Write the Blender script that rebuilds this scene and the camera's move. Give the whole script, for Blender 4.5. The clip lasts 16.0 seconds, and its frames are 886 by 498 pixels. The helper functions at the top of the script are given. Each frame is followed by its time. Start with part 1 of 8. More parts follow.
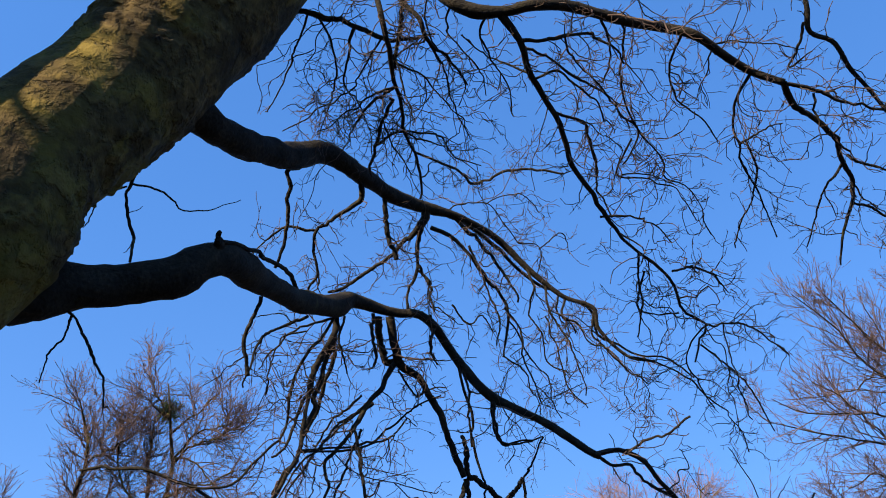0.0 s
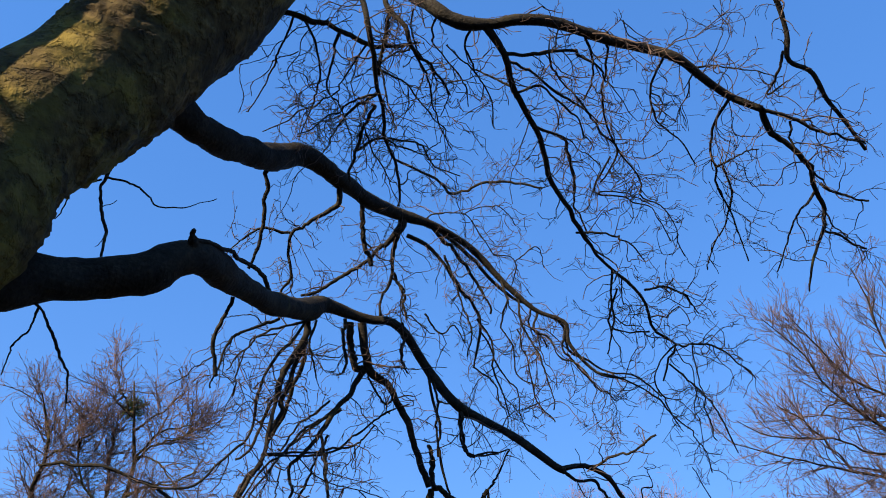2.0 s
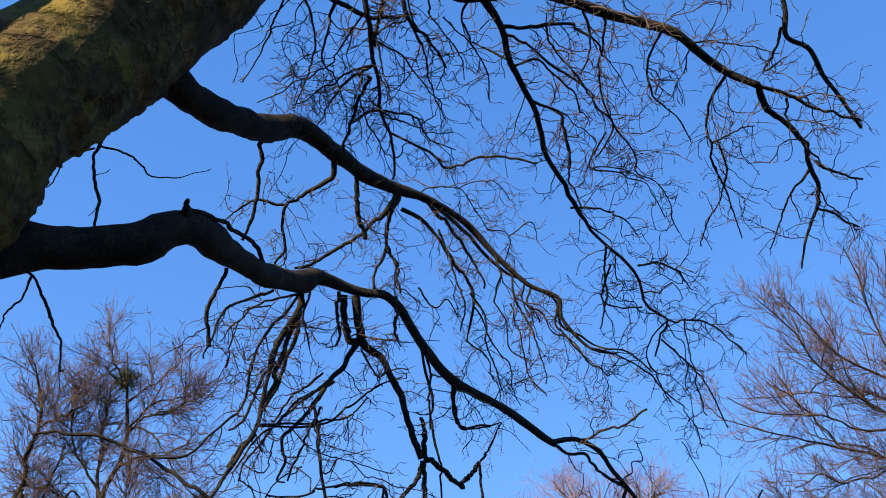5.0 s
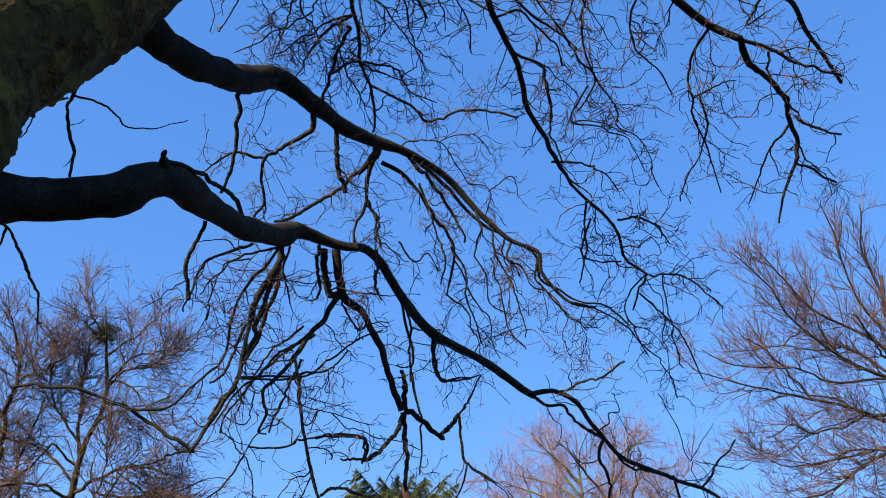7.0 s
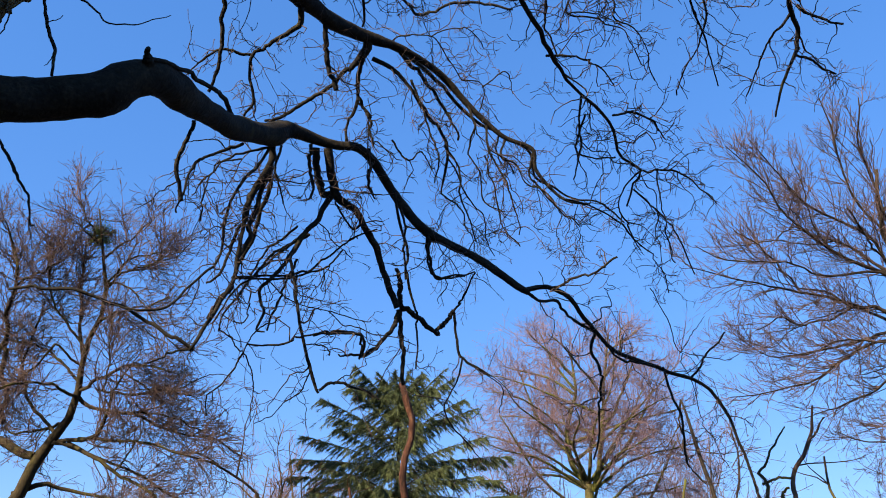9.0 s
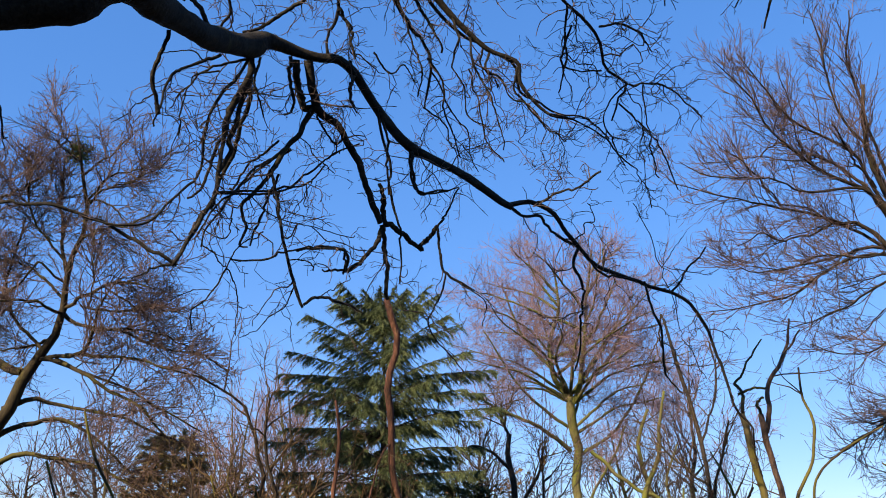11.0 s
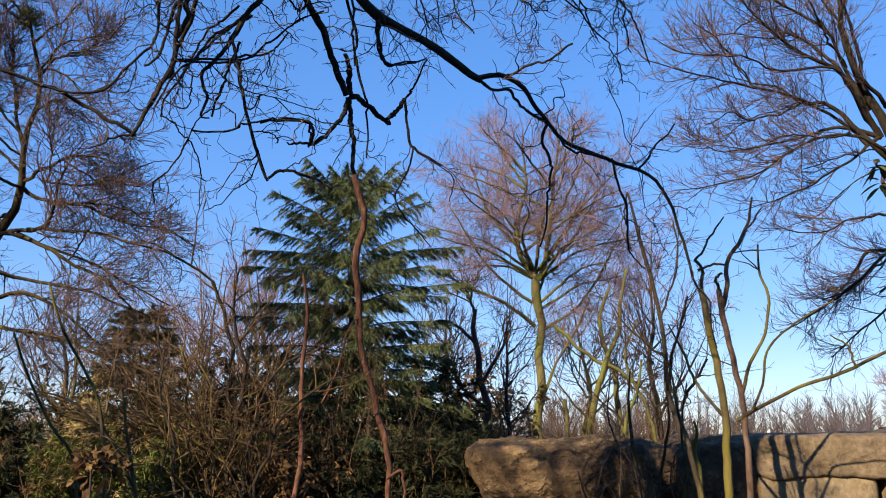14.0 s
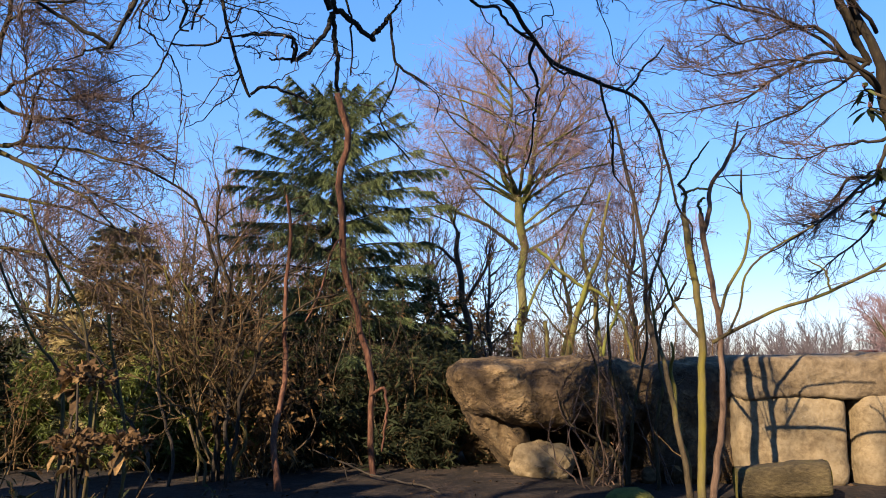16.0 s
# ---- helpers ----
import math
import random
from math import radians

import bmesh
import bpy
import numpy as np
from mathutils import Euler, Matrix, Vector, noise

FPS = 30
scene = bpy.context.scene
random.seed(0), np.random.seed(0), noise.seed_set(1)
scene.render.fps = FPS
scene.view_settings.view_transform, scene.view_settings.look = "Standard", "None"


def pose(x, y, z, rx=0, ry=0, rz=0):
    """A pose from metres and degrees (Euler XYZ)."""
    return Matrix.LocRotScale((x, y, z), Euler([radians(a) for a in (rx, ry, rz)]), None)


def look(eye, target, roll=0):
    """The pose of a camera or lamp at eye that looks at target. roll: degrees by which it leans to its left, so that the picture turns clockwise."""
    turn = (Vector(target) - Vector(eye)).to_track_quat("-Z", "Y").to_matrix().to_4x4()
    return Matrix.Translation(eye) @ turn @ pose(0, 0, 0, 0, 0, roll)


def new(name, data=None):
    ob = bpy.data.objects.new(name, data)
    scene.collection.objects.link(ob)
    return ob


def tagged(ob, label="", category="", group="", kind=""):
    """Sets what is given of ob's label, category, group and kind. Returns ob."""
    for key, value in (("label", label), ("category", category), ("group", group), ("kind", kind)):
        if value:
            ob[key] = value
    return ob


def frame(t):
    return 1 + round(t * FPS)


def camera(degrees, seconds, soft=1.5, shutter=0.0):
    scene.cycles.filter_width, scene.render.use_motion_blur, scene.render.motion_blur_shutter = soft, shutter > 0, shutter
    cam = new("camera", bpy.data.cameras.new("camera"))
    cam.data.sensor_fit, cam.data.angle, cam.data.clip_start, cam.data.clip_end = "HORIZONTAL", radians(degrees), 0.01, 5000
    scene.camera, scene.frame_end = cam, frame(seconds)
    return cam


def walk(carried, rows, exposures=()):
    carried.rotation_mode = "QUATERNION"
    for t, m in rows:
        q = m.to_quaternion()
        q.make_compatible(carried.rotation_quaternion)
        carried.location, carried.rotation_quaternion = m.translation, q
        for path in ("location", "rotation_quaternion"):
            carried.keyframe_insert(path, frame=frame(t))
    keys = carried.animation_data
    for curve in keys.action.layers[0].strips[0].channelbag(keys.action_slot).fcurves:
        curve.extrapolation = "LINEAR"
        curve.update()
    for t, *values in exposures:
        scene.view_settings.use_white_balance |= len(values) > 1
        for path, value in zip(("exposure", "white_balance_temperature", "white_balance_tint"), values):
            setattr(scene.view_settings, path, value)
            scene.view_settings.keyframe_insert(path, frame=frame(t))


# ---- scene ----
cam = camera(57.37, 16.0, soft=1.0)
ROWS = [
    (0.0, -0.0115, -0.1156, 1.6397, 128.422, -0.554, 9.400),
    (0.5, -0.0134, -0.1151, 1.6400, 128.681, -1.017, 8.327),
    (1.0, -0.0115, -0.1139, 1.6403, 129.024, -1.273, 7.552),
    (1.5, -0.0100, -0.1181, 1.6398, 129.128, -1.446, 6.792),
    (2.0, -0.0113, -0.1180, 1.6404, 129.097, -1.538, 6.386),
    (2.5, -0.0150, -0.1113, 1.6365, 128.947, -1.636, 6.456),
    (3.0, -0.0149, -0.1121, 1.6379, 128.584, -1.750, 6.600),
    (3.5, -0.0210, -0.1083, 1.6335, 128.360, -1.758, 6.737),
    (6.0, -0.0161, -0.1016, 1.6247, 126.040, -1.466, 4.706),
    (6.5, -0.0190, -0.0952, 1.6219, 125.103, -1.218, 4.476),
    (7.0, -0.0244, -0.0920, 1.6188, 124.307, -1.011, 4.421),
    (7.5, -0.0309, -0.0864, 1.6176, 123.204, -0.890, 4.431),
    (8.0, -0.0224, -0.0871, 1.6115, 121.246, -0.721, 4.460),
    (8.5, -0.0058, -0.0793, 1.6191, 118.933, -0.573, 4.436),
    (9.0, -0.0107, -0.0754, 1.6165, 117.203, -0.294, 4.477),
    (11.5, 0.0024, -0.0401, 1.5917, 110.242, 0.343, 3.233),
    (12.0, -0.0012, -0.0349, 1.5885, 109.053, 0.449, 2.900),
    (12.5, -0.0068, -0.0295, 1.5798, 107.750, 0.449, 2.567),
    (13.0, -0.0014, -0.0199, 1.5781, 106.406, 0.456, 2.171),
    (13.5, 0.0083, -0.0121, 1.5757, 104.716, 0.428, 1.707),
    (14.0, 0.0081, -0.0053, 1.5660, 102.961, 0.464, 1.289),
    (14.5, -0.0038, -0.0001, 1.5605, 101.288, 0.358, 0.699),
    (15.0, -0.0012, 0.0062, 1.5593, 99.706, 0.313, 0.418),
    (15.5, -0.0027, 0.0098, 1.5532, 98.616, 0.236, 0.533),
    (16.0, 0.0000, 0.0000, 1.5500, 97.500, -0.000, 0.000),
]
walk(cam, [(t, pose(x, y, z, rx, ry, rz)) for t, x, y, z, rx, ry, rz in ROWS], exposures=[(0.0, 1.47), (6.0, 1.52), (9.0, 1.45), (12.5, 1.28), (14.5, 1.36), (16.0, 1.62)])
SKY_STRENGTH, SKY_AIR, SKY_DUST, SKY_OZONE, SUN_STRENGTH = 0.151, 1.05, 0.0, 3.0, 5.0

# ---- world and light ----
SUN_ELEVATION, SUN_AZIMUTH = 30.0, 217.0          # degrees; azimuth clockwise from +y
to_sun = Vector((math.sin(radians(SUN_AZIMUTH)) * math.cos(radians(SUN_ELEVATION)),
                 math.cos(radians(SUN_AZIMUTH)) * math.cos(radians(SUN_ELEVATION)),
                 math.sin(radians(SUN_ELEVATION))))
world = bpy.data.worlds.new("sky")
scene.world = world
world.use_nodes = True
wn = world.node_tree.nodes
sky = wn.new("ShaderNodeTexSky")
sky.sky_type = "NISHITA"
sky.sun_disc = False
sky.sun_elevation, sky.sun_rotation = radians(SUN_ELEVATION), radians(SUN_AZIMUTH)
sky.air_density, sky.dust_density, sky.ozone_density = SKY_AIR, SKY_DUST, SKY_OZONE
wn["Background"].inputs["Strength"].default_value = SKY_STRENGTH
soft = wn.new("ShaderNodeGamma")
soft.inputs["Gamma"].default_value = 0.48
deep = wn.new("ShaderNodeHueSaturation")
deep.inputs["Saturation"].default_value = 1.77
tint = wn.new("ShaderNodeMixRGB")
tint.blend_type = "MULTIPLY"
tint.inputs["Fac"].default_value = 1.0
tint.inputs["Color2"].default_value = (0.775, 0.90, 1.27, 1)
sky_links = world.node_tree.links
sky_links.new(sky.outputs["Color"], soft.inputs["Color"])
sky_links.new(soft.outputs["Color"], deep.inputs["Color"])
sky_links.new(deep.outputs["Color"], tint.inputs["Color1"])
sky_links.new(tint.outputs["Color"], wn["Background"].inputs["Color"])
sun = new("sun", bpy.data.lights.new("sun", "SUN"))
sun.data.energy, sun.data.angle, sun.data.color = SUN_STRENGTH, radians(0.5), (1.0, 0.80, 0.56)
sun.matrix_world = look(to_sun * 50, (0, 0, 0))


# ---- materials ----
ALBEDO = 0.36


def material(name, colors, scale=4.0, fine=40.0, rough=0.85, bump=0.4, depth=0.02, stretch=(1, 1, 1), vary=0.0, moss=None, moss_at=0.55, moss_scale=2.5, island=False, translucent=0.0, distort=0.6, flake=0.0):
    """A rough natural surface: colours mixed by a coarse and a fine noise, optional moss patches, relief by bump."""
    m = bpy.data.materials.new(name)
    m.use_nodes = True
    n, l = m.node_tree.nodes, m.node_tree.links
    bsdf = n["Principled BSDF"]
    bsdf.inputs["Roughness"].default_value = rough
    bsdf.inputs["Specular IOR Level"].default_value = 0.25
    tc = n.new("ShaderNodeTexCoord")
    mp = n.new("ShaderNodeMapping")
    mp.inputs["Scale"].default_value = stretch
    l.new(tc.outputs["Object"], mp.inputs["Vector"])

    def noise_node(s, detail, dist=0.0):
        t = n.new("ShaderNodeTexNoise")
        t.inputs["Scale"].default_value, t.inputs["Detail"].default_value = s, detail
        t.inputs["Distortion"].default_value, t.inputs["Roughness"].default_value = dist, 0.62
        l.new(mp.outputs["Vector"], t.inputs["Vector"])
        return t
    a, b = noise_node(scale, 5, distort), noise_node(fine, 4)
    mix = n.new("ShaderNodeMath")
    mix.operation = "MULTIPLY_ADD"
    mix.inputs[1].default_value = 0.45
    l.new(b.outputs["Fac"], mix.inputs[0])
    half = n.new("ShaderNodeMath")
    half.operation = "MULTIPLY"
    half.inputs[1].default_value = 0.55
    l.new(a.outputs["Fac"], half.inputs[0])
    l.new(half.outputs[0], mix.inputs[2])
    ramp = n.new("ShaderNodeValToRGB")
    els = ramp.color_ramp.elements
    while len(els) < len(colors):
        els.new(0.5)
    for i, c in enumerate(colors):
        els[i].position = 0.33 + 0.34 * i / max(1, len(colors) - 1)
        els[i].color = (*[q * ALBEDO for q in c], 1)
    l.new(mix.outputs[0], ramp.inputs["Fac"])
    color = ramp.outputs["Color"]
    if moss:
        mo = noise_node(moss_scale, 6, 0.4)
        st = n.new("ShaderNodeMapRange")
        st.inputs["From Min"].default_value, st.inputs["From Max"].default_value = moss_at, moss_at + 0.12
        l.new(mo.outputs["Fac"], st.inputs["Value"])
        mx = n.new("ShaderNodeMixRGB")
        mx.inputs["Color2"].default_value = (*[q * ALBEDO for q in moss], 1)
        l.new(st.outputs["Result"], mx.inputs["Fac"])
        l.new(color, mx.inputs["Color1"])
        color = mx.outputs["Color"]
    if vary:
        if island:
            rnd = n.new("ShaderNodeNewGeometry").outputs["Random Per Island"]
        else:
            rnd = n.new("ShaderNodeObjectInfo").outputs["Random"]
        mr = n.new("ShaderNodeMapRange")
        mr.inputs["To Min"].default_value, mr.inputs["To Max"].default_value = 1 - vary, 1 + vary
        l.new(rnd, mr.inputs["Value"])
        hs = n.new("ShaderNodeHueSaturation")
        l.new(mr.outputs["Result"], hs.inputs["Value"])
        l.new(color, hs.inputs["Color"])
        color = hs.outputs["Color"]
    height = mix.outputs[0]
    if flake:
        fl = noise_node(flake, 5, 0.25)
        lip = n.new("ShaderNodeMapRange")
        lip.inputs["From Min"].default_value, lip.inputs["From Max"].default_value = 0.47, 0.55
        l.new(fl.outputs["Fac"], lip.inputs["Value"])
        tone = n.new("ShaderNodeMapRange")
        tone.inputs["To Min"].default_value, tone.inputs["To Max"].default_value = 0.72, 1.1
        l.new(lip.outputs["Result"], tone.inputs["Value"])
        shade = n.new("ShaderNodeHueSaturation")
        l.new(tone.outputs["Result"], shade.inputs["Value"])
        l.new(color, shade.inputs["Color"])
        color = shade.outputs["Color"]
        add = n.new("ShaderNodeMath")
        add.operation = "MULTIPLY_ADD"
        add.inputs[1].default_value = 0.3
        l.new(lip.outputs["Result"], add.inputs[0])
        l.new(mix.outputs[0], add.inputs[2])
        height = add.outputs[0]
    l.new(color, bsdf.inputs["Base Color"])
    if bump:
        bp = n.new("ShaderNodeBump")
        bp.inputs["Strength"].default_value, bp.inputs["Distance"].default_value = bump, depth
        l.new(height, bp.inputs["Height"])
        l.new(bp.outputs["Normal"], bsdf.inputs["Normal"])
    if translucent:
        tr = n.new("ShaderNodeBsdfTranslucent")
        l.new(color, tr.inputs["Color"])
        ms = n.new("ShaderNodeMixShader")
        ms.inputs["Fac"].default_value = translucent
        l.new(bsdf.outputs["BSDF"], ms.inputs[1])
        l.new(tr.outputs["BSDF"], ms.inputs[2])
        l.new(ms.outputs["Shader"], n["Material Output"].inputs["Surface"])
    return m


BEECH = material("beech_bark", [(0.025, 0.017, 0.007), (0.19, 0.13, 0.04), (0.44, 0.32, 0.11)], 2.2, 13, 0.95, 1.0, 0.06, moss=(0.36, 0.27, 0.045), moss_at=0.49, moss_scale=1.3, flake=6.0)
# Darker than the trunk bark: the limbs' shade is put into the colour.
BEECH_LIMB = material("shaded_beech_limb_bark", [(0.014, 0.012, 0.009), (0.04, 0.034, 0.024), (0.105, 0.086, 0.055)], 6, 40, 0.9, 1.0, 0.03, moss=(0.13, 0.125, 0.035), moss_at=0.62, moss_scale=2.2)
TWIG = material("beech_twig_bark", [(0.075, 0.048, 0.036), (0.16, 0.105, 0.08), (0.34, 0.23, 0.18)], 6, 60, 0.8, 0, vary=0.4, island=True)
GREY = material("grey_bark", [(0.06, 0.045, 0.03), (0.13, 0.10, 0.06), (0.22, 0.18, 0.11)], 4, 30, 0.9, 0.6, 0.02, (1, 1, 0.35), moss=(0.22, 0.21, 0.05), moss_at=0.48)
GREY_TWIG = material("grey_twig_bark", [(0.065, 0.042, 0.036), (0.13, 0.088, 0.072), (0.22, 0.152, 0.123)], 3, 20, 0.85, 0, vary=0.25, island=True)
BROWN = material("brown_mossy_bark", [(0.025, 0.017, 0.012), (0.055, 0.039, 0.025), (0.12, 0.088, 0.052)], 4, 30, 0.9, 0.6, 0.02, (1, 1, 0.35), moss=(0.11, 0.098, 0.03), moss_at=0.6)
OLIVE = material("olive_mossy_bark", [(0.025, 0.018, 0.010), (0.075, 0.055, 0.025), (0.17, 0.13, 0.058)], 4, 30, 0.9, 0.6, 0.02, (1, 1, 0.35), moss=(0.19, 0.165, 0.04), moss_at=0.5)
BROWN_TWIG = material("brown_twig_bark", [(0.11, 0.068, 0.056), (0.23, 0.148, 0.122), (0.42, 0.285, 0.24)], 3, 20, 0.85, 0, vary=0.3, island=True)
# Greyed towards mauve: the haze of distance is put into the twig colour.
FAR_TWIG = material("hazed_far_twig_bark", [(0.14, 0.11, 0.115), (0.22, 0.18, 0.19), (0.32, 0.27, 0.28)], 0.4, 3, 0.9, 0, vary=0.25, island=True)
MOSSY = material("mossy_bark", [(0.13, 0.115, 0.05), (0.24, 0.21, 0.08), (0.33, 0.29, 0.13)], 4, 30, 0.9, 0.6, 0.02, (1, 1, 0.35), moss=(0.26, 0.27, 0.05), moss_at=0.45)
PINK_TWIG = material("pinkish_twig_bark", [(0.30, 0.19, 0.20), (0.46, 0.30, 0.315), (0.60, 0.42, 0.43)], 3, 20, 0.85, 0, vary=0.22, island=True)
DARK = material("dark_bark", [(0.04, 0.032, 0.026), (0.085, 0.065, 0.05), (0.14, 0.11, 0.08)], 5, 35, 0.9, 0.6, 0.02, (1, 1, 0.35))
DARK_TWIG = material("dark_twig_bark", [(0.055, 0.033, 0.013), (0.18, 0.11, 0.045), (0.44, 0.28, 0.125)], 4, 30, 0.85, 0, vary=0.45, island=True)
RED = material("peeled_red_wood", [(0.035, 0.018, 0.013), (0.19, 0.078, 0.046), (0.52, 0.27, 0.16)], 5, 30, 0.85, 1.0, 0.03, (1, 1, 0.25))
PALE = material("pale_stem_bark", [(0.05, 0.035, 0.019), (0.16, 0.117, 0.062), (0.31, 0.237, 0.135)], 5, 34, 0.88, 0.9, 0.025, (1, 1, 0.35), moss=(0.27, 0.235, 0.045), moss_at=0.46)
YELLOW = material("yellow_stem_bark", [(0.11, 0.085, 0.04), (0.25, 0.195, 0.08), (0.36, 0.285, 0.13)], 5, 34, 0.88, 0.8, 0.025, (1, 1, 0.35), moss=(0.30, 0.25, 0.045), moss_at=0.44)
ROSY = material("reddish_stem_bark", [(0.10, 0.06, 0.04), (0.25, 0.155, 0.105), (0.40, 0.27, 0.19)], 5, 34, 0.88, 0.8, 0.025, (1, 1, 0.35))
NEEDLE = material("cedar_needles", [(0.06, 0.085, 0.03), (0.19, 0.245, 0.09), (0.43, 0.50, 0.19)], 1.6, 14, 0.7, 0, vary=0.4, island=True, translucent=0.1)
PINE = material("brown_needles", [(0.44, 0.35, 0.13), (0.74, 0.58, 0.25), (0.94, 0.77, 0.38)], 1.6, 14, 0.8, 0, vary=0.3, island=True, translucent=0.2)
BAMBOO = material("bamboo_leaf", [(0.09, 0.125, 0.03), (0.23, 0.285, 0.06), (0.46, 0.50, 0.125)], 1.4, 12, 0.55, 0, vary=0.35, island=True, translucent=0.3)
# Evergreen leaf taken darker: shade inside the undergrowth is put into the colour.
DARK_LEAF = material("shaded_evergreen_leaf", [(0.022, 0.03, 0.011), (0.05, 0.064, 0.023), (0.12, 0.14, 0.052)], 1.4, 12, 0.8, 0, vary=0.3, island=True, translucent=0.2)
WITHERED = material("withered_tan_leaf", [(0.13, 0.065, 0.028), (0.44, 0.26, 0.10), (0.85, 0.60, 0.30)], 9.0, 50, 0.75, 0.3, 0.01, vary=0.55, translucent=0.25)
TAN_TWIG = material("dead_tan_twig", [(0.09, 0.057, 0.031), (0.20, 0.133, 0.073), (0.36, 0.25, 0.145)], 4, 30, 0.85, 0, vary=0.3, island=True)
DRY_LEAF = material("dry_brown_leaf", [(0.18, 0.095, 0.035), (0.40, 0.23, 0.09), (0.60, 0.38, 0.17)], 2.0, 18, 0.8, 0, vary=0.3, island=True, translucent=0.25)
DEAD_HEAD = material("dead_flower_head", [(0.08, 0.042, 0.018), (0.21, 0.115, 0.05), (0.40, 0.24, 0.11)], 3.0, 30, 0.85, 0, vary=0.45, island=True, translucent=0.2)
LITTER = material("rotting_leaf", [(0.05, 0.03, 0.015), (0.12, 0.07, 0.035), (0.24, 0.15, 0.07)], 2.0, 18, 0.9, 0, vary=0.4, island=True)
BUD = material("yellow_olive_bud", [(0.22, 0.18, 0.06), (0.42, 0.35, 0.12), (0.62, 0.53, 0.22)], 2.0, 18, 0.8, 0, vary=0.3, island=True, translucent=0.2)
ROCK = material("cast_rock", [(0.07, 0.042, 0.024), (0.28, 0.185, 0.095), (0.54, 0.39, 0.22)], 2.4, 17, 0.95, 1.0, 0.06, moss=(0.115, 0.078, 0.05), moss_at=0.50, moss_scale=1.6, flake=3.5)
LEDGE = material("weathered_plaster", [(0.14, 0.095, 0.055), (0.34, 0.25, 0.15), (0.50, 0.385, 0.245)], 2.2, 16, 0.9, 0.9, 0.05)
SLAB = material("cream_plaster", [(0.24, 0.165, 0.09), (0.46, 0.345, 0.20), (0.62, 0.49, 0.31)], 2.6, 18, 0.9, 0.8, 0.04)
# Soil brown taken nearly black: ground shade under the trees is in the colour.
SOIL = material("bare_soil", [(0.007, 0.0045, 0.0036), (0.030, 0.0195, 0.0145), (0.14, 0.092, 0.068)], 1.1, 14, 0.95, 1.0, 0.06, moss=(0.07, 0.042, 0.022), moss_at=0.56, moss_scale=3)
MOSS = material("moss_cushion", [(0.10, 0.10, 0.02), (0.22, 0.22, 0.04), (0.33, 0.31, 0.07)], 5, 50, 0.95, 0.9, 0.03)
LOG = material("old_log_wood", [(0.05, 0.037, 0.02), (0.17, 0.128, 0.062), (0.30, 0.235, 0.12)], 3.5, 34, 0.9, 1.0, 0.04, (0.5, 1, 1), distort=0.1, moss=(0.175, 0.15, 0.04), moss_at=0.5, moss_scale=2)
BRICK = material("red_ridge_tile", [(0.20, 0.08, 0.06), (0.30, 0.13, 0.10), (0.38, 0.19, 0.15)], 4, 40, 0.85, 0.3, 0.01)


# ---- mesh helpers ----
def link_mesh(name, verts, faces_list, mat, smooth=True):
    """A mesh of many quads and triangles from numpy arrays."""
    me = bpy.data.meshes.new(name)
    me.vertices.add(len(verts))
    me.vertices.foreach_set("co", np.asarray(verts, dtype=np.float32).ravel())
    loops = np.concatenate([f.ravel() for f in faces_list]).astype(np.int32)
    totals = np.concatenate([np.full(len(f), f.shape[1], dtype=np.int32) for f in faces_list])
    starts = np.concatenate([[0], np.cumsum(totals)[:-1]]).astype(np.int32)
    me.loops.add(len(loops))
    me.loops.foreach_set("vertex_index", loops)
    me.polygons.add(len(totals))
    me.polygons.foreach_set("loop_start", starts)
    me.polygons.foreach_set("use_smooth", np.full(len(totals), smooth))
    me.update(calc_edges=True)
    me.validate()
    me.materials.append(mat)
    return me


def thing(name, base, label, category, group=""):
    e = new(name)
    e.empty_display_size = 0.2
    e.location = base
    return tagged(e, label, category, group)


def part_np(name, verts, faces_list, mat, parent, label="", kind="", smooth=True):
    """Links arrays in world metres as one mesh under a thing."""
    at = np.array(parent.matrix_basis.translation if parent.parent is None else parent.parent.matrix_basis.translation)
    ob = new(name, link_mesh(name, np.asarray(verts) - at, faces_list, mat, smooth))
    ob.parent = parent
    return tagged(ob, label, kind=kind)


def part(name, bm, mat, parent, label="", kind="", smooth=False):
    """Links a bmesh in world metres as one mesh object under a thing."""
    bmesh.ops.translate(bm, verts=bm.verts, vec=-parent.matrix_basis.translation)
    me = bpy.data.meshes.new(name)
    bm.to_mesh(me)
    bm.free()
    me.materials.append(mat)
    for p in me.polygons:
        p.use_smooth = smooth
    ob = new(name, me)
    ob.parent = parent
    return tagged(ob, label, kind=kind)


def unit(v):
    return v / (np.linalg.norm(v, axis=-1, keepdims=True) + 1e-9)


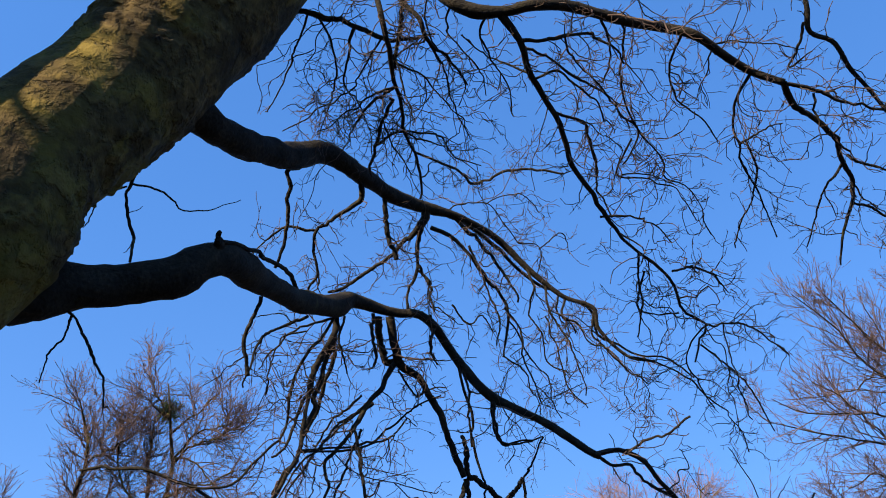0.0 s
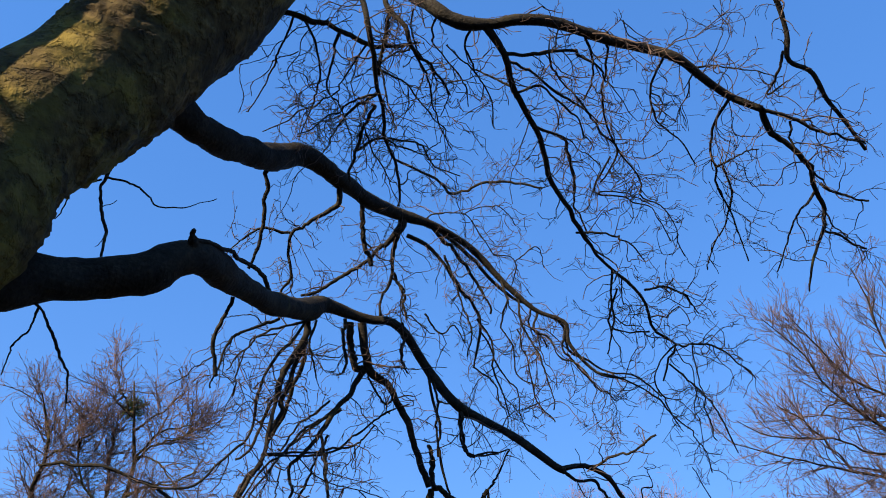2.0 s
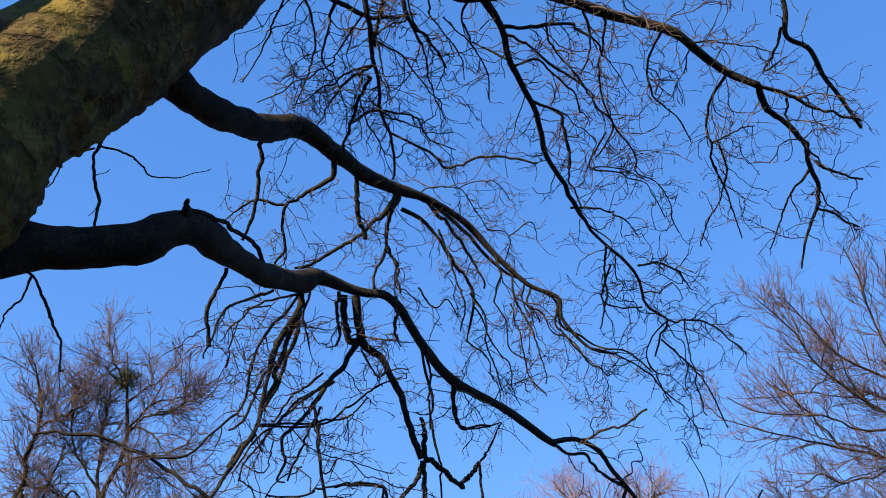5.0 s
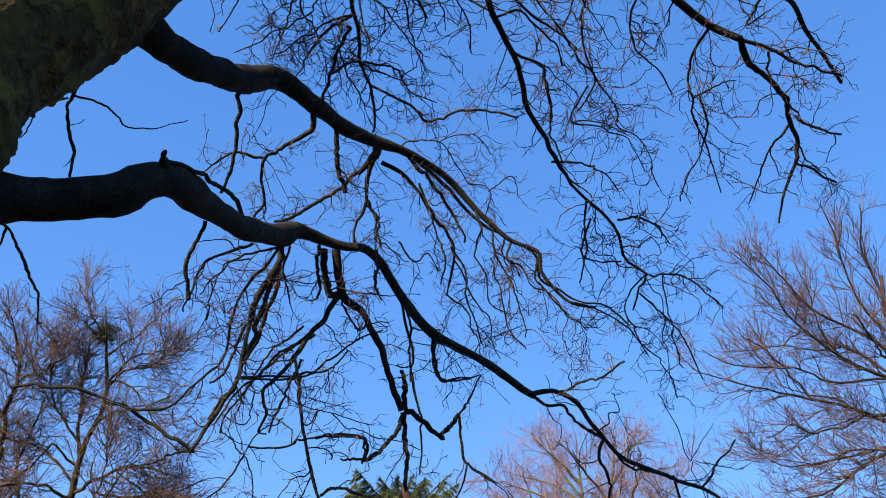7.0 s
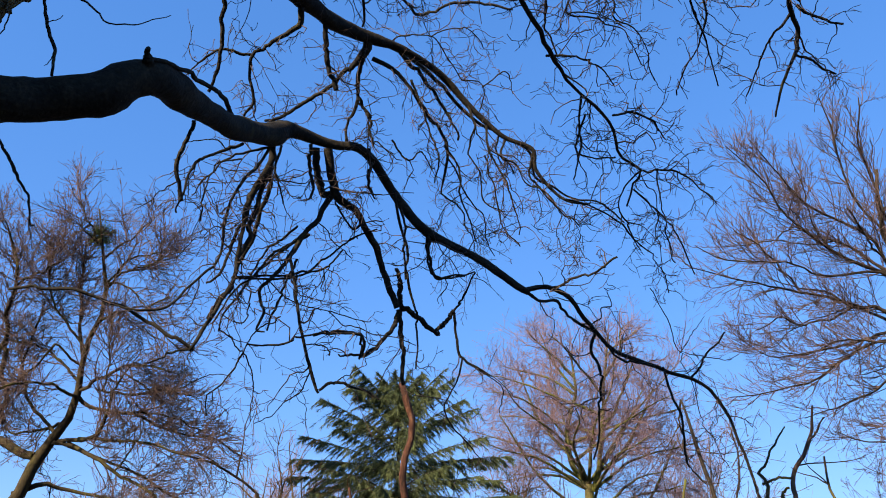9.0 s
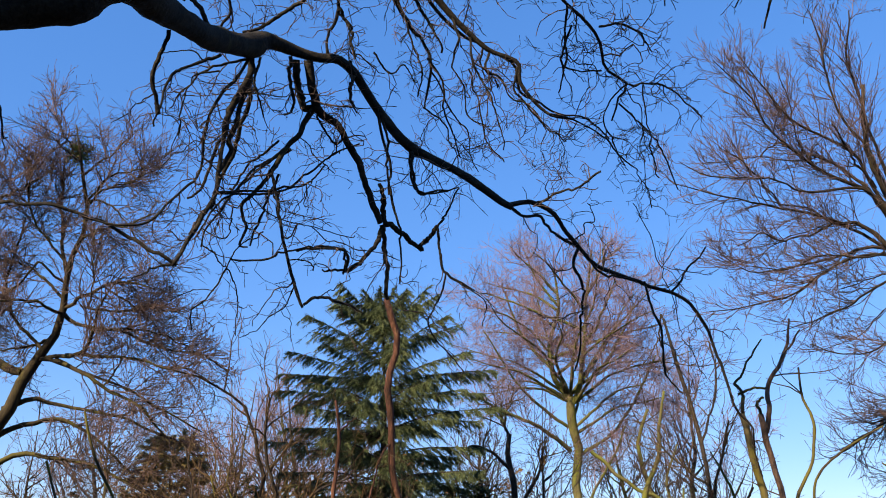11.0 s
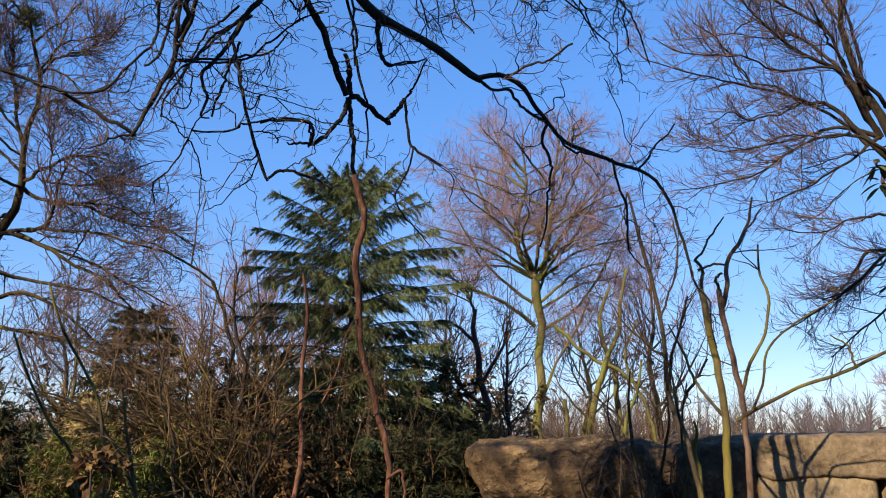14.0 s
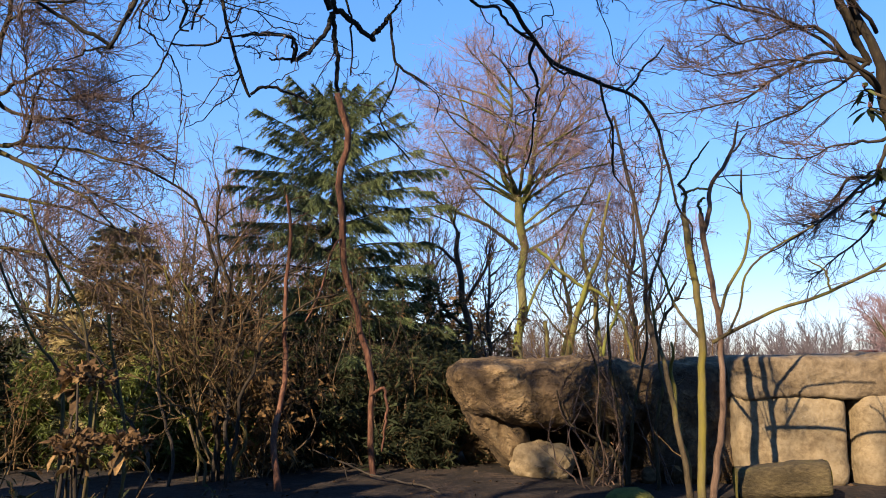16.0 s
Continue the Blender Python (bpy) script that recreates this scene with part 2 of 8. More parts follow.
def tubes(P, R, sides, rough=0.0, rng=None, cap=True):
    """Vertices and quads of tubes along N polylines of M points."""
    N, M, _ = P.shape
    T = np.empty_like(P)
    T[:, 1:-1] = P[:, 2:] - P[:, :-2]
    T[:, 0], T[:, -1] = P[:, 1] - P[:, 0], P[:, -1] - P[:, -2]
    T = unit(T)
    ref = np.where(np.abs(T[:, :1, 2:3]) > 0.9, np.array([[[1.0, 0, 0]]]), np.array([[[0, 0, 1.0]]]))
    A = np.empty_like(T)
    A[:, 0] = unit(np.cross(T[:, 0], np.broadcast_to(ref[:, 0], T[:, 0].shape)))
    for j in range(1, M):
        A[:, j] = unit(A[:, j - 1] - (A[:, j - 1] * T[:, j]).sum(1, keepdims=True) * T[:, j])
    B = np.cross(T, A)
    th = np.arange(sides) * 2 * math.pi / sides
    ring = A[:, :, None] * np.cos(th)[:, None] + B[:, :, None] * np.sin(th)[:, None]
    rad = R[:, :, None, None]
    if rough and rng is not None:
        rad = rad * (1 + rough * rng.normal(size=(N, M, sides, 1)))
    V = (P[:, :, None] + ring * rad).reshape(-1, 3)
    k = np.arange(sides)
    base = (np.arange(N)[:, None, None] * M + np.arange(M - 1)[None, :, None]) * sides
    a, b = base + k, base + (k + 1) % sides
    F = [np.stack([a, b, b + sides, a + sides], -1).reshape(-1, 4)]
    if cap:
        top = ((np.arange(N) * M + M - 1)[:, None]) * sides + k
        F.append(top)
    return V, F


def join(items):
    """Joins (verts, faces) pairs into one."""
    vs, fs, o = [], [], 0
    for v, f in items:
        vs.append(v)
        fs += [q + o for q in f]
        o += len(v)
    return np.concatenate(vs), fs


def curve(ctrl, n):
    """A smooth polyline of n points, with radius, through control points (x, y, z, r)."""
    c = np.asarray(ctrl, dtype=float)
    p = np.concatenate([[2 * c[0] - c[1]], c, [2 * c[-1] - c[-2]]])
    p[0, 3], p[-1, 3] = c[0, 3], c[-1, 3]
    s = np.concatenate([[0], np.cumsum(np.linalg.norm(np.diff(c[:, :3], axis=0), axis=1))])
    u = np.interp(np.linspace(0, s[-1], n), s, np.arange(len(c)))
    i = np.minimum(u.astype(int), len(c) - 2)
    t = (u - i)[:, None]
    a, b, d, e = p[i], p[i + 1], p[i + 2], p[i + 3]
    q = 0.5 * (2 * b + (d - a) * t + (2 * a - 5 * b + 4 * d - e) * t * t + (3 * b - a - 3 * d + e) * t ** 3)
    q[:, 3] = np.maximum(q[:, 3], c[:, 3].min() * 0.9)
    return q[:, :3], q[:, 3]


def grow(rng, P, R, density, u0, u1, angle, length, M, wig, pull, thick, end, taper=0.5, top=1.0, count=None, sparse=None):
    """Side shoots on N parent polylines. density: shoots a metre; pull: the vector that bends them; thick: the most their foot may be; sparse: heights between which low parents (this share) come to bear all theirs."""
    N, m, _ = P.shape
    L = np.linalg.norm(np.diff(P, axis=1), axis=2).sum(1)
    share = 1.0 if sparse is None else np.interp(P[:, :, 2].mean(1), sparse[:2], [sparse[2], 1.0])
    c = rng.poisson(density * share * L * (u1 - u0)) if count is None else np.full(N, count)
    idx = np.repeat(np.arange(N), c)
    n = len(idx)
    u = rng.uniform(u0, u1, n)
    x = u * (m - 1)
    i = np.minimum(x.astype(int), m - 2)
    f = (x - i)[:, None]
    pos = P[idx, i] * (1 - f) + P[idx, i + 1] * f
    tan = unit(P[idx, i + 1] - P[idx, i])
    r = R[idx, i] * (1 - f[:, 0]) + R[idx, i + 1] * f[:, 0]
    side = rng.normal(size=(n, 3))
    side = unit(side - (side * tan).sum(1, keepdims=True) * tan)
    a = np.radians(rng.normal(angle, angle * 0.25, n))[:, None]
    d = unit(np.cos(a) * tan + np.sin(a) * side + 0.5 * np.asarray(pull))
    l = length * np.exp(rng.normal(0, 0.35, n)) * (1 - taper * u)
    out = np.empty((n, M, 3))
    out[:, 0] = pos
    for j in range(1, M):
        d = unit(d + wig * rng.normal(size=(n, 3)) + np.asarray(pull) * (2.0 / M))
        out[:, j] = out[:, j - 1] + d * (l / (M - 1))[:, None]
    r0 = np.minimum(r * 0.7, thick) * top
    rad = r0[:, None] + (end - r0)[:, None] * np.linspace(0, 1, M) ** 0.8
    return out, np.maximum(rad, end * 0.8)


def limb_arrays(list_of_ctrl, n=22):
    cs = [curve(c, n) for c in list_of_ctrl]
    return np.array([c[0] for c in cs]), np.array([c[1] for c in cs])


def wander(rng, P, R, amount):
    """A little crookedness between the ends of polylines."""
    n, m, _ = P.shape
    k = rng.normal(size=(n, m, 3))
    k = (k + np.roll(k, 1, 1) + np.roll(k, -1, 1)) / 1.7
    w = np.sin(np.linspace(0, math.pi, m))[None, :, None] ** 0.5
    return P + k * w * amount * (R[:, :, None] * 0.5 + 0.006)


def kinked(rng, P, R, step, amount, thick=0.03):
    """Elbows along thin polylines, one about every step metres."""
    out = P.copy()
    n, m, _ = P.shape
    for q in range(n):
        if R[q].mean() > thick:
            continue
        L = np.linalg.norm(np.diff(P[q], axis=0), axis=1).sum()
        k = max(3, int(L / step))
        u = np.sort(np.concatenate([[0, 1], rng.uniform(0, 1, k)]))
        off = rng.normal(0, amount, (k + 2, 3))
        off[0] = 0
        out[q] += np.stack([np.interp(np.linspace(0, 1, m), u, off[:, c]) for c in range(3)], 1)
    return out


def blades(rng, at, direction, length, width, droop=0.0, fold=True):
    """Lance-shaped leaves: two triangles from foot to tip, at the places and along the directions given."""
    n = len(at)
    d = unit(direction)
    s = rng.normal(size=(n, 3))
    s = unit(np.cross(d, s))
    l = (length * np.exp(rng.normal(0, 0.3, n)))[:, None]
    w = (width * np.exp(rng.normal(0, 0.25, n)))[:, None]
    tip = at + d * l + np.array([0, 0, -1.0]) * droop * l
    mid = at + d * l * 0.45
    V = np.stack([at, mid + s * w * 0.5, tip, mid - s * w * 0.5], 1).reshape(-1, 3)
    o = np.arange(n)[:, None] * 4
    return V, [o + np.array([[0, 1, 2]]), o + np.array([[0, 2, 3]])]


def needles(rng, at, direction, length, width):
    """Fine needles: one thin triangle each."""
    n = len(at)
    d = unit(direction)
    s = unit(np.cross(d, rng.normal(size=(n, 3))))
    l = (length * np.exp(rng.normal(0, 0.25, n)))[:, None]
    V = np.stack([at - s * width * 0.5, at + s * width * 0.5, at + d * l], 1).reshape(-1, 3)
    return V, [np.arange(3 * n).reshape(-1, 3)]


def along(rng, P, n):
    """n random places on polylines, with the direction there."""
    N, m, _ = P.shape
    i = rng.integers(0, N, n)
    j = rng.integers(0, m - 1, n)
    f = rng.random(n)[:, None]
    return P[i, j] * (1 - f) + P[i, j + 1] * f, unit(P[i, j + 1] - P[i, j])


def bare_tree(name, base, limbs, seed, label, group, barks, shoots, names=None, sides=7, crooked=1.0, category="tree", own=None):
    """A leafless tree: limbs by control points, then rounds of shoots (the arguments of grow), the finest joined as twigs."""
    rng = np.random.default_rng(seed)
    t = thing(name, base, label, category, group)
    P, R = limb_arrays(limbs)
    P = wander(rng, P, R, crooked)
    for k in range(len(limbs)):
        V, F = tubes(P[k:k + 1], R[k:k + 1], 12 if R[k].max() > 0.06 else sides, 0.03, rng)
        part_np((names or {}).get(k, "trunk" if k == 0 else "limb"), V, F, (own or {}).get(k, barks[0]), t)
    parents = [(P[1:], R[1:]) if len(P) > 4 else (P, R)]
    batches = []
    for args in shoots:
        made = grow(rng, *parents[-1], **{k: v for k, v in args.items() if k != "sides"})
        batches.append(tubes(*made, args.get("sides", 3), cap=False))
        parents.append(made)
    V, F = join(batches)
    if len(V):
        part_np("twig_growth", V, F, barks[1], t, kind="stuff")
    return t, parents
# ---- centre lines of trunks and limbs (x, y, z, radius) ----
def stem(store, *points):
    store.append(points)


BEECH_LIMBS = []
stem(BEECH_LIMBS, (-4.75, 2.55, -0.1, 0.74), (-4.7, 2.5, 0.5, 0.62), (-4.4, 2.4, 2, 0.56), (-3.307, 2.45, 3.567, 0.5297), (-3.145, 2.564, 3.943, 0.5247), (-2.983, 2.665, 4.328, 0.5077), (-2.893, 2.698, 4.775, 0.4331), (-2.778, 2.8, 5.162, 0.4455), (-2.674, 2.909, 5.553, 0.4497), (-2.55, 2.982, 5.963, 0.448), (-2.412, 3.04, 6.372, 0.4348), (-2.24, 3.12, 6.755, 0.456), (-2.064, 3.125, 7.153, 0.4353), (-1.904, 3.114, 7.562, 0.4302), (-1.74, 3.066, 7.97, 0.4195), (-1.516, 3.005, 8.334, 0.4003), (-1.292, 2.944, 8.699, 0.381))
stem(BEECH_LIMBS, (-3.065, 2.719, 4.122, 0.2708), (-2.983, 2.865, 4.131, 0.2452), (-2.892, 3.002, 4.162, 0.2022), (-2.765, 3.093, 4.213, 0.164), (-2.636, 3.183, 4.272, 0.1286), (-2.51, 3.276, 4.333, 0.1255), (-2.361, 3.336, 4.386, 0.1191), (-2.217, 3.399, 4.45, 0.1231), (-2.101, 3.44, 4.568, 0.1121), (-2.005, 3.521, 4.658, 0.1092), (-1.979, 3.669, 4.726, 0.1083), (-1.969, 3.832, 4.772, 0.1033), (-1.964, 3.992, 4.826, 0.0911), (-1.952, 4.147, 4.887, 0.083), (-1.94, 4.302, 4.95, 0.0796), (-1.93, 4.459, 5.011, 0.0823), (-1.916, 4.612, 5.077, 0.0848), (-1.893, 4.752, 5.161, 0.0815), (-1.871, 4.899, 5.24, 0.0805), (-1.845, 5.045, 5.319, 0.0866), (-1.811, 5.176, 5.413, 0.0992), (-1.749, 5.282, 5.531, 0.0752), (-1.64, 5.405, 5.567, 0.0541), (-1.525, 5.529, 5.579, 0.0438), (-1.39, 5.622, 5.588, 0.0419), (-1.228, 5.661, 5.585, 0.0408), (-1.096, 5.749, 5.5, 0.0402), (-0.997, 5.854, 5.361, 0.0417), (-0.873, 5.97, 5.198, 0.0417), (-0.687, 6.01, 4.966, 0.0412), (-0.478, 6.086, 4.848, 0.0381), (-0.253, 6.06, 4.708, 0.0331), (-0.045, 6.038, 4.537, 0.0343), (0.113, 6.087, 4.423, 0.0293), (0.205, 6.106, 4.376, 0.0253))
stem(BEECH_LIMBS, (0.19, 6.147, 4.417, 0.0285), (0.359, 6.228, 4.465, 0.0231), (0.539, 6.433, 4.469, 0.0218), (0.662, 6.662, 4.421, 0.0224), (0.82, 6.905, 4.313, 0.023), (0.996, 7.133, 4.223, 0.0236), (1.352, 7.41, 4.19, 0.0223), (1.61, 7.401, 4.065, 0.0201), (1.862, 7.386, 3.93, 0.0179), (1.983, 7.409, 3.749, 0.0179), (2.074, 7.45, 3.51, 0.0156), (2.172, 7.503, 3.167, 0.0156), (2.228, 7.529, 2.947, 0.0134), (2.332, 7.527, 2.772, 0.0112), (2.345, 7.556, 2.543, 0.0089), (2.402, 7.562, 2.329, 0.0067))
stem(BEECH_LIMBS, (0.181, 6.149, 4.413, 0.0171), (0.277, 6.269, 4.382, 0.0154), (0.435, 6.361, 4.403, 0.0156), (0.544, 6.587, 4.365, 0.0141), (0.685, 6.797, 4.351, 0.0145), (0.82, 6.905, 4.313, 0.0167))
stem(BEECH_LIMBS, (-1.996, 3.418, 4.653, 0.0423), (-1.964, 3.343, 4.677, 0.0167))
stem(BEECH_LIMBS, (-1.965, 3.403, 4.69, 0.0155), (-1.886, 3.587, 4.773, 0.016), (-1.864, 3.895, 4.916, 0.0169), (-1.871, 4.203, 5.036, 0.0178), (-1.911, 4.513, 5.129, 0.0187))
stem(BEECH_LIMBS, (-2.484, 3.189, 5.856, 0.1853), (-2.388, 3.335, 5.854, 0.1546), (-2.307, 3.492, 5.846, 0.1121), (-2.265, 3.646, 5.912, 0.1143), (-2.219, 3.798, 5.985, 0.1157), (-2.177, 3.945, 6.07, 0.1124), (-2.139, 4.089, 6.162, 0.1162), (-2.098, 4.229, 6.259, 0.1154), (-2.057, 4.357, 6.369, 0.1179), (-2.014, 4.474, 6.492, 0.1132), (-1.919, 4.575, 6.606, 0.0972), (-1.821, 4.708, 6.673, 0.0899), (-1.743, 4.865, 6.704, 0.0838), (-1.677, 5.022, 6.735, 0.0808), (-1.607, 5.172, 6.786, 0.0736), (-1.548, 5.334, 6.819, 0.0715), (-1.47, 5.488, 6.846, 0.0752), (-1.371, 5.624, 6.895, 0.0645), (-1.219, 5.771, 6.92, 0.0625), (-0.973, 5.934, 6.939, 0.0362), (-0.715, 6.134, 6.902, 0.0343), (-0.511, 6.342, 6.83, 0.0348), (-0.304, 6.504, 6.638, 0.0301), (-0.121, 6.62, 6.488, 0.0278), (0.064, 6.713, 6.358, 0.0232), (0.334, 6.778, 6.25, 0.0209), (0.368, 6.895, 6.066, 0.0185), (0.616, 7.03, 5.816, 0.0139), (0.879, 7.046, 5.739, 0.0116))
stem(BEECH_LIMBS, (-1.217, 5.76, 6.933, 0.0491), (-1.232, 5.858, 6.819, 0.0447), (-1.427, 5.951, 6.659, 0.0268), (-1.604, 6.009, 6.534, 0.0246), (-1.806, 6.049, 6.412, 0.0223), (-2.032, 6.086, 6.272, 0.0201), (-2.194, 5.996, 6.145, 0.0132))
stem(BEECH_LIMBS, (-1.272, 5.861, 6.806, 0.0313), (-1.324, 6.014, 6.611, 0.0246), (-1.353, 6.13, 6.456, 0.0223), (-1.441, 6.23, 6.297, 0.0179), (-1.466, 6.254, 6.08, 0.0154))
stem(BEECH_LIMBS, (-1.328, 6.117, 6.479, 0.0201), (-1.244, 6.234, 6.347, 0.0179), (-1.22, 6.317, 6.064, 0.0132))
stem(BEECH_LIMBS, (-1.538, 5.393, 6.798, 0.0279), (-1.532, 5.557, 6.619, 0.0279), (-1.519, 5.683, 6.477, 0.0279), (-1.474, 5.811, 6.333, 0.0258))
stem(BEECH_LIMBS, (-1.666, 5.064, 6.659, 0.031), (-1.683, 5.167, 6.545, 0.0269), (-1.868, 5.206, 6.435, 0.0207), (-2.091, 5.236, 6.308, 0.0186), (-2.144, 5.347, 6.153, 0.0165), (-2.128, 5.48, 5.995, 0.0145), (-2.222, 5.544, 5.863, 0.0124))
stem(BEECH_LIMBS, (-2.092, 5.24, 6.304, 0.0145), (-2.337, 5.148, 6.292, 0.0145), (-2.511, 5.164, 6.183, 0.0103), (-2.685, 5.2, 6.039, 0.0062))
stem(BEECH_LIMBS, (-2.09, 4.408, 6.272, 0.0228), (-2.126, 4.561, 6.101, 0.0209), (-2.186, 4.761, 5.85, 0.0171), (-2.266, 4.899, 5.641, 0.0152))
stem(BEECH_LIMBS, (-1.183, 5.907, 6.774, 0.0246), (-0.983, 6.002, 6.703, 0.0223), (-0.833, 6.13, 6.572, 0.0201), (-0.725, 6.361, 6.451, 0.0203), (-0.572, 6.478, 6.31, 0.0181), (-0.509, 6.612, 6.123, 0.0181), (-0.556, 6.729, 5.936, 0.0136), (-0.599, 6.813, 5.795, 0.009))
stem(BEECH_LIMBS, (-0.948, 5.957, 6.918, 0.0226), (-0.73, 6.231, 6.783, 0.0206), (-0.582, 6.39, 6.599, 0.0183), (-0.484, 6.503, 6.457, 0.0137), (-0.415, 6.609, 6.315, 0.0114))
stem(BEECH_LIMBS, (-1.315, 5.662, 7.596, 0.0164), (-1.036, 5.939, 7.661, 0.0168), (-0.901, 6.254, 7.791, 0.0174), (-0.784, 6.565, 7.918, 0.018), (-0.46, 6.589, 8.069, 0.0182), (-0.107, 6.6, 8.072, 0.0156), (0.203, 6.666, 8, 0.013))
stem(BEECH_LIMBS, (-1.934, 3.417, 7.123, 0.0304), (-1.839, 3.49, 7.108, 0.0266), (-1.651, 3.508, 7.032, 0.0262), (-1.467, 3.596, 7.025, 0.0262), (-1.287, 3.64, 6.915, 0.024), (-1.124, 3.731, 6.886, 0.0203), (-0.969, 3.748, 6.905, 0.0147), (-0.77, 3.773, 6.918, 0.0092))
stem(BEECH_LIMBS, (-1.386, 2.966, 8, 0.0523), (-1.221, 3.121, 7.145, 0.0308), (-1.115, 3.248, 6.73, 0.0242), (-1.061, 3.331, 6.562, 0.0238), (-1.028, 3.468, 6.47, 0.0221), (-1.048, 3.69, 6.424, 0.019), (-1.066, 3.915, 6.366, 0.0176), (-1.07, 4.351, 6.382, 0.0147), (-1.065, 4.735, 6.432, 0.0135), (-1.123, 5.117, 6.459, 0.0121))
stem(BEECH_LIMBS, (-1.057, 3.703, 6.281, 0.0153), (-1.219, 3.815, 6.28, 0.0138), (-1.378, 3.997, 6.349, 0.0107), (-1.547, 4.195, 6.395, 0.0074))
stem(BEECH_LIMBS, (-1.113, 3.821, 6.301, 0.0156), (-1.229, 3.994, 6.257, 0.0141), (-1.326, 4.259, 6.264, 0.0145), (-1.455, 4.613, 6.308, 0.0133))
stem(BEECH_LIMBS, (-1.327, 2.904, 8.042, 0.0482), (-1.033, 3.264, 7.097, 0.0272), (-0.941, 3.341, 6.824, 0.0246), (-0.832, 3.42, 6.667, 0.0225), (-0.771, 3.562, 6.573, 0.0173), (-0.651, 3.743, 6.578, 0.0123), (-0.533, 3.974, 6.535, 0.0089))
stem(BEECH_LIMBS, (-0.941, 3.341, 6.824, 0.0211), (-1.008, 3.529, 6.681, 0.0193), (-1.059, 3.719, 6.527, 0.0176))
stem(BEECH_LIMBS, (-1.259, 2.866, 8.518, 0.105), (-0.898, 3.419, 7.381, 0.0645), (-0.616, 3.385, 6.842, 0.0545), (-0.414, 3.438, 6.704, 0.0537), (-0.188, 3.468, 6.696, 0.0433), (-0.001, 3.457, 6.707, 0.0415), (0.246, 3.538, 6.766, 0.0422), (0.493, 3.662, 6.781, 0.0393), (0.744, 3.782, 6.786, 0.0381), (1, 3.88, 6.794, 0.0368), (1.199, 3.919, 6.721, 0.035), (1.41, 4.089, 6.659, 0.0318), (1.623, 4.239, 6.6, 0.0304), (1.843, 4.285, 6.481, 0.0304))
stem(BEECH_LIMBS, (1.843, 4.285, 6.481, 0.0304), (1.918, 4.449, 6.441, 0.027), (2.122, 4.603, 6.349, 0.0254), (2.257, 4.763, 6.272, 0.0258), (2.319, 4.919, 6.229, 0.0241), (2.422, 5.111, 6.117, 0.0204), (2.382, 5.236, 5.99, 0.0163), (2.325, 5.389, 5.827, 0.0122), (2.274, 5.548, 5.638, 0.0082))
stem(BEECH_LIMBS, (-0.249, 3.454, 6.703, 0.0381), (-0.16, 3.569, 6.624, 0.0346), (-0.09, 3.674, 6.546, 0.0312), (-0.049, 3.903, 6.492, 0.0299), (0.064, 4.172, 6.391, 0.0286), (0.158, 4.407, 6.306, 0.0254), (0.216, 4.638, 6.212, 0.024), (0.333, 4.871, 6.101, 0.0224), (0.456, 5.086, 5.995, 0.0228), (0.541, 5.253, 5.939, 0.0173), (0.697, 5.417, 5.869, 0.0156), (0.856, 5.563, 5.812, 0.0159), (0.993, 5.722, 5.733, 0.0161), (1.054, 5.923, 5.601, 0.0143), (1.249, 6.056, 5.523, 0.0124), (1.178, 6.14, 5.409, 0.0103), (1.11, 6.245, 5.251, 0.0083))
stem(BEECH_LIMBS, (-0.107, 3.647, 6.567, 0.0173), (0.057, 3.663, 6.555, 0.0156), (0.224, 3.645, 6.563, 0.0156), (0.413, 3.712, 6.626, 0.0141), (0.569, 3.791, 6.548, 0.0106), (0.631, 3.945, 6.545, 0.0071))
stem(BEECH_LIMBS, (-0.093, 3.752, 6.612, 0.0141), (0.089, 3.897, 6.625, 0.0125), (0.297, 4.156, 6.662, 0.0129), (0.52, 4.381, 6.713, 0.0114), (0.648, 4.586, 6.646, 0.0116), (0.736, 4.774, 6.593, 0.0098), (0.648, 4.938, 6.438, 0.0078))
stem(BEECH_LIMBS, (0.117, 4.275, 6.431, 0.0145), (0.292, 4.487, 6.499, 0.0131), (0.4, 4.763, 6.502, 0.0135), (0.408, 5, 6.4, 0.0117))
stem(BEECH_LIMBS, (0.697, 5.417, 5.869, 0.0117), (0.671, 5.573, 5.661, 0.0117), (0.698, 5.68, 5.501, 0.0098), (0.629, 5.81, 5.311, 0.0078))
stem(BEECH_LIMBS, (0.965, 5.586, 5.756, 0.0119), (1.158, 5.715, 5.873, 0.0122), (1.352, 5.814, 5.851, 0.0103), (1.467, 5.983, 5.748, 0.0063))
stem(BEECH_LIMBS, (1.851, 4.288, 6.476, 0.019), (2.065, 4.37, 6.454, 0.0173), (2.277, 4.474, 6.405, 0.0137), (2.666, 4.613, 6.363, 0.01))
stem(BEECH_LIMBS, (-0.965, 2.771, 8.823, 0.1225), (0.402, 3.004, 8.337, 0.0744), (1.471, 3.423, 7.732, 0.0402), (1.946, 3.735, 7.4, 0.0281), (2.117, 4.035, 7.125, 0.0201), (2.139, 4.219, 6.971, 0.0201), (2.333, 4.33, 6.934, 0.0204), (2.474, 4.535, 6.831, 0.0186), (2.618, 4.692, 6.761, 0.0167), (2.813, 4.908, 6.594, 0.0149))
stem(BEECH_LIMBS, (2.102, 4.172, 7.024, 0.0141), (2.058, 4.327, 6.914, 0.0121), (1.977, 4.452, 6.838, 0.01), (2.166, 4.34, 6.86, 0.006))
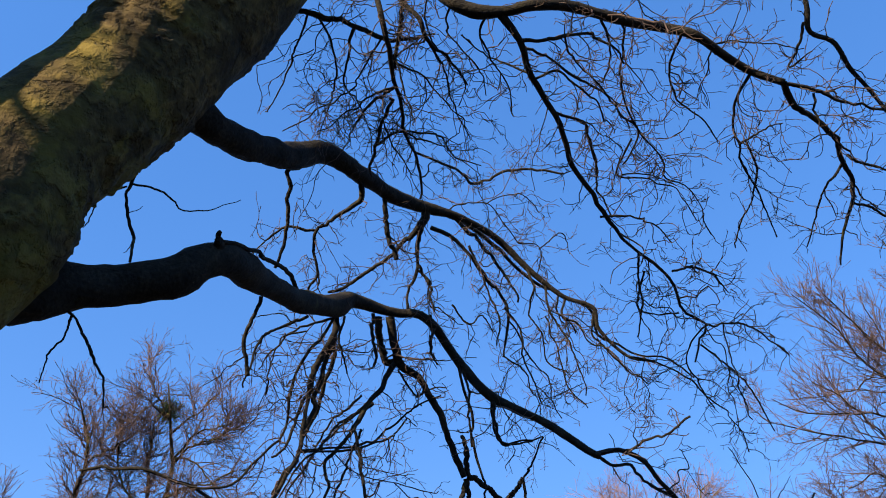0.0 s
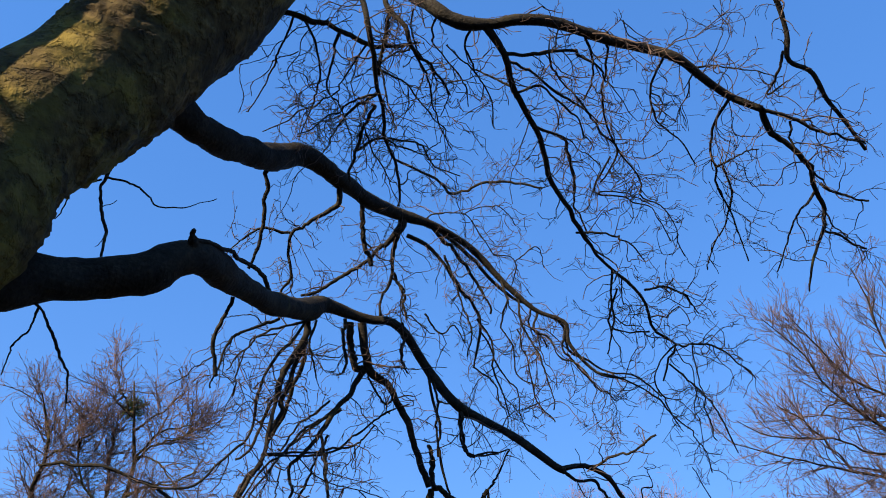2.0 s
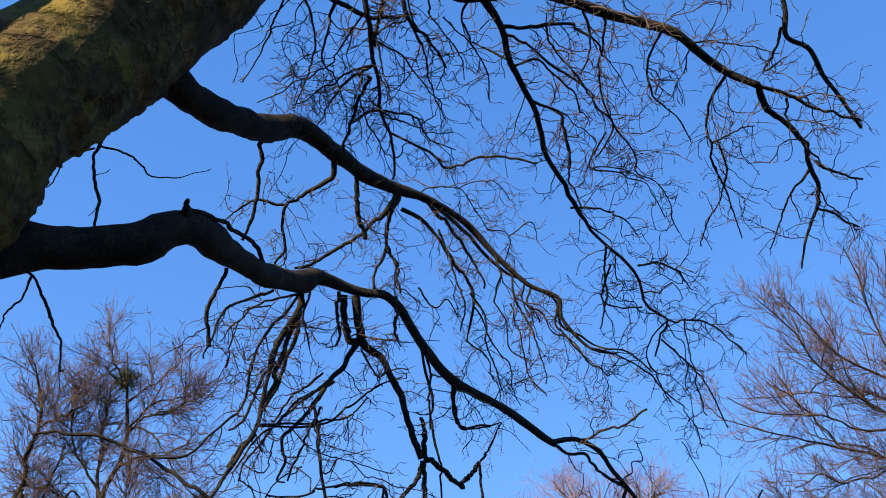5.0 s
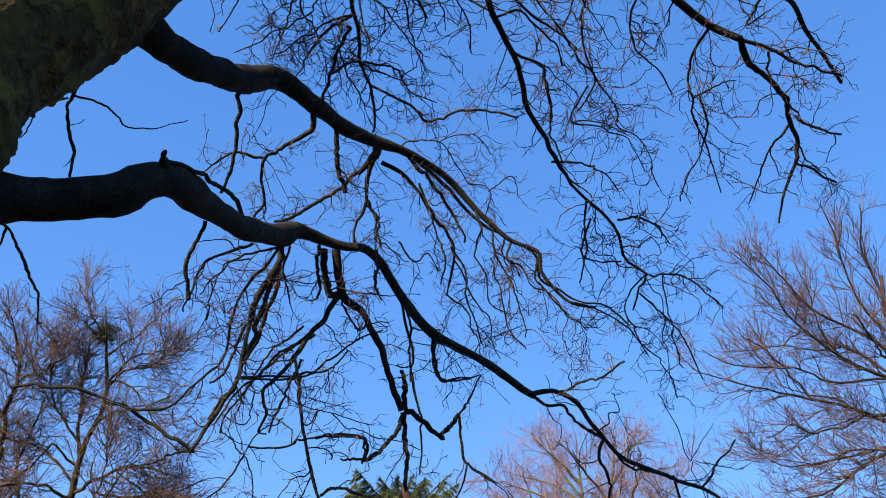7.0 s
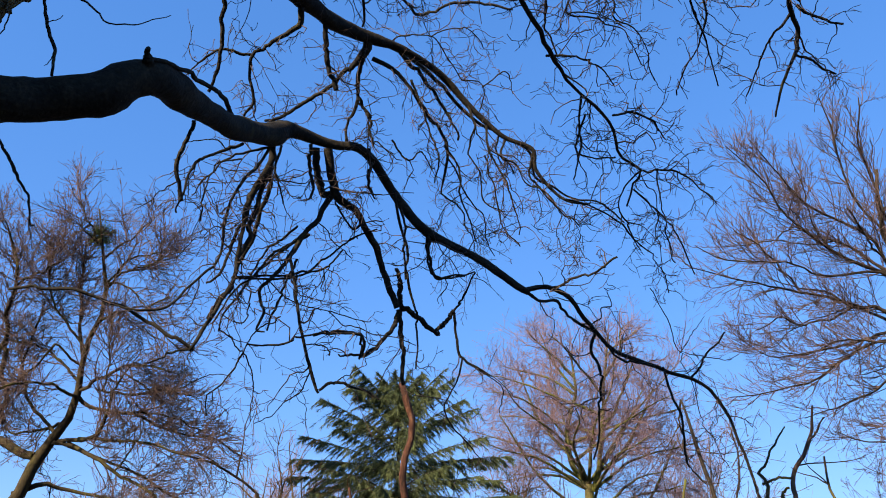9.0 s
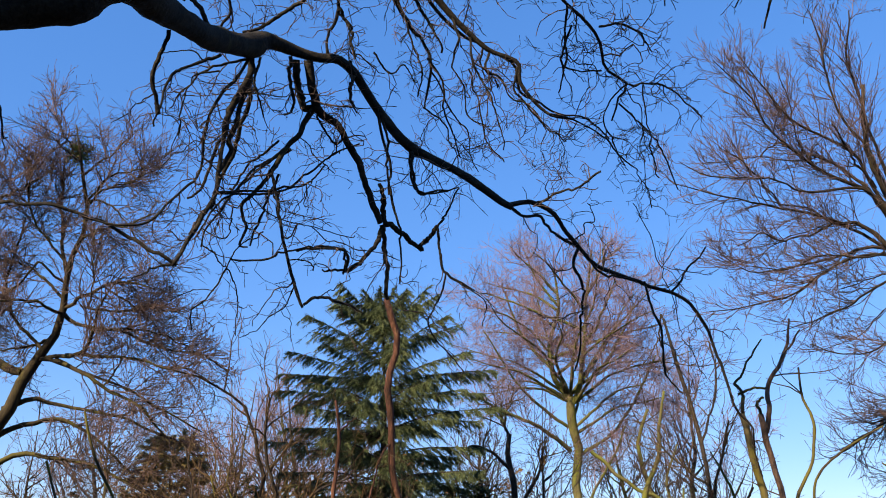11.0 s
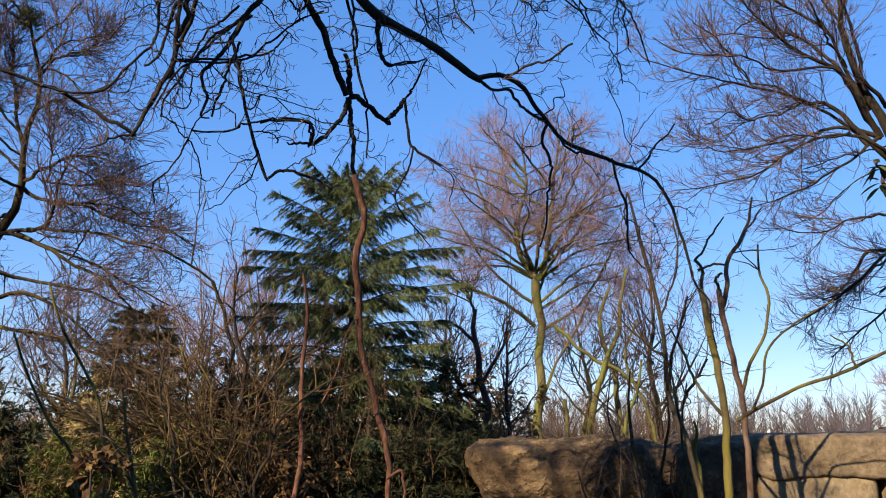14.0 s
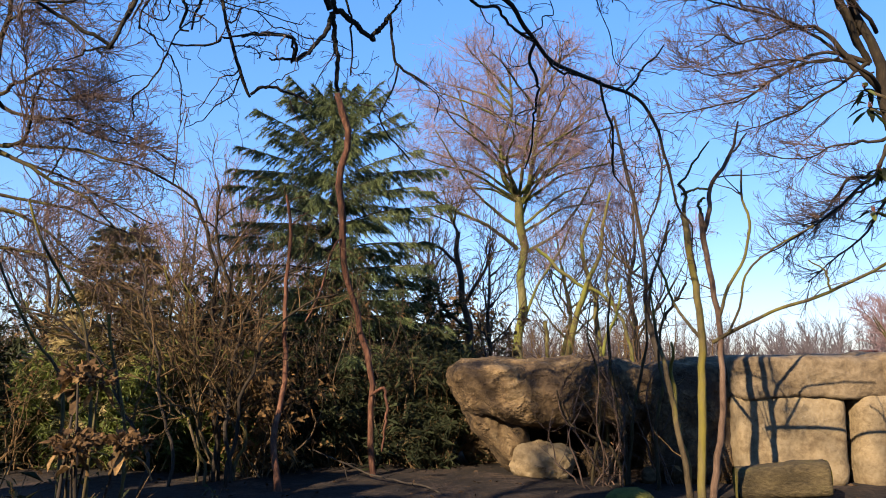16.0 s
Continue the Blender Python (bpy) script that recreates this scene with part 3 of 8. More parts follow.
stem(BEECH_LIMBS, (1.623, 4.239, 6.6, 0.0152), (1.536, 4.367, 6.513, 0.0133), (1.498, 4.582, 6.463, 0.0116), (1.538, 4.777, 6.401, 0.0117), (1.607, 5, 6.289, 0.0099), (1.717, 5.218, 6.157, 0.008), (1.84, 5.487, 5.937, 0.0061))
stem(BEECH_LIMBS, (1.1, 3.897, 6.761, 0.0129), (1.021, 4.14, 6.71, 0.0112), (1.062, 4.403, 6.607, 0.0095), (1.259, 4.579, 6.534, 0.0077), (1.391, 4.787, 6.435, 0.0059))
stem(BEECH_LIMBS, (-1.822, 5.254, 5.417, 0.0342), (-1.867, 5.3, 5.143, 0.0281), (-1.999, 5.296, 4.879, 0.0258), (-2.011, 5.313, 4.634, 0.0236), (-2.027, 5.317, 4.393, 0.0214), (-2.043, 5.301, 4.175, 0.0193), (-2.135, 5.274, 3.897, 0.0173), (-2.2, 5.226, 3.667, 0.017), (-2.233, 5.235, 3.609, 0.0153))
stem(BEECH_LIMBS, (-2.234, 5.27, 3.621, 0.017), (-2.353, 5.194, 3.681, 0.017), (-2.557, 5.163, 3.811, 0.0156), (-2.717, 5.052, 3.875, 0.0138), (-2.917, 5.031, 3.949, 0.0141), (-3.068, 4.934, 3.964, 0.0141), (-3.266, 4.925, 3.987, 0.0143), (-3.491, 4.9, 3.99, 0.0109))
stem(BEECH_LIMBS, (-2.234, 5.267, 3.629, 0.0119), (-2.391, 5.215, 3.584, 0.0085), (-2.513, 5.192, 3.494, 0.0051))
stem(BEECH_LIMBS, (-1.846, 5.289, 5.357, 0.0247), (-1.899, 5.341, 5.062, 0.0243), (-1.95, 5.378, 4.77, 0.0221), (-2.011, 5.375, 4.519, 0.02), (-2.038, 5.342, 4.334, 0.0161))
stem(BEECH_LIMBS, (-1.552, 5.547, 5.518, 0.0391), (-1.559, 5.646, 5.372, 0.0332), (-1.517, 5.764, 5.206, 0.0352), (-1.437, 5.787, 5.202, 0.0352))
stem(BEECH_LIMBS, (-1.448, 5.539, 5.508, 0.0469), (-1.433, 5.675, 5.307, 0.043), (-1.383, 5.774, 5.165, 0.041), (-1.228, 5.878, 5.046, 0.0371), (-1.114, 6.001, 4.861, 0.0352), (-1.041, 6.098, 4.694, 0.0332), (-0.984, 6.196, 4.506, 0.0332), (-0.916, 6.279, 4.339, 0.0313))
stem(BEECH_LIMBS, (-0.91, 6.335, 4.35, 0.0293), (-0.892, 6.412, 4.172, 0.0234), (-0.879, 6.492, 3.968, 0.0215), (-0.894, 6.565, 3.752, 0.0195))
stem(BEECH_LIMBS, (-1.427, 5.782, 5.214, 0.0293), (-1.506, 5.756, 5.027, 0.027), (-1.604, 5.729, 4.824, 0.0247), (-1.675, 5.687, 4.651, 0.0206), (-1.7, 5.65, 4.484, 0.0147), (-1.648, 5.693, 4.188, 0.0145), (-1.592, 5.699, 3.952, 0.0143), (-1.537, 5.792, 3.753, 0.0143), (-1.481, 5.879, 3.55, 0.0143), (-1.453, 5.905, 3.489, 0.0125))
stem(BEECH_LIMBS, (-1.452, 5.901, 3.502, 0.0143), (-1.333, 5.912, 3.553, 0.0143), (-1.184, 5.95, 3.534, 0.0125), (-1.094, 6.076, 3.526, 0.0109), (-1.007, 6.108, 3.473, 0.0073))
stem(BEECH_LIMBS, (-1.651, 5.671, 4.692, 0.0224), (-1.786, 5.648, 4.437, 0.0184), (-1.888, 5.583, 4.264, 0.0163), (-1.915, 5.63, 4.144, 0.0145), (-1.872, 5.591, 4.008, 0.0125), (-1.916, 5.619, 3.905, 0.0107), (-1.857, 5.645, 3.891, 0.0071))
stem(BEECH_LIMBS, (-1.636, 5.733, 4.801, 0.019), (-1.782, 5.67, 4.621, 0.015), (-1.93, 5.608, 4.422, 0.0129), (-2.019, 5.468, 4.167, 0.0107), (-2.11, 5.411, 3.961, 0.0088), (-2.135, 5.451, 3.843, 0.007))
stem(BEECH_LIMBS, (-2.038, 5.321, 4.214, 0.0123), (-1.904, 5.547, 4.328, 0.0109), (-1.642, 5.704, 4.411, 0.0111), (-1.511, 5.878, 4.593, 0.0114), (-1.298, 5.925, 4.818, 0.0096), (-1.042, 5.93, 4.901, 0.0077))
stem(BEECH_LIMBS, (-0.911, 6.345, 4.328, 0.0234), (-0.959, 6.301, 4.155, 0.0212), (-1.079, 6.241, 3.982, 0.019), (-1.182, 6.249, 3.912, 0.019))
stem(BEECH_LIMBS, (-1.183, 6.252, 3.903, 0.0171), (-1.161, 6.111, 3.999, 0.015), (-1.227, 6.082, 4.039, 0.015), (-1.384, 5.954, 4.002, 0.0147), (-1.514, 5.838, 3.935, 0.0127))
stem(BEECH_LIMBS, (-1.174, 6.255, 3.899, 0.0133), (-1.264, 6.139, 3.874, 0.0112), (-1.367, 6.12, 3.865, 0.0075))
stem(BEECH_LIMBS, (-0.881, 6.329, 4.373, 0.0274), (-0.74, 6.477, 4.326, 0.0258), (-0.629, 6.618, 4.274, 0.0261), (-0.596, 6.636, 4.237, 0.0221))
stem(BEECH_LIMBS, (-0.605, 6.626, 4.261, 0.0221), (-0.528, 6.602, 4.335, 0.0221), (-0.455, 6.568, 4.427, 0.0221))
stem(BEECH_LIMBS, (-0.45, 6.569, 4.427, 0.0141), (-0.432, 6.661, 4.205, 0.0141), (-0.381, 6.731, 4.027, 0.0141), (-0.238, 6.767, 3.946, 0.0121), (-0.124, 6.795, 3.873, 0.008))
stem(BEECH_LIMBS, (-0.456, 6.57, 4.422, 0.0121), (-0.322, 6.512, 4.572, 0.01), (-0.239, 6.352, 4.684, 0.0079))
stem(BEECH_LIMBS, (-0.386, 6.731, 4.027, 0.01), (-0.466, 6.795, 3.828, 0.008), (-0.546, 6.857, 3.612, 0.008), (-0.431, 7.022, 3.42, 0.0082), (-0.234, 7.177, 3.244, 0.0062))
stem(BEECH_LIMBS, (-0.914, 5.876, 5.227, 0.0156), (-0.867, 6.023, 4.989, 0.0156), (-0.835, 6.139, 4.783, 0.0137), (-0.832, 6.266, 4.527, 0.0137), (-0.753, 6.373, 4.309, 0.0117), (-0.736, 6.466, 4.085, 0.0098), (-0.766, 6.538, 3.879, 0.0078))
stem(BEECH_LIMBS, (-0.654, 6.046, 4.995, 0.0176), (-0.636, 6.171, 4.767, 0.0176), (-0.585, 6.26, 4.597, 0.0156), (-0.43, 6.262, 4.62, 0.0098), (-0.236, 6.262, 4.64, 0.0078))
stem(BEECH_LIMBS, (-2.087, 4.317, 4.935, 0.0165), (-2.166, 4.381, 4.793, 0.0165), (-2.202, 4.468, 4.64, 0.0165), (-2.212, 4.58, 4.455, 0.0198))
stem(BEECH_LIMBS, (-2.669, 3.177, 4.11, 0.0096), (-2.622, 3.26, 4.049, 0.0096), (-2.567, 3.37, 3.948, 0.0096), (-2.538, 3.445, 3.864, 0.0082), (-2.531, 3.544, 3.707, 0.0055))
stem(BEECH_LIMBS, (-2.647, 3.2, 4.105, 0.0082), (-2.683, 3.251, 3.994, 0.0068), (-2.756, 3.266, 3.885, 0.0055), (-2.797, 3.314, 3.759, 0.0041))
stem(BEECH_LIMBS, (-2.578, 3.231, 5.17, 0.0138), (-2.576, 3.238, 5.007, 0.0121), (-2.5, 3.222, 4.755, 0.0116), (-2.452, 3.226, 4.621, 0.0114), (-2.427, 3.235, 4.457, 0.0098))
stem(BEECH_LIMBS, (-2.555, 3.197, 5.062, 0.009), (-2.422, 3.296, 5.062, 0.0075), (-2.314, 3.418, 5.012, 0.006), (-2.16, 3.494, 5.033, 0.0045), (-1.957, 3.513, 5.134, 0.003))
stem(BEECH_LIMBS, (-2.578, 3.199, 5.043, 0.0075), (-2.697, 3.179, 4.971, 0.006), (-2.797, 3.237, 4.828, 0.0045), (-2.876, 3.277, 4.714, 0.003))
stem(BEECH_LIMBS, (0.209, 6.147, 4.416, 0.0133), (0.412, 5.939, 4.365, 0.0129), (0.639, 5.712, 4.333, 0.0107), (0.847, 5.451, 4.349, 0.0104))
stem(BEECH_LIMBS, (0.82, 6.905, 4.313, 0.0167), (0.792, 6.969, 4.156, 0.0167), (0.866, 7.013, 4.006, 0.0147), (0.836, 7.089, 3.786, 0.0126), (0.801, 7.191, 3.44, 0.0105), (0.745, 7.245, 3.242, 0.0084))
stem(BEECH_LIMBS, (1.712, 7.396, 4.01, 0.0156), (1.774, 7.356, 4.086, 0.0134), (1.892, 7.281, 4.216, 0.0112), (2.028, 7.184, 4.376, 0.0089))
stem(BEECH_LIMBS, (1.482, 7.401, 4.143, 0.0134), (1.555, 7.469, 3.889, 0.0134), (1.627, 7.516, 3.676, 0.0134), (1.64, 7.606, 3.309, 0.0112), (1.758, 7.625, 3.092, 0.0089))
stem(BEECH_LIMBS, (-1.092, 5.704, 5.446, 0.0156), (-1.13, 5.687, 5.277, 0.0135), (-1.096, 5.788, 5.127, 0.0077))
stem(BEECH_LIMBS, (-1.908, 4.813, 5.076, 0.0158), (-2.061, 4.723, 4.93, 0.0138), (-2.166, 4.642, 4.791, 0.0119), (-2.212, 4.621, 4.593, 0.0084), (-2.274, 4.7, 4.413, 0.0067))
stem(BEECH_LIMBS, (-1.834, 5.196, 5.293, 0.015), (-1.92, 5.108, 5.005, 0.0145), (-2.023, 5.078, 4.793, 0.0125), (-2.08, 5.074, 4.552, 0.0123), (-2.093, 5.091, 4.284, 0.0104), (-2.284, 5.043, 3.971, 0.0102), (-2.386, 4.951, 3.807, 0.01), (-2.655, 4.83, 3.773, 0.0084))
stem(BEECH_LIMBS, (-1.588, 5.493, 5.521, 0.0195), (-1.578, 5.58, 5.206, 0.0154), (-1.56, 5.658, 5.086, 0.0116))
stem(BEECH_LIMBS, (-1.745, 5.208, 5.32, 0.0131), (-1.775, 5.215, 5.11, 0.0111), (-1.726, 5.371, 4.883, 0.0074))
stem(BEECH_LIMBS, (-1.131, 5.687, 5.575, 0.0198), (-1.118, 5.771, 5.452, 0.0159), (-1.144, 5.845, 5.327, 0.0099))
stem(BEECH_LIMBS, (-0.642, 6.024, 4.943, 0.0156), (-0.612, 6.034, 4.71, 0.0135), (-0.57, 6.118, 4.545, 0.0116), (-0.339, 6.138, 4.538, 0.0077))
stem(BEECH_LIMBS, (-0.866, 5.902, 5.112, 0.0137), (-0.839, 6.043, 4.862, 0.0117), (-0.834, 6.189, 4.569, 0.0098))
stem(BEECH_LIMBS, (-0.303, 6.497, 6.647, 0.0162), (-0.236, 6.558, 6.4, 0.0137), (-0.313, 6.682, 6.217, 0.0114), (-0.191, 6.729, 5.967, 0.009), (-0.162, 6.875, 5.729, 0.009), (0.047, 6.938, 5.621, 0.0068))
stem(BEECH_LIMBS, (-0.122, 6.63, 6.474, 0.0139), (-0.114, 6.679, 6.229, 0.0137), (-0.021, 6.793, 6.058, 0.0114), (0.112, 6.886, 5.711, 0.009), (0.188, 7.045, 5.42, 0.0068))
stem(BEECH_LIMBS, (1.26, 6.068, 5.5, 0.0103), (1.527, 6.2, 5.577, 0.0106), (1.765, 6.386, 5.566, 0.0087), (1.993, 6.625, 5.455, 0.0067))
stem(BEECH_LIMBS, (1.172, 6.166, 5.368, 0.0103), (1.372, 6.328, 5.22, 0.0084), (1.591, 6.567, 5.113, 0.0086), (1.747, 6.782, 4.829, 0.0065))
stem(BEECH_LIMBS, (0.665, 3.746, 6.824, 0.0127), (0.678, 4.006, 6.748, 0.0111), (0.661, 4.301, 6.766, 0.0114), (0.695, 4.57, 6.655, 0.0096), (0.803, 4.774, 6.582, 0.0098), (0.94, 4.943, 6.53, 0.0079), (1.005, 5.161, 6.432, 0.008), (1.179, 5.218, 6.328, 0.006), (1.335, 5.522, 6.078, 0.0061))
stem(BEECH_LIMBS, (0.725, 4.79, 6.578, 0.0098), (0.581, 4.996, 6.385, 0.0098), (0.853, 5.107, 6.371, 0.0079), (1.086, 5.238, 6.327, 0.006), (1.209, 5.393, 6.113, 0.006))
stem(BEECH_LIMBS, (0.397, 5.082, 6.005, 0.0114), (0.667, 5.162, 6.032, 0.0096), (0.853, 5.28, 6.015, 0.0078), (0.966, 5.443, 5.948, 0.0059))
stem(BEECH_LIMBS, (0.331, 4.538, 6.447, 0.0112), (0.427, 4.791, 6.328, 0.0095), (0.422, 5.022, 6.225, 0.0096), (0.485, 5.163, 6.056, 0.0077))
stem(BEECH_LIMBS, (1.623, 4.841, 6.453, 0.0099), (1.706, 5.065, 6.336, 0.01), (1.677, 5.299, 6.235, 0.0082), (1.592, 5.539, 6.135, 0.0083), (1.542, 5.745, 6.055, 0.0063))
stem(BEECH_LIMBS, (1.549, 4.791, 6.382, 0.0098), (1.727, 4.703, 6.411, 0.0078), (1.898, 4.702, 6.493, 0.0059))
stem(BEECH_LIMBS, (2.317, 4.949, 6.197, 0.0141), (2.197, 5.089, 6.098, 0.01), (2.142, 5.323, 6.006, 0.0082), (2.06, 5.495, 5.826, 0.0061))
stem(BEECH_LIMBS, (2.359, 4.897, 6.233, 0.0161), (2.537, 4.991, 6.192, 0.0122), (2.734, 5.066, 6.153, 0.0103))
stem(BEECH_LIMBS, (2.403, 5.217, 6.001, 0.0122), (2.567, 5.281, 5.998, 0.0124), (2.763, 5.371, 5.935, 0.0084))
stem(BEECH_LIMBS, (2.064, 4.386, 6.44, 0.0116), (2.11, 4.533, 6.276, 0.0096), (2.225, 4.695, 6.207, 0.0098), (2.379, 4.872, 6.249, 0.01))
stem(BEECH_LIMBS, (-0.826, 6.078, 6.637, 0.0156), (-0.727, 6.246, 6.437, 0.0134), (-0.653, 6.419, 6.209, 0.0112), (-0.585, 6.521, 6.07, 0.0112), (-0.638, 6.671, 5.829, 0.0089))
stem(BEECH_LIMBS, (-0.54, 6.562, 6.194, 0.0136), (-0.413, 6.713, 5.978, 0.0113), (-0.378, 6.774, 5.689, 0.0112), (-0.315, 6.886, 5.497, 0.0089), (-0.253, 6.992, 5.304, 0.0067))
stem(BEECH_LIMBS, (0.062, 6.722, 6.344, 0.0162), (0.017, 6.733, 6.15, 0.0137), (0.15, 6.774, 6.083, 0.0114), (0.255, 6.866, 5.932, 0.0092), (0.451, 6.924, 5.82, 0.0092), (0.546, 6.986, 5.701, 0.0069))
stem(BEECH_LIMBS, (0.344, 6.784, 6.239, 0.0139), (0.309, 6.916, 6.038, 0.0116), (0.427, 7.019, 5.859, 0.0116), (0.596, 7.004, 5.662, 0.0092), (0.791, 7.075, 5.499, 0.0069))
stem(BEECH_LIMBS, (0.616, 7.03, 5.816, 0.0116), (0.856, 6.879, 5.631, 0.009), (1.086, 6.835, 5.445, 0.0089), (1.247, 6.815, 5.216, 0.0088), (1.44, 6.795, 4.954, 0.0065), (1.516, 6.9, 4.686, 0.0065))
stem(BEECH_LIMBS, (1.251, 6.069, 5.502, 0.0103), (1.109, 6.147, 5.42, 0.0083), (1.041, 6.251, 5.261, 0.0083), (1.149, 6.423, 5.125, 0.0084), (1.225, 6.508, 4.934, 0.0063))
stem(BEECH_LIMBS, (1.392, 6.139, 5.533, 0.0084), (1.459, 6.404, 5.257, 0.0064), (1.481, 6.494, 5.082, 0.0064), (1.559, 6.681, 4.9, 0.0064))
stem(BEECH_LIMBS, (0.726, 5.516, 5.731, 0.0117), (0.662, 5.764, 5.562, 0.0099), (0.802, 5.895, 5.52, 0.008), (1.013, 5.945, 5.578, 0.0082))
stem(BEECH_LIMBS, (-1.044, 6.398, 6.168, 0.0112), (-0.894, 6.52, 6.02, 0.0112), (-0.778, 6.499, 6.074, 0.0089), (-0.655, 6.604, 5.933, 0.0067))
stem(BEECH_LIMBS, (-0.15, 6.724, 6.161, 0.0114), (-0.069, 6.823, 5.818, 0.009), (0.031, 7.017, 5.479, 0.009), (0.187, 7.1, 5.315, 0.0068))
stem(BEECH_LIMBS, (-1.698, 3.563, 7.104, 0.0152), (-1.629, 3.832, 7.063, 0.0116), (-1.641, 4.077, 7.003, 0.0098), (-1.781, 4.292, 6.917, 0.0079), (-1.949, 4.537, 6.782, 0.006))
stem(BEECH_LIMBS, (-1.395, 3.641, 7.012, 0.015), (-1.509, 3.87, 6.942, 0.0114), (-1.578, 4.099, 6.874, 0.0096), (-1.497, 4.33, 6.838, 0.0078), (-1.473, 4.55, 6.789, 0.0059))
stem(BEECH_LIMBS, (-1.76, 3.536, 7.103, 0.0114), (-1.977, 3.877, 7.043, 0.0098), (-2.131, 4.084, 6.958, 0.0079), (-2.331, 4.276, 6.852, 0.006))
stem(BEECH_LIMBS, (-1.186, 3.704, 6.892, 0.0129), (-1.36, 3.941, 6.928, 0.0095), (-1.57, 4.204, 6.923, 0.0078), (-1.896, 4.335, 6.841, 0.0079), (-2.219, 4.429, 6.77, 0.006))
stem(BEECH_LIMBS, (-0.772, 3.572, 6.566, 0.0121), (-0.695, 3.883, 6.59, 0.0089), (-0.688, 4.117, 6.526, 0.0073), (-0.593, 4.399, 6.419, 0.0055))
stem(BEECH_LIMBS, (-1.021, 3.572, 6.393, 0.0119), (-0.897, 3.79, 6.503, 0.0088), (-0.759, 4.005, 6.479, 0.0071), (-0.611, 4.268, 6.402, 0.0054))
stem(BEECH_LIMBS, (-1.067, 4.222, 6.364, 0.0109), (-0.831, 4.432, 6.492, 0.0094), (-0.765, 4.614, 6.467, 0.0076), (-0.551, 4.79, 6.462, 0.0058))
stem(BEECH_LIMBS, (-1.324, 4.243, 6.28, 0.0127), (-1.156, 4.214, 6.351, 0.0109), (-0.999, 4.338, 6.409, 0.0092), (-0.796, 4.511, 6.422, 0.0056))
stem(BEECH_LIMBS, (-0.049, 3.903, 6.492, 0.0123), (-0.213, 3.89, 6.627, 0.0089), (-0.383, 3.877, 6.755, 0.0073), (-0.549, 3.798, 6.927, 0.0074))
stem(BEECH_LIMBS, (-0.032, 3.937, 6.463, 0.0123), (0.164, 3.985, 6.55, 0.0107), (0.406, 4.227, 6.458, 0.0091), (0.495, 4.414, 6.413, 0.0074))
stem(BEECH_LIMBS, (0.493, 3.662, 6.781, 0.0125), (0.567, 3.907, 6.712, 0.0091), (0.517, 4.134, 6.662, 0.0074), (0.378, 4.326, 6.641, 0.0056))
stem(BEECH_LIMBS, (0.224, 3.645, 6.563, 0.0104), (0.298, 3.929, 6.59, 0.0089), (0.467, 4.198, 6.612, 0.0074), (0.599, 4.407, 6.545, 0.0075))
stem(BEECH_LIMBS, (-0.332, 3.45, 6.702, 0.0121), (-0.397, 3.632, 6.689, 0.0106), (-0.337, 3.835, 6.665, 0.0089), (-0.233, 4.078, 6.601, 0.0073), (-0.237, 4.311, 6.53, 0.0055))
stem(BEECH_LIMBS, (-0.58, 3.421, 6.822, 0.0123), (-0.649, 3.587, 6.821, 0.0089), (-0.593, 3.793, 6.801, 0.0073), (-0.445, 4.014, 6.77, 0.0074), (-0.431, 4.253, 6.703, 0.0056))
stem(BEECH_LIMBS, (-1.825, 5.191, 5.306, 0.0131), (-1.952, 5.012, 5.131, 0.0109), (-2.09, 4.921, 4.998, 0.0089), (-2.183, 4.869, 4.823, 0.007), (-2.267, 4.905, 4.705, 0.0053))
stem(BEECH_LIMBS, (-1.408, 5.781, 5.144, 0.0117), (-1.282, 5.925, 4.941, 0.0098), (-1.161, 5.925, 4.985, 0.0078), (-1.016, 5.931, 5.02, 0.0059))
stem(BEECH_LIMBS, (-1.613, 5.795, 4.819, 0.0154), (-1.837, 5.629, 4.564, 0.0131), (-1.953, 5.483, 4.311, 0.0109), (-2.086, 5.413, 4.107, 0.0089), (-2.169, 5.369, 3.864, 0.007))
stem(BEECH_LIMBS, (-2.045, 5.372, 4.23, 0.0107), (-1.731, 5.653, 4.346, 0.0111), (-1.515, 5.861, 4.514, 0.0095), (-1.336, 5.915, 4.719, 0.0077))
stem(BEECH_LIMBS, (-1.689, 5.779, 4.586, 0.0133), (-1.759, 5.762, 4.339, 0.0112), (-1.813, 5.721, 4.138, 0.0111), (-1.838, 5.689, 3.925, 0.0091))
stem(BEECH_LIMBS, (-2.201, 4.937, 4.489, 0.0069), (-2.152, 4.828, 4.708, 0.0069), (-2.099, 4.847, 4.912, 0.007), (-1.966, 4.944, 5.037, 0.0089))
stem(BEECH_LIMBS, (-1.694, 5.836, 4.465, 0.0114), (-1.675, 5.82, 4.264, 0.0112), (-1.615, 5.839, 3.992, 0.0092))
stem(BEECH_LIMBS, (-0.895, 6.33, 4.368, 0.0293), (-0.912, 6.252, 4.533, 0.0274), (-0.931, 6.187, 4.662, 0.0195))
stem(BEECH_LIMBS, (-1.035, 3.54, 6.455, 0.0083), (-0.995, 3.601, 6.339, 0.0078), (-0.981, 3.704, 6.205, 0.0072), (-0.943, 3.799, 6.121, 0.0067), (-0.939, 3.848, 5.992, 0.0062))
stem(BEECH_LIMBS, (-1.057, 3.703, 6.281, 0.0104), (-1.169, 3.701, 6.236, 0.0093), (-1.286, 3.748, 6.217, 0.0082), (-1.353, 3.772, 6.18, 0.0075), (-1.442, 3.786, 6.162, 0.0066), (-1.553, 3.829, 6.073, 0.0052), (-1.657, 3.829, 6.03, 0.0042))
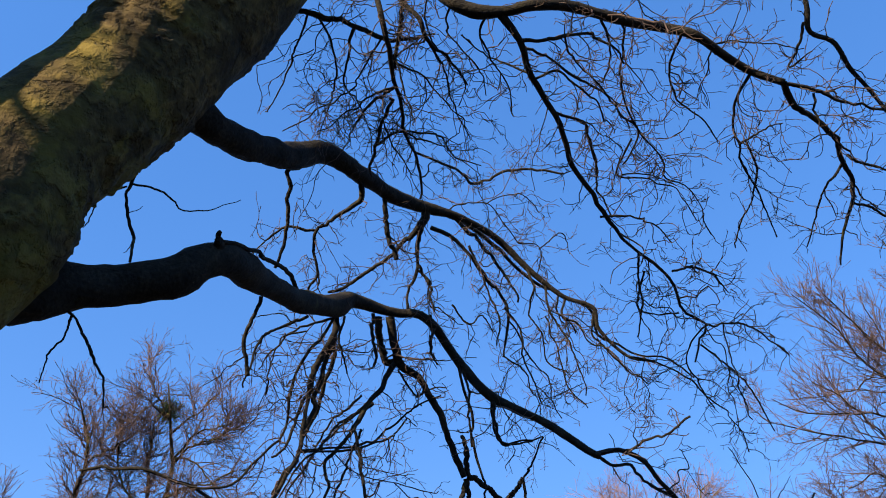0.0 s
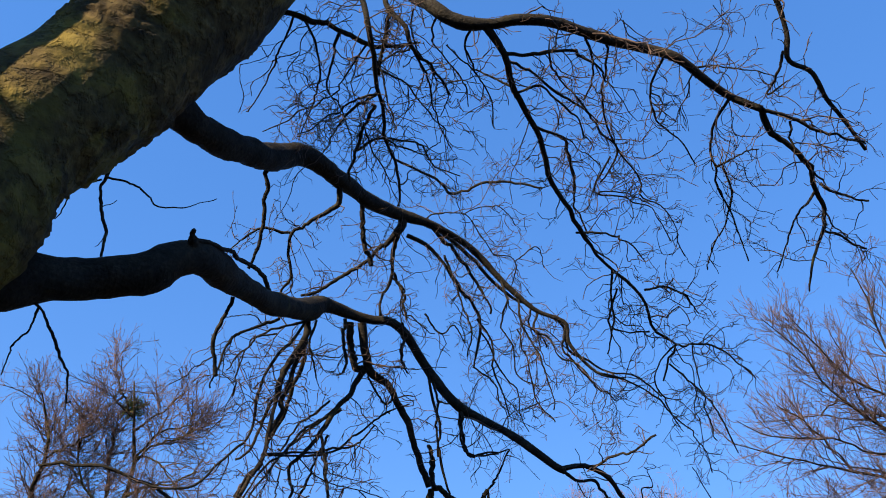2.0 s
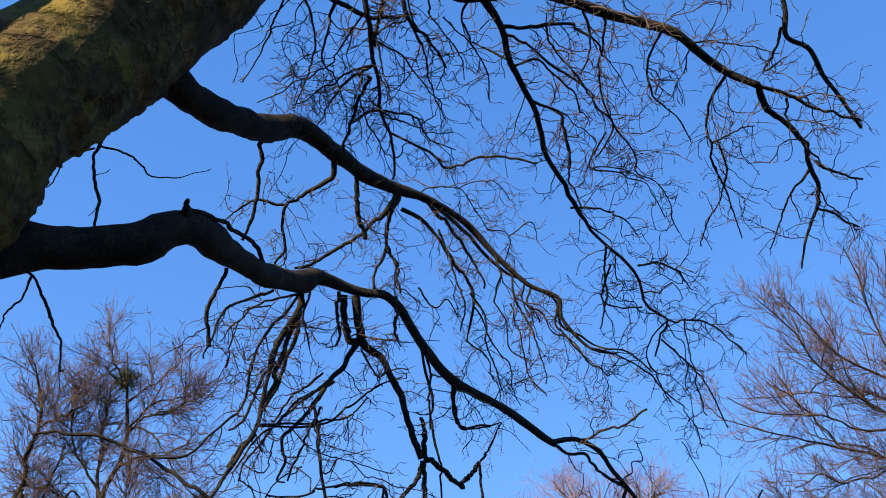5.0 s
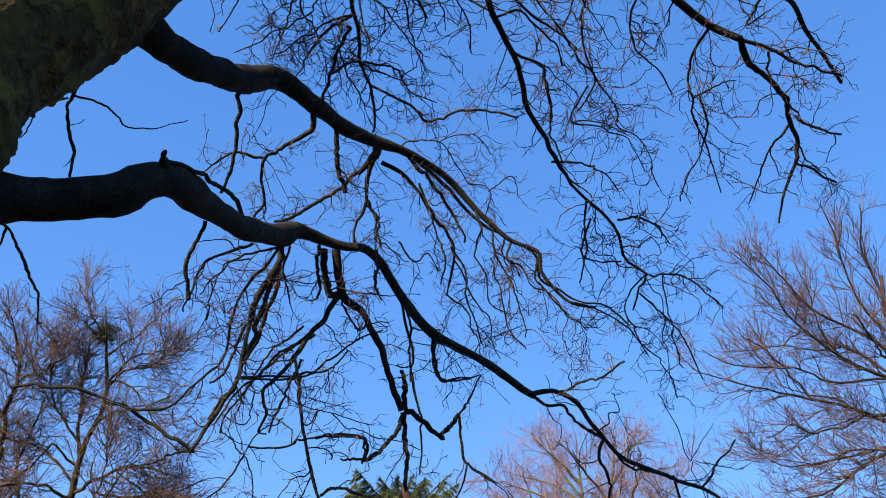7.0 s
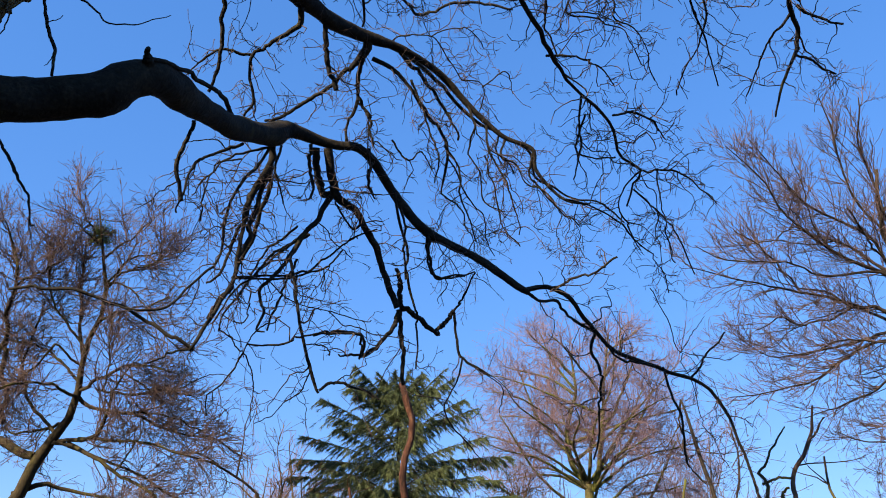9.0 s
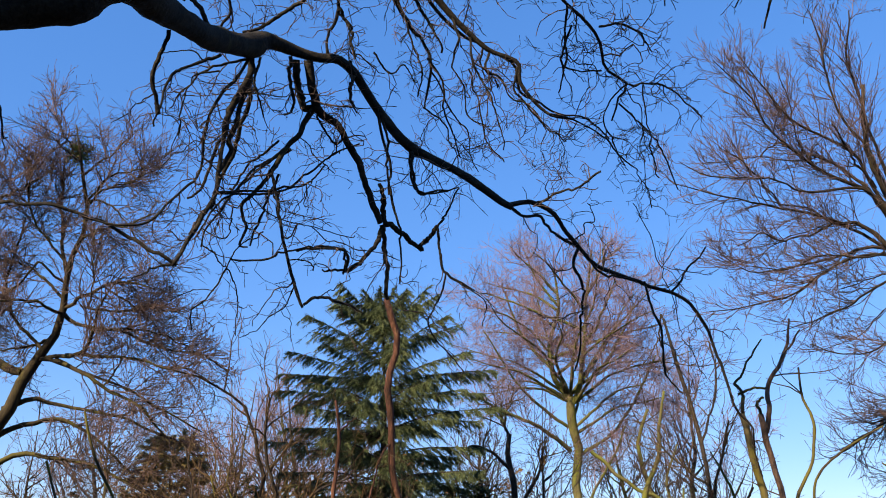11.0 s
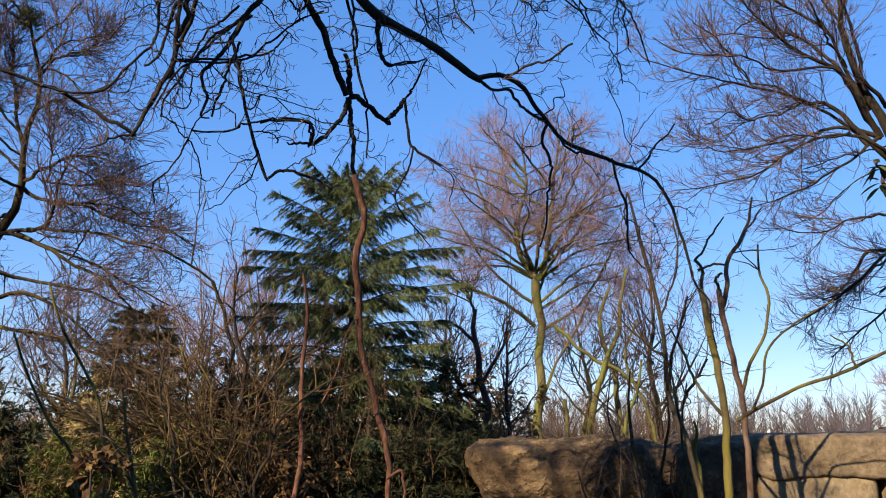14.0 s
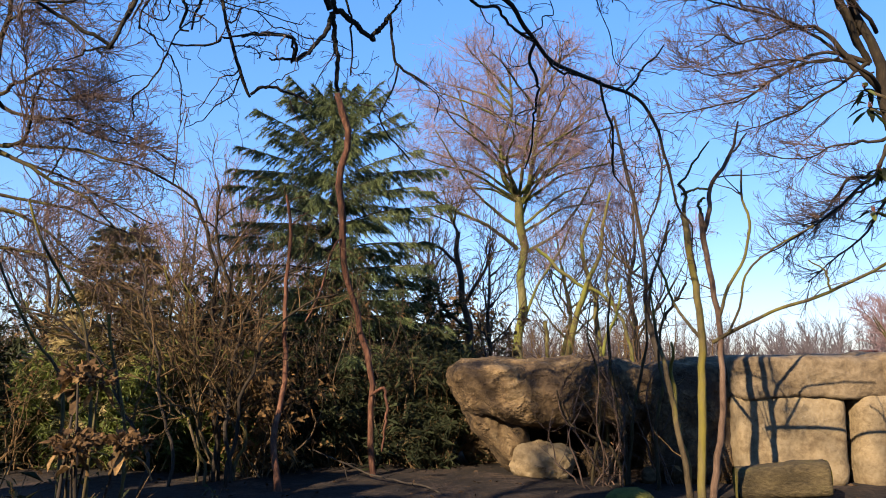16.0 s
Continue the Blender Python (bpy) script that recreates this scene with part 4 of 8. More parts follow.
stem(BEECH_LIMBS, (-1.202, 3.953, 6.267, 0.0086), (-1.16, 4.077, 6.116, 0.0071), (-1.073, 4.111, 5.984, 0.0059), (-1.012, 4.19, 5.904, 0.0049), (-0.959, 4.219, 5.835, 0.0042))
stem(BEECH_LIMBS, (-0.797, 4.525, 6.479, 0.0058), (-0.699, 4.491, 6.566, 0.0046), (-0.669, 4.449, 6.687, 0.0035))
stem(BEECH_LIMBS, (-0.797, 4.525, 6.479, 0.0058), (-0.786, 4.592, 6.462, 0.0054), (-0.671, 4.622, 6.494, 0.0045), (-0.562, 4.707, 6.582, 0.0036))
stem(BEECH_LIMBS, (-1.042, 3.655, 6.579, 0.0085), (-0.954, 3.62, 6.584, 0.0085), (-0.859, 3.574, 6.606, 0.0084), (-0.788, 3.531, 6.637, 0.0084))
stem(BEECH_LIMBS, (-0.777, 3.436, 6.924, 0.0086), (-0.81, 3.551, 6.878, 0.008), (-0.786, 3.628, 6.766, 0.0074), (-0.754, 3.703, 6.684, 0.0068), (-0.685, 3.817, 6.677, 0.0063), (-0.635, 3.919, 6.656, 0.0059), (-0.568, 3.978, 6.579, 0.0053), (-0.594, 4.09, 6.546, 0.0049), (-0.626, 4.157, 6.494, 0.0045))
stem(BEECH_LIMBS, (-1.549, 3.557, 7.028, 0.0056), (-1.697, 3.619, 6.945, 0.0051), (-1.751, 3.742, 6.9, 0.0048), (-1.86, 3.877, 6.874, 0.0045), (-1.831, 3.976, 6.776, 0.0041), (-1.808, 4.092, 6.696, 0.0038), (-1.808, 4.195, 6.639, 0.0035))
stem(BEECH_LIMBS, (-1.679, 3.636, 7.093, 0.0057), (-1.814, 3.666, 7.031, 0.0051), (-1.918, 3.719, 6.975, 0.0047), (-1.996, 3.766, 6.907, 0.0043), (-2.101, 3.754, 6.841, 0.0038), (-2.221, 3.76, 6.836, 0.0034))
stem(BEECH_LIMBS, (-1.998, 3.766, 6.906, 0.0046), (-2.079, 3.689, 7.007, 0.0038), (-2.045, 3.641, 7.046, 0.0034))
stem(BEECH_LIMBS, (-1.747, 3.732, 6.903, 0.0056), (-1.887, 3.784, 6.944, 0.0052), (-1.955, 3.793, 6.897, 0.0049), (-2.028, 3.888, 6.85, 0.0044), (-2.179, 3.98, 6.845, 0.0039), (-2.195, 4.034, 6.769, 0.0035))
stem(BEECH_LIMBS, (-1.692, 4.156, 6.972, 0.0048), (-1.753, 4.141, 6.955, 0.0046), (-1.78, 4.05, 6.998, 0.0042), (-1.898, 4.022, 7.023, 0.0039), (-1.979, 3.991, 6.964, 0.0035))
stem(BEECH_LIMBS, (-2.221, 3.76, 6.836, 0.0045), (-2.234, 3.834, 6.753, 0.0042), (-2.231, 3.933, 6.661, 0.0038), (-2.272, 4.024, 6.566, 0.0034))
stem(BEECH_LIMBS, (-1.496, 3.843, 6.95, 0.0046), (-1.445, 3.923, 6.851, 0.0041), (-1.412, 3.997, 6.793, 0.0038), (-1.367, 4.044, 6.667, 0.0034))
stem(BEECH_LIMBS, (-1.809, 4.087, 6.7, 0.0046), (-1.92, 4.14, 6.701, 0.0043), (-2.002, 4.094, 6.698, 0.0039), (-2.108, 4.128, 6.686, 0.0035))
stem(BEECH_LIMBS, (-1.444, 3.787, 6.161, 0.0042), (-1.454, 3.857, 6.087, 0.0038), (-1.415, 3.898, 6.003, 0.0034), (-1.435, 3.918, 5.926, 0.0031))
stem(BEECH_LIMBS, (-1.027, 5.898, 6.935, 0.0084), (-0.94, 5.9, 7.04, 0.0083), (-0.806, 5.969, 7.098, 0.0081), (-0.639, 6.019, 7.119, 0.0078), (-0.566, 6.142, 7.124, 0.0076), (-0.52, 6.229, 7.055, 0.0074), (-0.43, 6.356, 6.996, 0.0072), (-0.344, 6.473, 6.929, 0.0069), (-0.202, 6.567, 6.971, 0.0067), (-0.14, 6.643, 6.924, 0.0065), (-0.166, 6.78, 6.844, 0.0063), (-0.199, 6.89, 6.742, 0.006))
stem(BEECH_LIMBS, (-0.654, 6.015, 7.118, 0.0072), (-0.463, 6.018, 7.187, 0.0067), (-0.291, 6.026, 7.193, 0.0063), (-0.158, 6.133, 7.154, 0.006), (-0.11, 6.211, 7.1, 0.0058))
stem(BEECH_LIMBS, (-0.156, 6.622, 6.937, 0.0089), (-0.023, 6.61, 7.037, 0.0081), (0.091, 6.611, 7.124, 0.0074), (0.144, 6.716, 7.101, 0.0069), (0.159, 6.81, 6.981, 0.006))
stem(BEECH_LIMBS, (-1.217, 5.76, 6.933, 0.0279), (-1.056, 5.913, 6.946, 0.027), (-0.907, 6.068, 6.969, 0.0263), (-0.735, 6.291, 6.943, 0.0253), (-0.583, 6.49, 6.896, 0.0242), (-0.461, 6.744, 6.889, 0.0235), (-0.329, 6.922, 6.817, 0.0224), (-0.163, 7.095, 6.773, 0.0213), (0.013, 7.254, 6.791, 0.0204), (0.1, 7.372, 6.787, 0.0199), (0.283, 7.535, 6.803, 0.019), (0.371, 7.605, 6.765, 0.0184), (0.374, 7.808, 6.707, 0.0176), (0.425, 7.943, 6.612, 0.0168), (0.573, 8.072, 6.625, 0.016), (0.734, 8.281, 6.608, 0.015), (0.936, 8.45, 6.629, 0.014), (1.141, 8.536, 6.662, 0.0129), (1.345, 8.724, 6.637, 0.0117), (1.556, 8.975, 6.606, 0.0104))
stem(BEECH_LIMBS, (-0.517, 6.631, 6.092, 0.0112), (-0.439, 6.716, 6.015, 0.0106), (-0.394, 6.795, 5.928, 0.0099), (-0.35, 6.888, 5.85, 0.0093), (-0.28, 6.977, 5.734, 0.0085), (-0.204, 7.034, 5.664, 0.0079), (-0.163, 7.147, 5.564, 0.0072), (-0.147, 7.208, 5.439, 0.0064), (-0.078, 7.346, 5.348, 0.0056))
stem(BEECH_LIMBS, (-0.599, 6.813, 5.795, 0.0098), (-0.471, 6.927, 5.754, 0.009), (-0.374, 7.078, 5.703, 0.0082), (-0.362, 7.226, 5.623, 0.0075), (-0.294, 7.398, 5.548, 0.0067), (-0.3, 7.549, 5.433, 0.0058))
stem(BEECH_LIMBS, (0.007, 6.685, 6.398, 0.0115), (-0.033, 6.781, 6.254, 0.0104), (0.071, 6.814, 6.163, 0.0095), (0.141, 6.876, 6.029, 0.0085))
stem(BEECH_LIMBS, (-1.358, 6.135, 6.447, 0.0139), (-1.271, 6.219, 6.373, 0.0125), (-1.249, 6.271, 6.237, 0.0109), (-1.255, 6.378, 6.142, 0.0094), (-1.189, 6.426, 6.134, 0.0086), (-1.056, 6.476, 6.053, 0.0069), (-0.953, 6.54, 6.019, 0.0056))
stem(BEECH_LIMBS, (0.783, 5.496, 5.838, 0.0072), (0.784, 5.729, 5.761, 0.006), (0.858, 5.813, 5.753, 0.0054), (0.881, 5.901, 5.723, 0.0049))
stem(BEECH_LIMBS, (0.69, 5.65, 5.546, 0.0059), (0.795, 5.748, 5.509, 0.0057), (0.943, 5.816, 5.539, 0.0054), (0.994, 5.934, 5.526, 0.0053), (1.183, 5.98, 5.509, 0.0049))
stem(BEECH_LIMBS, (1.227, 6.082, 5.488, 0.0061), (1.304, 6.144, 5.372, 0.0056), (1.362, 6.208, 5.348, 0.0053), (1.4, 6.347, 5.229, 0.0048), (1.425, 6.404, 5.092, 0.0042), (1.501, 6.482, 4.965, 0.0036))
stem(BEECH_LIMBS, (0.592, 7.017, 5.84, 0.005), (0.6, 7.175, 5.676, 0.0047), (0.56, 7.281, 5.579, 0.0046), (0.626, 7.473, 5.423, 0.0043))
stem(BEECH_LIMBS, (0.78, 7.04, 5.768, 0.005), (0.737, 7.228, 5.663, 0.0048), (0.812, 7.412, 5.566, 0.0046), (0.741, 7.571, 5.432, 0.0043))
stem(BEECH_LIMBS, (0.341, 6.944, 5.99, 0.0051), (0.398, 7.185, 5.861, 0.0048), (0.415, 7.378, 5.773, 0.0046), (0.348, 7.388, 5.685, 0.0044), (0.436, 7.509, 5.711, 0.0044))
stem(BEECH_LIMBS, (-0.349, 6.889, 5.848, 0.0056), (-0.535, 7.014, 5.777, 0.0053), (-0.654, 7.296, 5.683, 0.0049), (-0.751, 7.594, 5.52, 0.0044))
stem(BEECH_LIMBS, (0.181, 3.65, 6.561, 0.0052), (0.292, 3.737, 6.45, 0.0047), (0.411, 3.78, 6.416, 0.0044), (0.511, 3.789, 6.406, 0.0041))
stem(BEECH_LIMBS, (0.619, 5.012, 6.383, 0.0071), (0.82, 5.12, 6.467, 0.0063), (0.946, 5.215, 6.491, 0.0057), (1.099, 5.352, 6.509, 0.005))
stem(BEECH_LIMBS, (0.17, 4.339, 6.451, 0.0067), (0.313, 4.425, 6.462, 0.0062), (0.441, 4.533, 6.424, 0.0057), (0.55, 4.618, 6.396, 0.0053), (0.614, 4.692, 6.364, 0.005), (0.582, 4.772, 6.286, 0.0046))
stem(BEECH_LIMBS, (0.803, 3.686, 6.922, 0.0064), (0.85, 3.738, 6.808, 0.0052), (0.925, 3.78, 6.745, 0.0042))
stem(BEECH_LIMBS, (1.212, 4.537, 6.551, 0.0041), (1.124, 4.581, 6.394, 0.0038), (1.005, 4.591, 6.328, 0.0035), (0.914, 4.566, 6.317, 0.0033))
stem(BEECH_LIMBS, (1.201, 3.921, 6.72, 0.0043), (1.24, 4.008, 6.569, 0.0036), (1.235, 4.044, 6.417, 0.0031))
stem(BEECH_LIMBS, (1.61, 4.258, 6.587, 0.0044), (1.638, 4.349, 6.507, 0.004), (1.642, 4.456, 6.464, 0.0038), (1.678, 4.5, 6.409, 0.0036), (1.668, 4.627, 6.386, 0.0033))
stem(BEECH_LIMBS, (1.567, 4.782, 6.385, 0.0045), (1.695, 4.762, 6.426, 0.004), (1.741, 4.831, 6.392, 0.0037), (1.819, 4.891, 6.408, 0.0034))
stem(BEECH_LIMBS, (1.691, 5.186, 6.284, 0.0047), (1.796, 5.214, 6.206, 0.0043), (1.847, 5.236, 6.124, 0.0039), (1.814, 5.303, 6.001, 0.0035))
stem(BEECH_LIMBS, (1.567, 4.871, 6.354, 0.0041), (1.707, 4.958, 6.265, 0.0039), (1.807, 5.021, 6.184, 0.0037), (1.892, 5.081, 6.134, 0.0036), (2.049, 5.18, 6.171, 0.0035))
stem(BEECH_LIMBS, (1.322, 4.018, 6.685, 0.0086), (1.53, 4.105, 6.827, 0.0076), (1.721, 4.201, 6.871, 0.0066), (1.913, 4.27, 6.92, 0.0056), (2.128, 4.406, 7.001, 0.0046))
stem(BEECH_LIMBS, (1.054, 3.891, 6.774, 0.0054), (1.183, 3.893, 6.879, 0.0046), (1.31, 3.915, 6.99, 0.0038), (1.359, 3.922, 7.135, 0.0033))
stem(BEECH_LIMBS, (1.382, 4.067, 6.667, 0.0054), (1.495, 3.891, 6.773, 0.0041), (1.549, 3.858, 6.856, 0.0036), (1.526, 3.777, 6.888, 0.0032))
stem(BEECH_LIMBS, (1.508, 4.158, 6.632, 0.0043), (1.602, 4.025, 6.722, 0.0035), (1.596, 3.986, 6.81, 0.0032))
stem(BEECH_LIMBS, (-0.069, 3.791, 6.518, 0.0042), (-0.133, 3.902, 6.506, 0.0038), (-0.104, 4.036, 6.462, 0.0033))
stem(BEECH_LIMBS, (-2.206, 4.51, 4.571, 0.006), (-2.281, 4.542, 4.553, 0.0054), (-2.366, 4.567, 4.505, 0.0046), (-2.463, 4.658, 4.496, 0.004), (-2.555, 4.662, 4.415, 0.003))
stem(BEECH_LIMBS, (-2.002, 4.758, 4.986, 0.0064), (-2.065, 4.682, 5.056, 0.0056), (-2.201, 4.692, 5.051, 0.0048), (-2.27, 4.654, 5.007, 0.0042))
stem(BEECH_LIMBS, (-1.846, 5.289, 5.357, 0.0235), (-1.847, 5.3, 5.223, 0.0222), (-1.89, 5.376, 5.111, 0.0209), (-2.001, 5.403, 4.951, 0.0189), (-2.045, 5.45, 4.799, 0.0172), (-2.098, 5.451, 4.652, 0.0157), (-2.168, 5.49, 4.554, 0.0145), (-2.18, 5.5, 4.439, 0.0133), (-2.243, 5.532, 4.315, 0.0119), (-2.324, 5.517, 4.276, 0.011))
stem(BEECH_LIMBS, (-1.832, 5.264, 5.355, 0.0211), (-1.864, 5.38, 5.22, 0.0206), (-1.913, 5.518, 5.09, 0.0201), (-1.992, 5.624, 4.941, 0.0195), (-2.034, 5.724, 4.84, 0.0192), (-2.122, 5.812, 4.735, 0.0188), (-2.214, 5.911, 4.635, 0.0184), (-2.282, 6.005, 4.555, 0.0181), (-2.332, 6.048, 4.451, 0.0176), (-2.459, 6.17, 4.359, 0.0173), (-2.561, 6.228, 4.24, 0.0167))
stem(BEECH_LIMBS, (-1.686, 5.688, 4.846, 0.0117), (-1.828, 5.714, 4.741, 0.0109), (-1.925, 5.737, 4.683, 0.0104), (-2.003, 5.798, 4.567, 0.0098), (-2.109, 5.857, 4.501, 0.0093))
stem(BEECH_LIMBS, (-1.867, 5.597, 4.3, 0.0055), (-1.757, 5.78, 4.252, 0.0054), (-1.638, 5.872, 4.213, 0.0052), (-1.441, 6.024, 4.217, 0.005), (-1.287, 6.187, 4.226, 0.0049), (-1.108, 6.244, 4.205, 0.0046))
stem(BEECH_LIMBS, (-1.892, 5.457, 5.147, 0.007), (-1.685, 5.575, 5.213, 0.0056), (-1.587, 5.66, 5.283, 0.0048))
stem(BEECH_LIMBS, (-1.554, 5.743, 4.927, 0.0059), (-1.471, 5.799, 4.836, 0.0055), (-1.359, 5.862, 4.73, 0.005), (-1.261, 5.867, 4.624, 0.0046))
stem(BEECH_LIMBS, (-2.169, 4.64, 4.776, 0.0041), (-2.268, 4.807, 4.658, 0.0038), (-2.191, 4.881, 4.551, 0.0036), (-2.289, 5.054, 4.371, 0.0031))
stem(BEECH_LIMBS, (-2.007, 5.307, 4.72, 0.0056), (-2.137, 5.35, 4.653, 0.0051), (-2.287, 5.373, 4.677, 0.0047), (-2.382, 5.399, 4.623, 0.0043), (-2.493, 5.428, 4.522, 0.0038), (-2.612, 5.518, 4.476, 0.0034))
stem(BEECH_LIMBS, (-2.135, 5.451, 3.843, 0.0064), (-2.048, 5.486, 3.805, 0.0064), (-1.995, 5.49, 3.716, 0.0063), (-1.964, 5.54, 3.689, 0.0063))
stem(BEECH_LIMBS, (-2.136, 5.386, 3.959, 0.0053), (-2.012, 5.407, 3.886, 0.0056), (-1.954, 5.426, 3.893, 0.0058), (-1.93, 5.414, 3.978, 0.006), (-1.879, 5.318, 4.073, 0.0063))
stem(BEECH_LIMBS, (-1.964, 5.54, 3.689, 0.0063), (-1.925, 5.514, 3.791, 0.0064), (-1.863, 5.501, 3.852, 0.0064), (-1.812, 5.528, 3.907, 0.0064), (-1.729, 5.536, 3.931, 0.0064), (-1.714, 5.544, 3.98, 0.0065))
stem(BEECH_LIMBS, (-1.959, 5.537, 3.702, 0.0085), (-2.022, 5.559, 3.586, 0.0077), (-2.065, 5.589, 3.509, 0.0072), (-2.148, 5.603, 3.45, 0.0067), (-2.232, 5.621, 3.392, 0.0061), (-2.236, 5.672, 3.235, 0.0052))
stem(BEECH_LIMBS, (-1.964, 5.54, 3.689, 0.0063), (-1.927, 5.637, 3.61, 0.0059), (-1.92, 5.707, 3.522, 0.0055), (-1.943, 5.839, 3.498, 0.0053), (-1.958, 5.866, 3.372, 0.0048), (-1.991, 5.979, 3.294, 0.0044))
stem(BEECH_LIMBS, (-1.939, 5.523, 3.754, 0.0085), (-1.812, 5.581, 3.768, 0.0088), (-1.695, 5.622, 3.803, 0.0092), (-1.6, 5.66, 3.861, 0.0095), (-1.468, 5.742, 3.913, 0.01), (-1.299, 5.792, 3.919, 0.0104), (-1.152, 5.844, 3.921, 0.0108), (-1.143, 5.943, 3.863, 0.0111), (-1.17, 5.994, 3.787, 0.0113))
stem(BEECH_LIMBS, (-1.51, 5.834, 3.655, 0.0066), (-1.576, 5.947, 3.57, 0.0062), (-1.627, 5.998, 3.495, 0.0059), (-1.75, 6.056, 3.446, 0.0055), (-1.872, 6.115, 3.374, 0.005), (-2.017, 6.164, 3.321, 0.0045))
stem(BEECH_LIMBS, (-1.342, 5.911, 3.549, 0.0055), (-1.224, 5.848, 3.599, 0.0049), (-1.107, 5.796, 3.647, 0.0043))
stem(BEECH_LIMBS, (-1.556, 5.759, 3.824, 0.0066), (-1.469, 5.783, 3.821, 0.0066), (-1.401, 5.783, 3.796, 0.0066), (-1.361, 5.782, 3.739, 0.0066))
stem(BEECH_LIMBS, (-1.454, 6.015, 4.217, 0.0058), (-1.33, 6.122, 4.132, 0.0056), (-1.187, 6.127, 4.105, 0.0054), (-1.098, 6.174, 4.071, 0.0053), (-0.915, 6.237, 4.041, 0.005), (-0.73, 6.287, 3.995, 0.0047))
stem(BEECH_LIMBS, (-2.055, 5.583, 3.526, 0.0042), (-2.21, 5.564, 3.526, 0.0038), (-2.328, 5.551, 3.48, 0.0034), (-2.41, 5.559, 3.441, 0.0031))
stem(BEECH_LIMBS, (-0.367, 6.734, 4.019, 0.0062), (-0.229, 6.763, 3.907, 0.0059), (-0.084, 6.881, 3.839, 0.0055), (-0.037, 6.865, 3.73, 0.0053), (-0.066, 6.967, 3.607, 0.005))
stem(BEECH_LIMBS, (0.941, 7.062, 4.251, 0.013), (0.984, 7.078, 4.176, 0.0125), (1.101, 7.06, 4.085, 0.0116), (1.251, 7.069, 4.058, 0.0108), (1.344, 7.043, 4.02, 0.0102))
stem(BEECH_LIMBS, (1.348, 6.878, 4.729, 0.0052), (1.516, 7.102, 4.535, 0.0051), (1.646, 7.41, 4.309, 0.0049), (1.801, 7.7, 4.062, 0.0048), (1.902, 7.978, 3.802, 0.0046), (2.068, 8.228, 3.638, 0.0045), (2.235, 8.498, 3.413, 0.0043))
stem(BEECH_LIMBS, (1.662, 7.44, 4.284, 0.0049), (1.817, 7.476, 4.503, 0.0041), (1.955, 7.498, 4.687, 0.0033))
stem(BEECH_LIMBS, (0.677, 6.785, 4.352, 0.0076), (0.849, 6.814, 4.396, 0.0069), (0.883, 6.805, 4.513, 0.0064), (0.983, 6.779, 4.527, 0.0059), (0.91, 6.692, 4.658, 0.0051))
LEFT_TREE_LIMBS = []
stem(LEFT_TREE_LIMBS, (-6.8931, 10.47, -0.1, 0.2093), (-6.881, 10.47, 2.198, 0.182), (-6.76, 10.455, 3.136, 0.1125), (-6.58, 10.492, 3.598, 0.0914), (-6.368, 10.505, 4.143, 0.0774), (-6.126, 10.559, 4.494, 0.0633), (-5.974, 10.518, 4.928, 0.0528), (-5.945, 10.41, 5.304, 0.0422), (-5.915, 10.305, 5.635, 0.0387), (-5.789, 10.251, 5.946, 0.0352), (-5.695, 10.133, 6.331, 0.0317), (-5.701, 9.932, 6.738, 0.0246), (-5.71, 9.76, 7.051, 0.0176), (-5.726, 9.551, 7.399, 0.0106))
stem(LEFT_TREE_LIMBS, (-6.407, 10.492, 4.103, 0.0633), (-6.806, 10.575, 4.227, 0.0648), (-7.391, 10.602, 4.517, 0.0594), (-7.991, 10.393, 5.034, 0.0456), (-8.308, 10.037, 6.013, 0.0347))
stem(LEFT_TREE_LIMBS, (-6.182, 10.571, 4.326, 0.0317), (-5.701, 10.483, 4.344, 0.0309), (-5.446, 10.34, 4.511, 0.027), (-5.343, 10.225, 4.695, 0.0234), (-5.258, 10.092, 4.888, 0.0166), (-5.046, 9.989, 5.166, 0.0099))
stem(LEFT_TREE_LIMBS, (-5.978, 10.491, 5.01, 0.0281), (-5.679, 10.386, 5.109, 0.0277), (-5.269, 10.314, 5.257, 0.0204), (-4.927, 10.245, 5.267, 0.0167), (-4.622, 10.297, 5.189, 0.01))
stem(LEFT_TREE_LIMBS, (-6.008, 10.561, 4.29, 0.0349), (-5.562, 10.504, 4.087, 0.0306), (-5.104, 10.568, 3.804, 0.0234), (-4.716, 10.563, 3.594, 0.0198), (-4.366, 10.664, 3.222, 0.0131))
stem(LEFT_TREE_LIMBS, (-5.94, 10.4, 5.342, 0.0281), (-6.098, 10.306, 5.976, 0.025), (-6.157, 10.203, 6.675, 0.0218), (-6.084, 10.021, 7.11, 0.0109))
stem(LEFT_TREE_LIMBS, (-7.142, 10.285, 4.904, 0.0435), (-7.055, 10.086, 5.632, 0.0363), (-6.96, 9.991, 6.017, 0.0327), (-6.863, 9.881, 6.403, 0.029), (-6.956, 9.734, 6.827, 0.0219), (-7.082, 9.538, 7.258, 0.0111))
stem(LEFT_TREE_LIMBS, (-6.863, 9.881, 6.403, 0.0218), (-6.57, 9.862, 6.58, 0.018), (-6.16, 9.859, 6.845, 0.0107))
stem(LEFT_TREE_LIMBS, (-5.695, 10.113, 6.375, 0.0246), (-5.436, 9.936, 6.525, 0.0173), (-5.05, 9.943, 6.668, 0.0137), (-4.656, 9.922, 6.843, 0.0102))
stem(LEFT_TREE_LIMBS, (-5.707, 9.911, 6.773, 0.0176), (-5.393, 9.847, 6.985, 0.014), (-5.028, 9.749, 7.279, 0.0104))
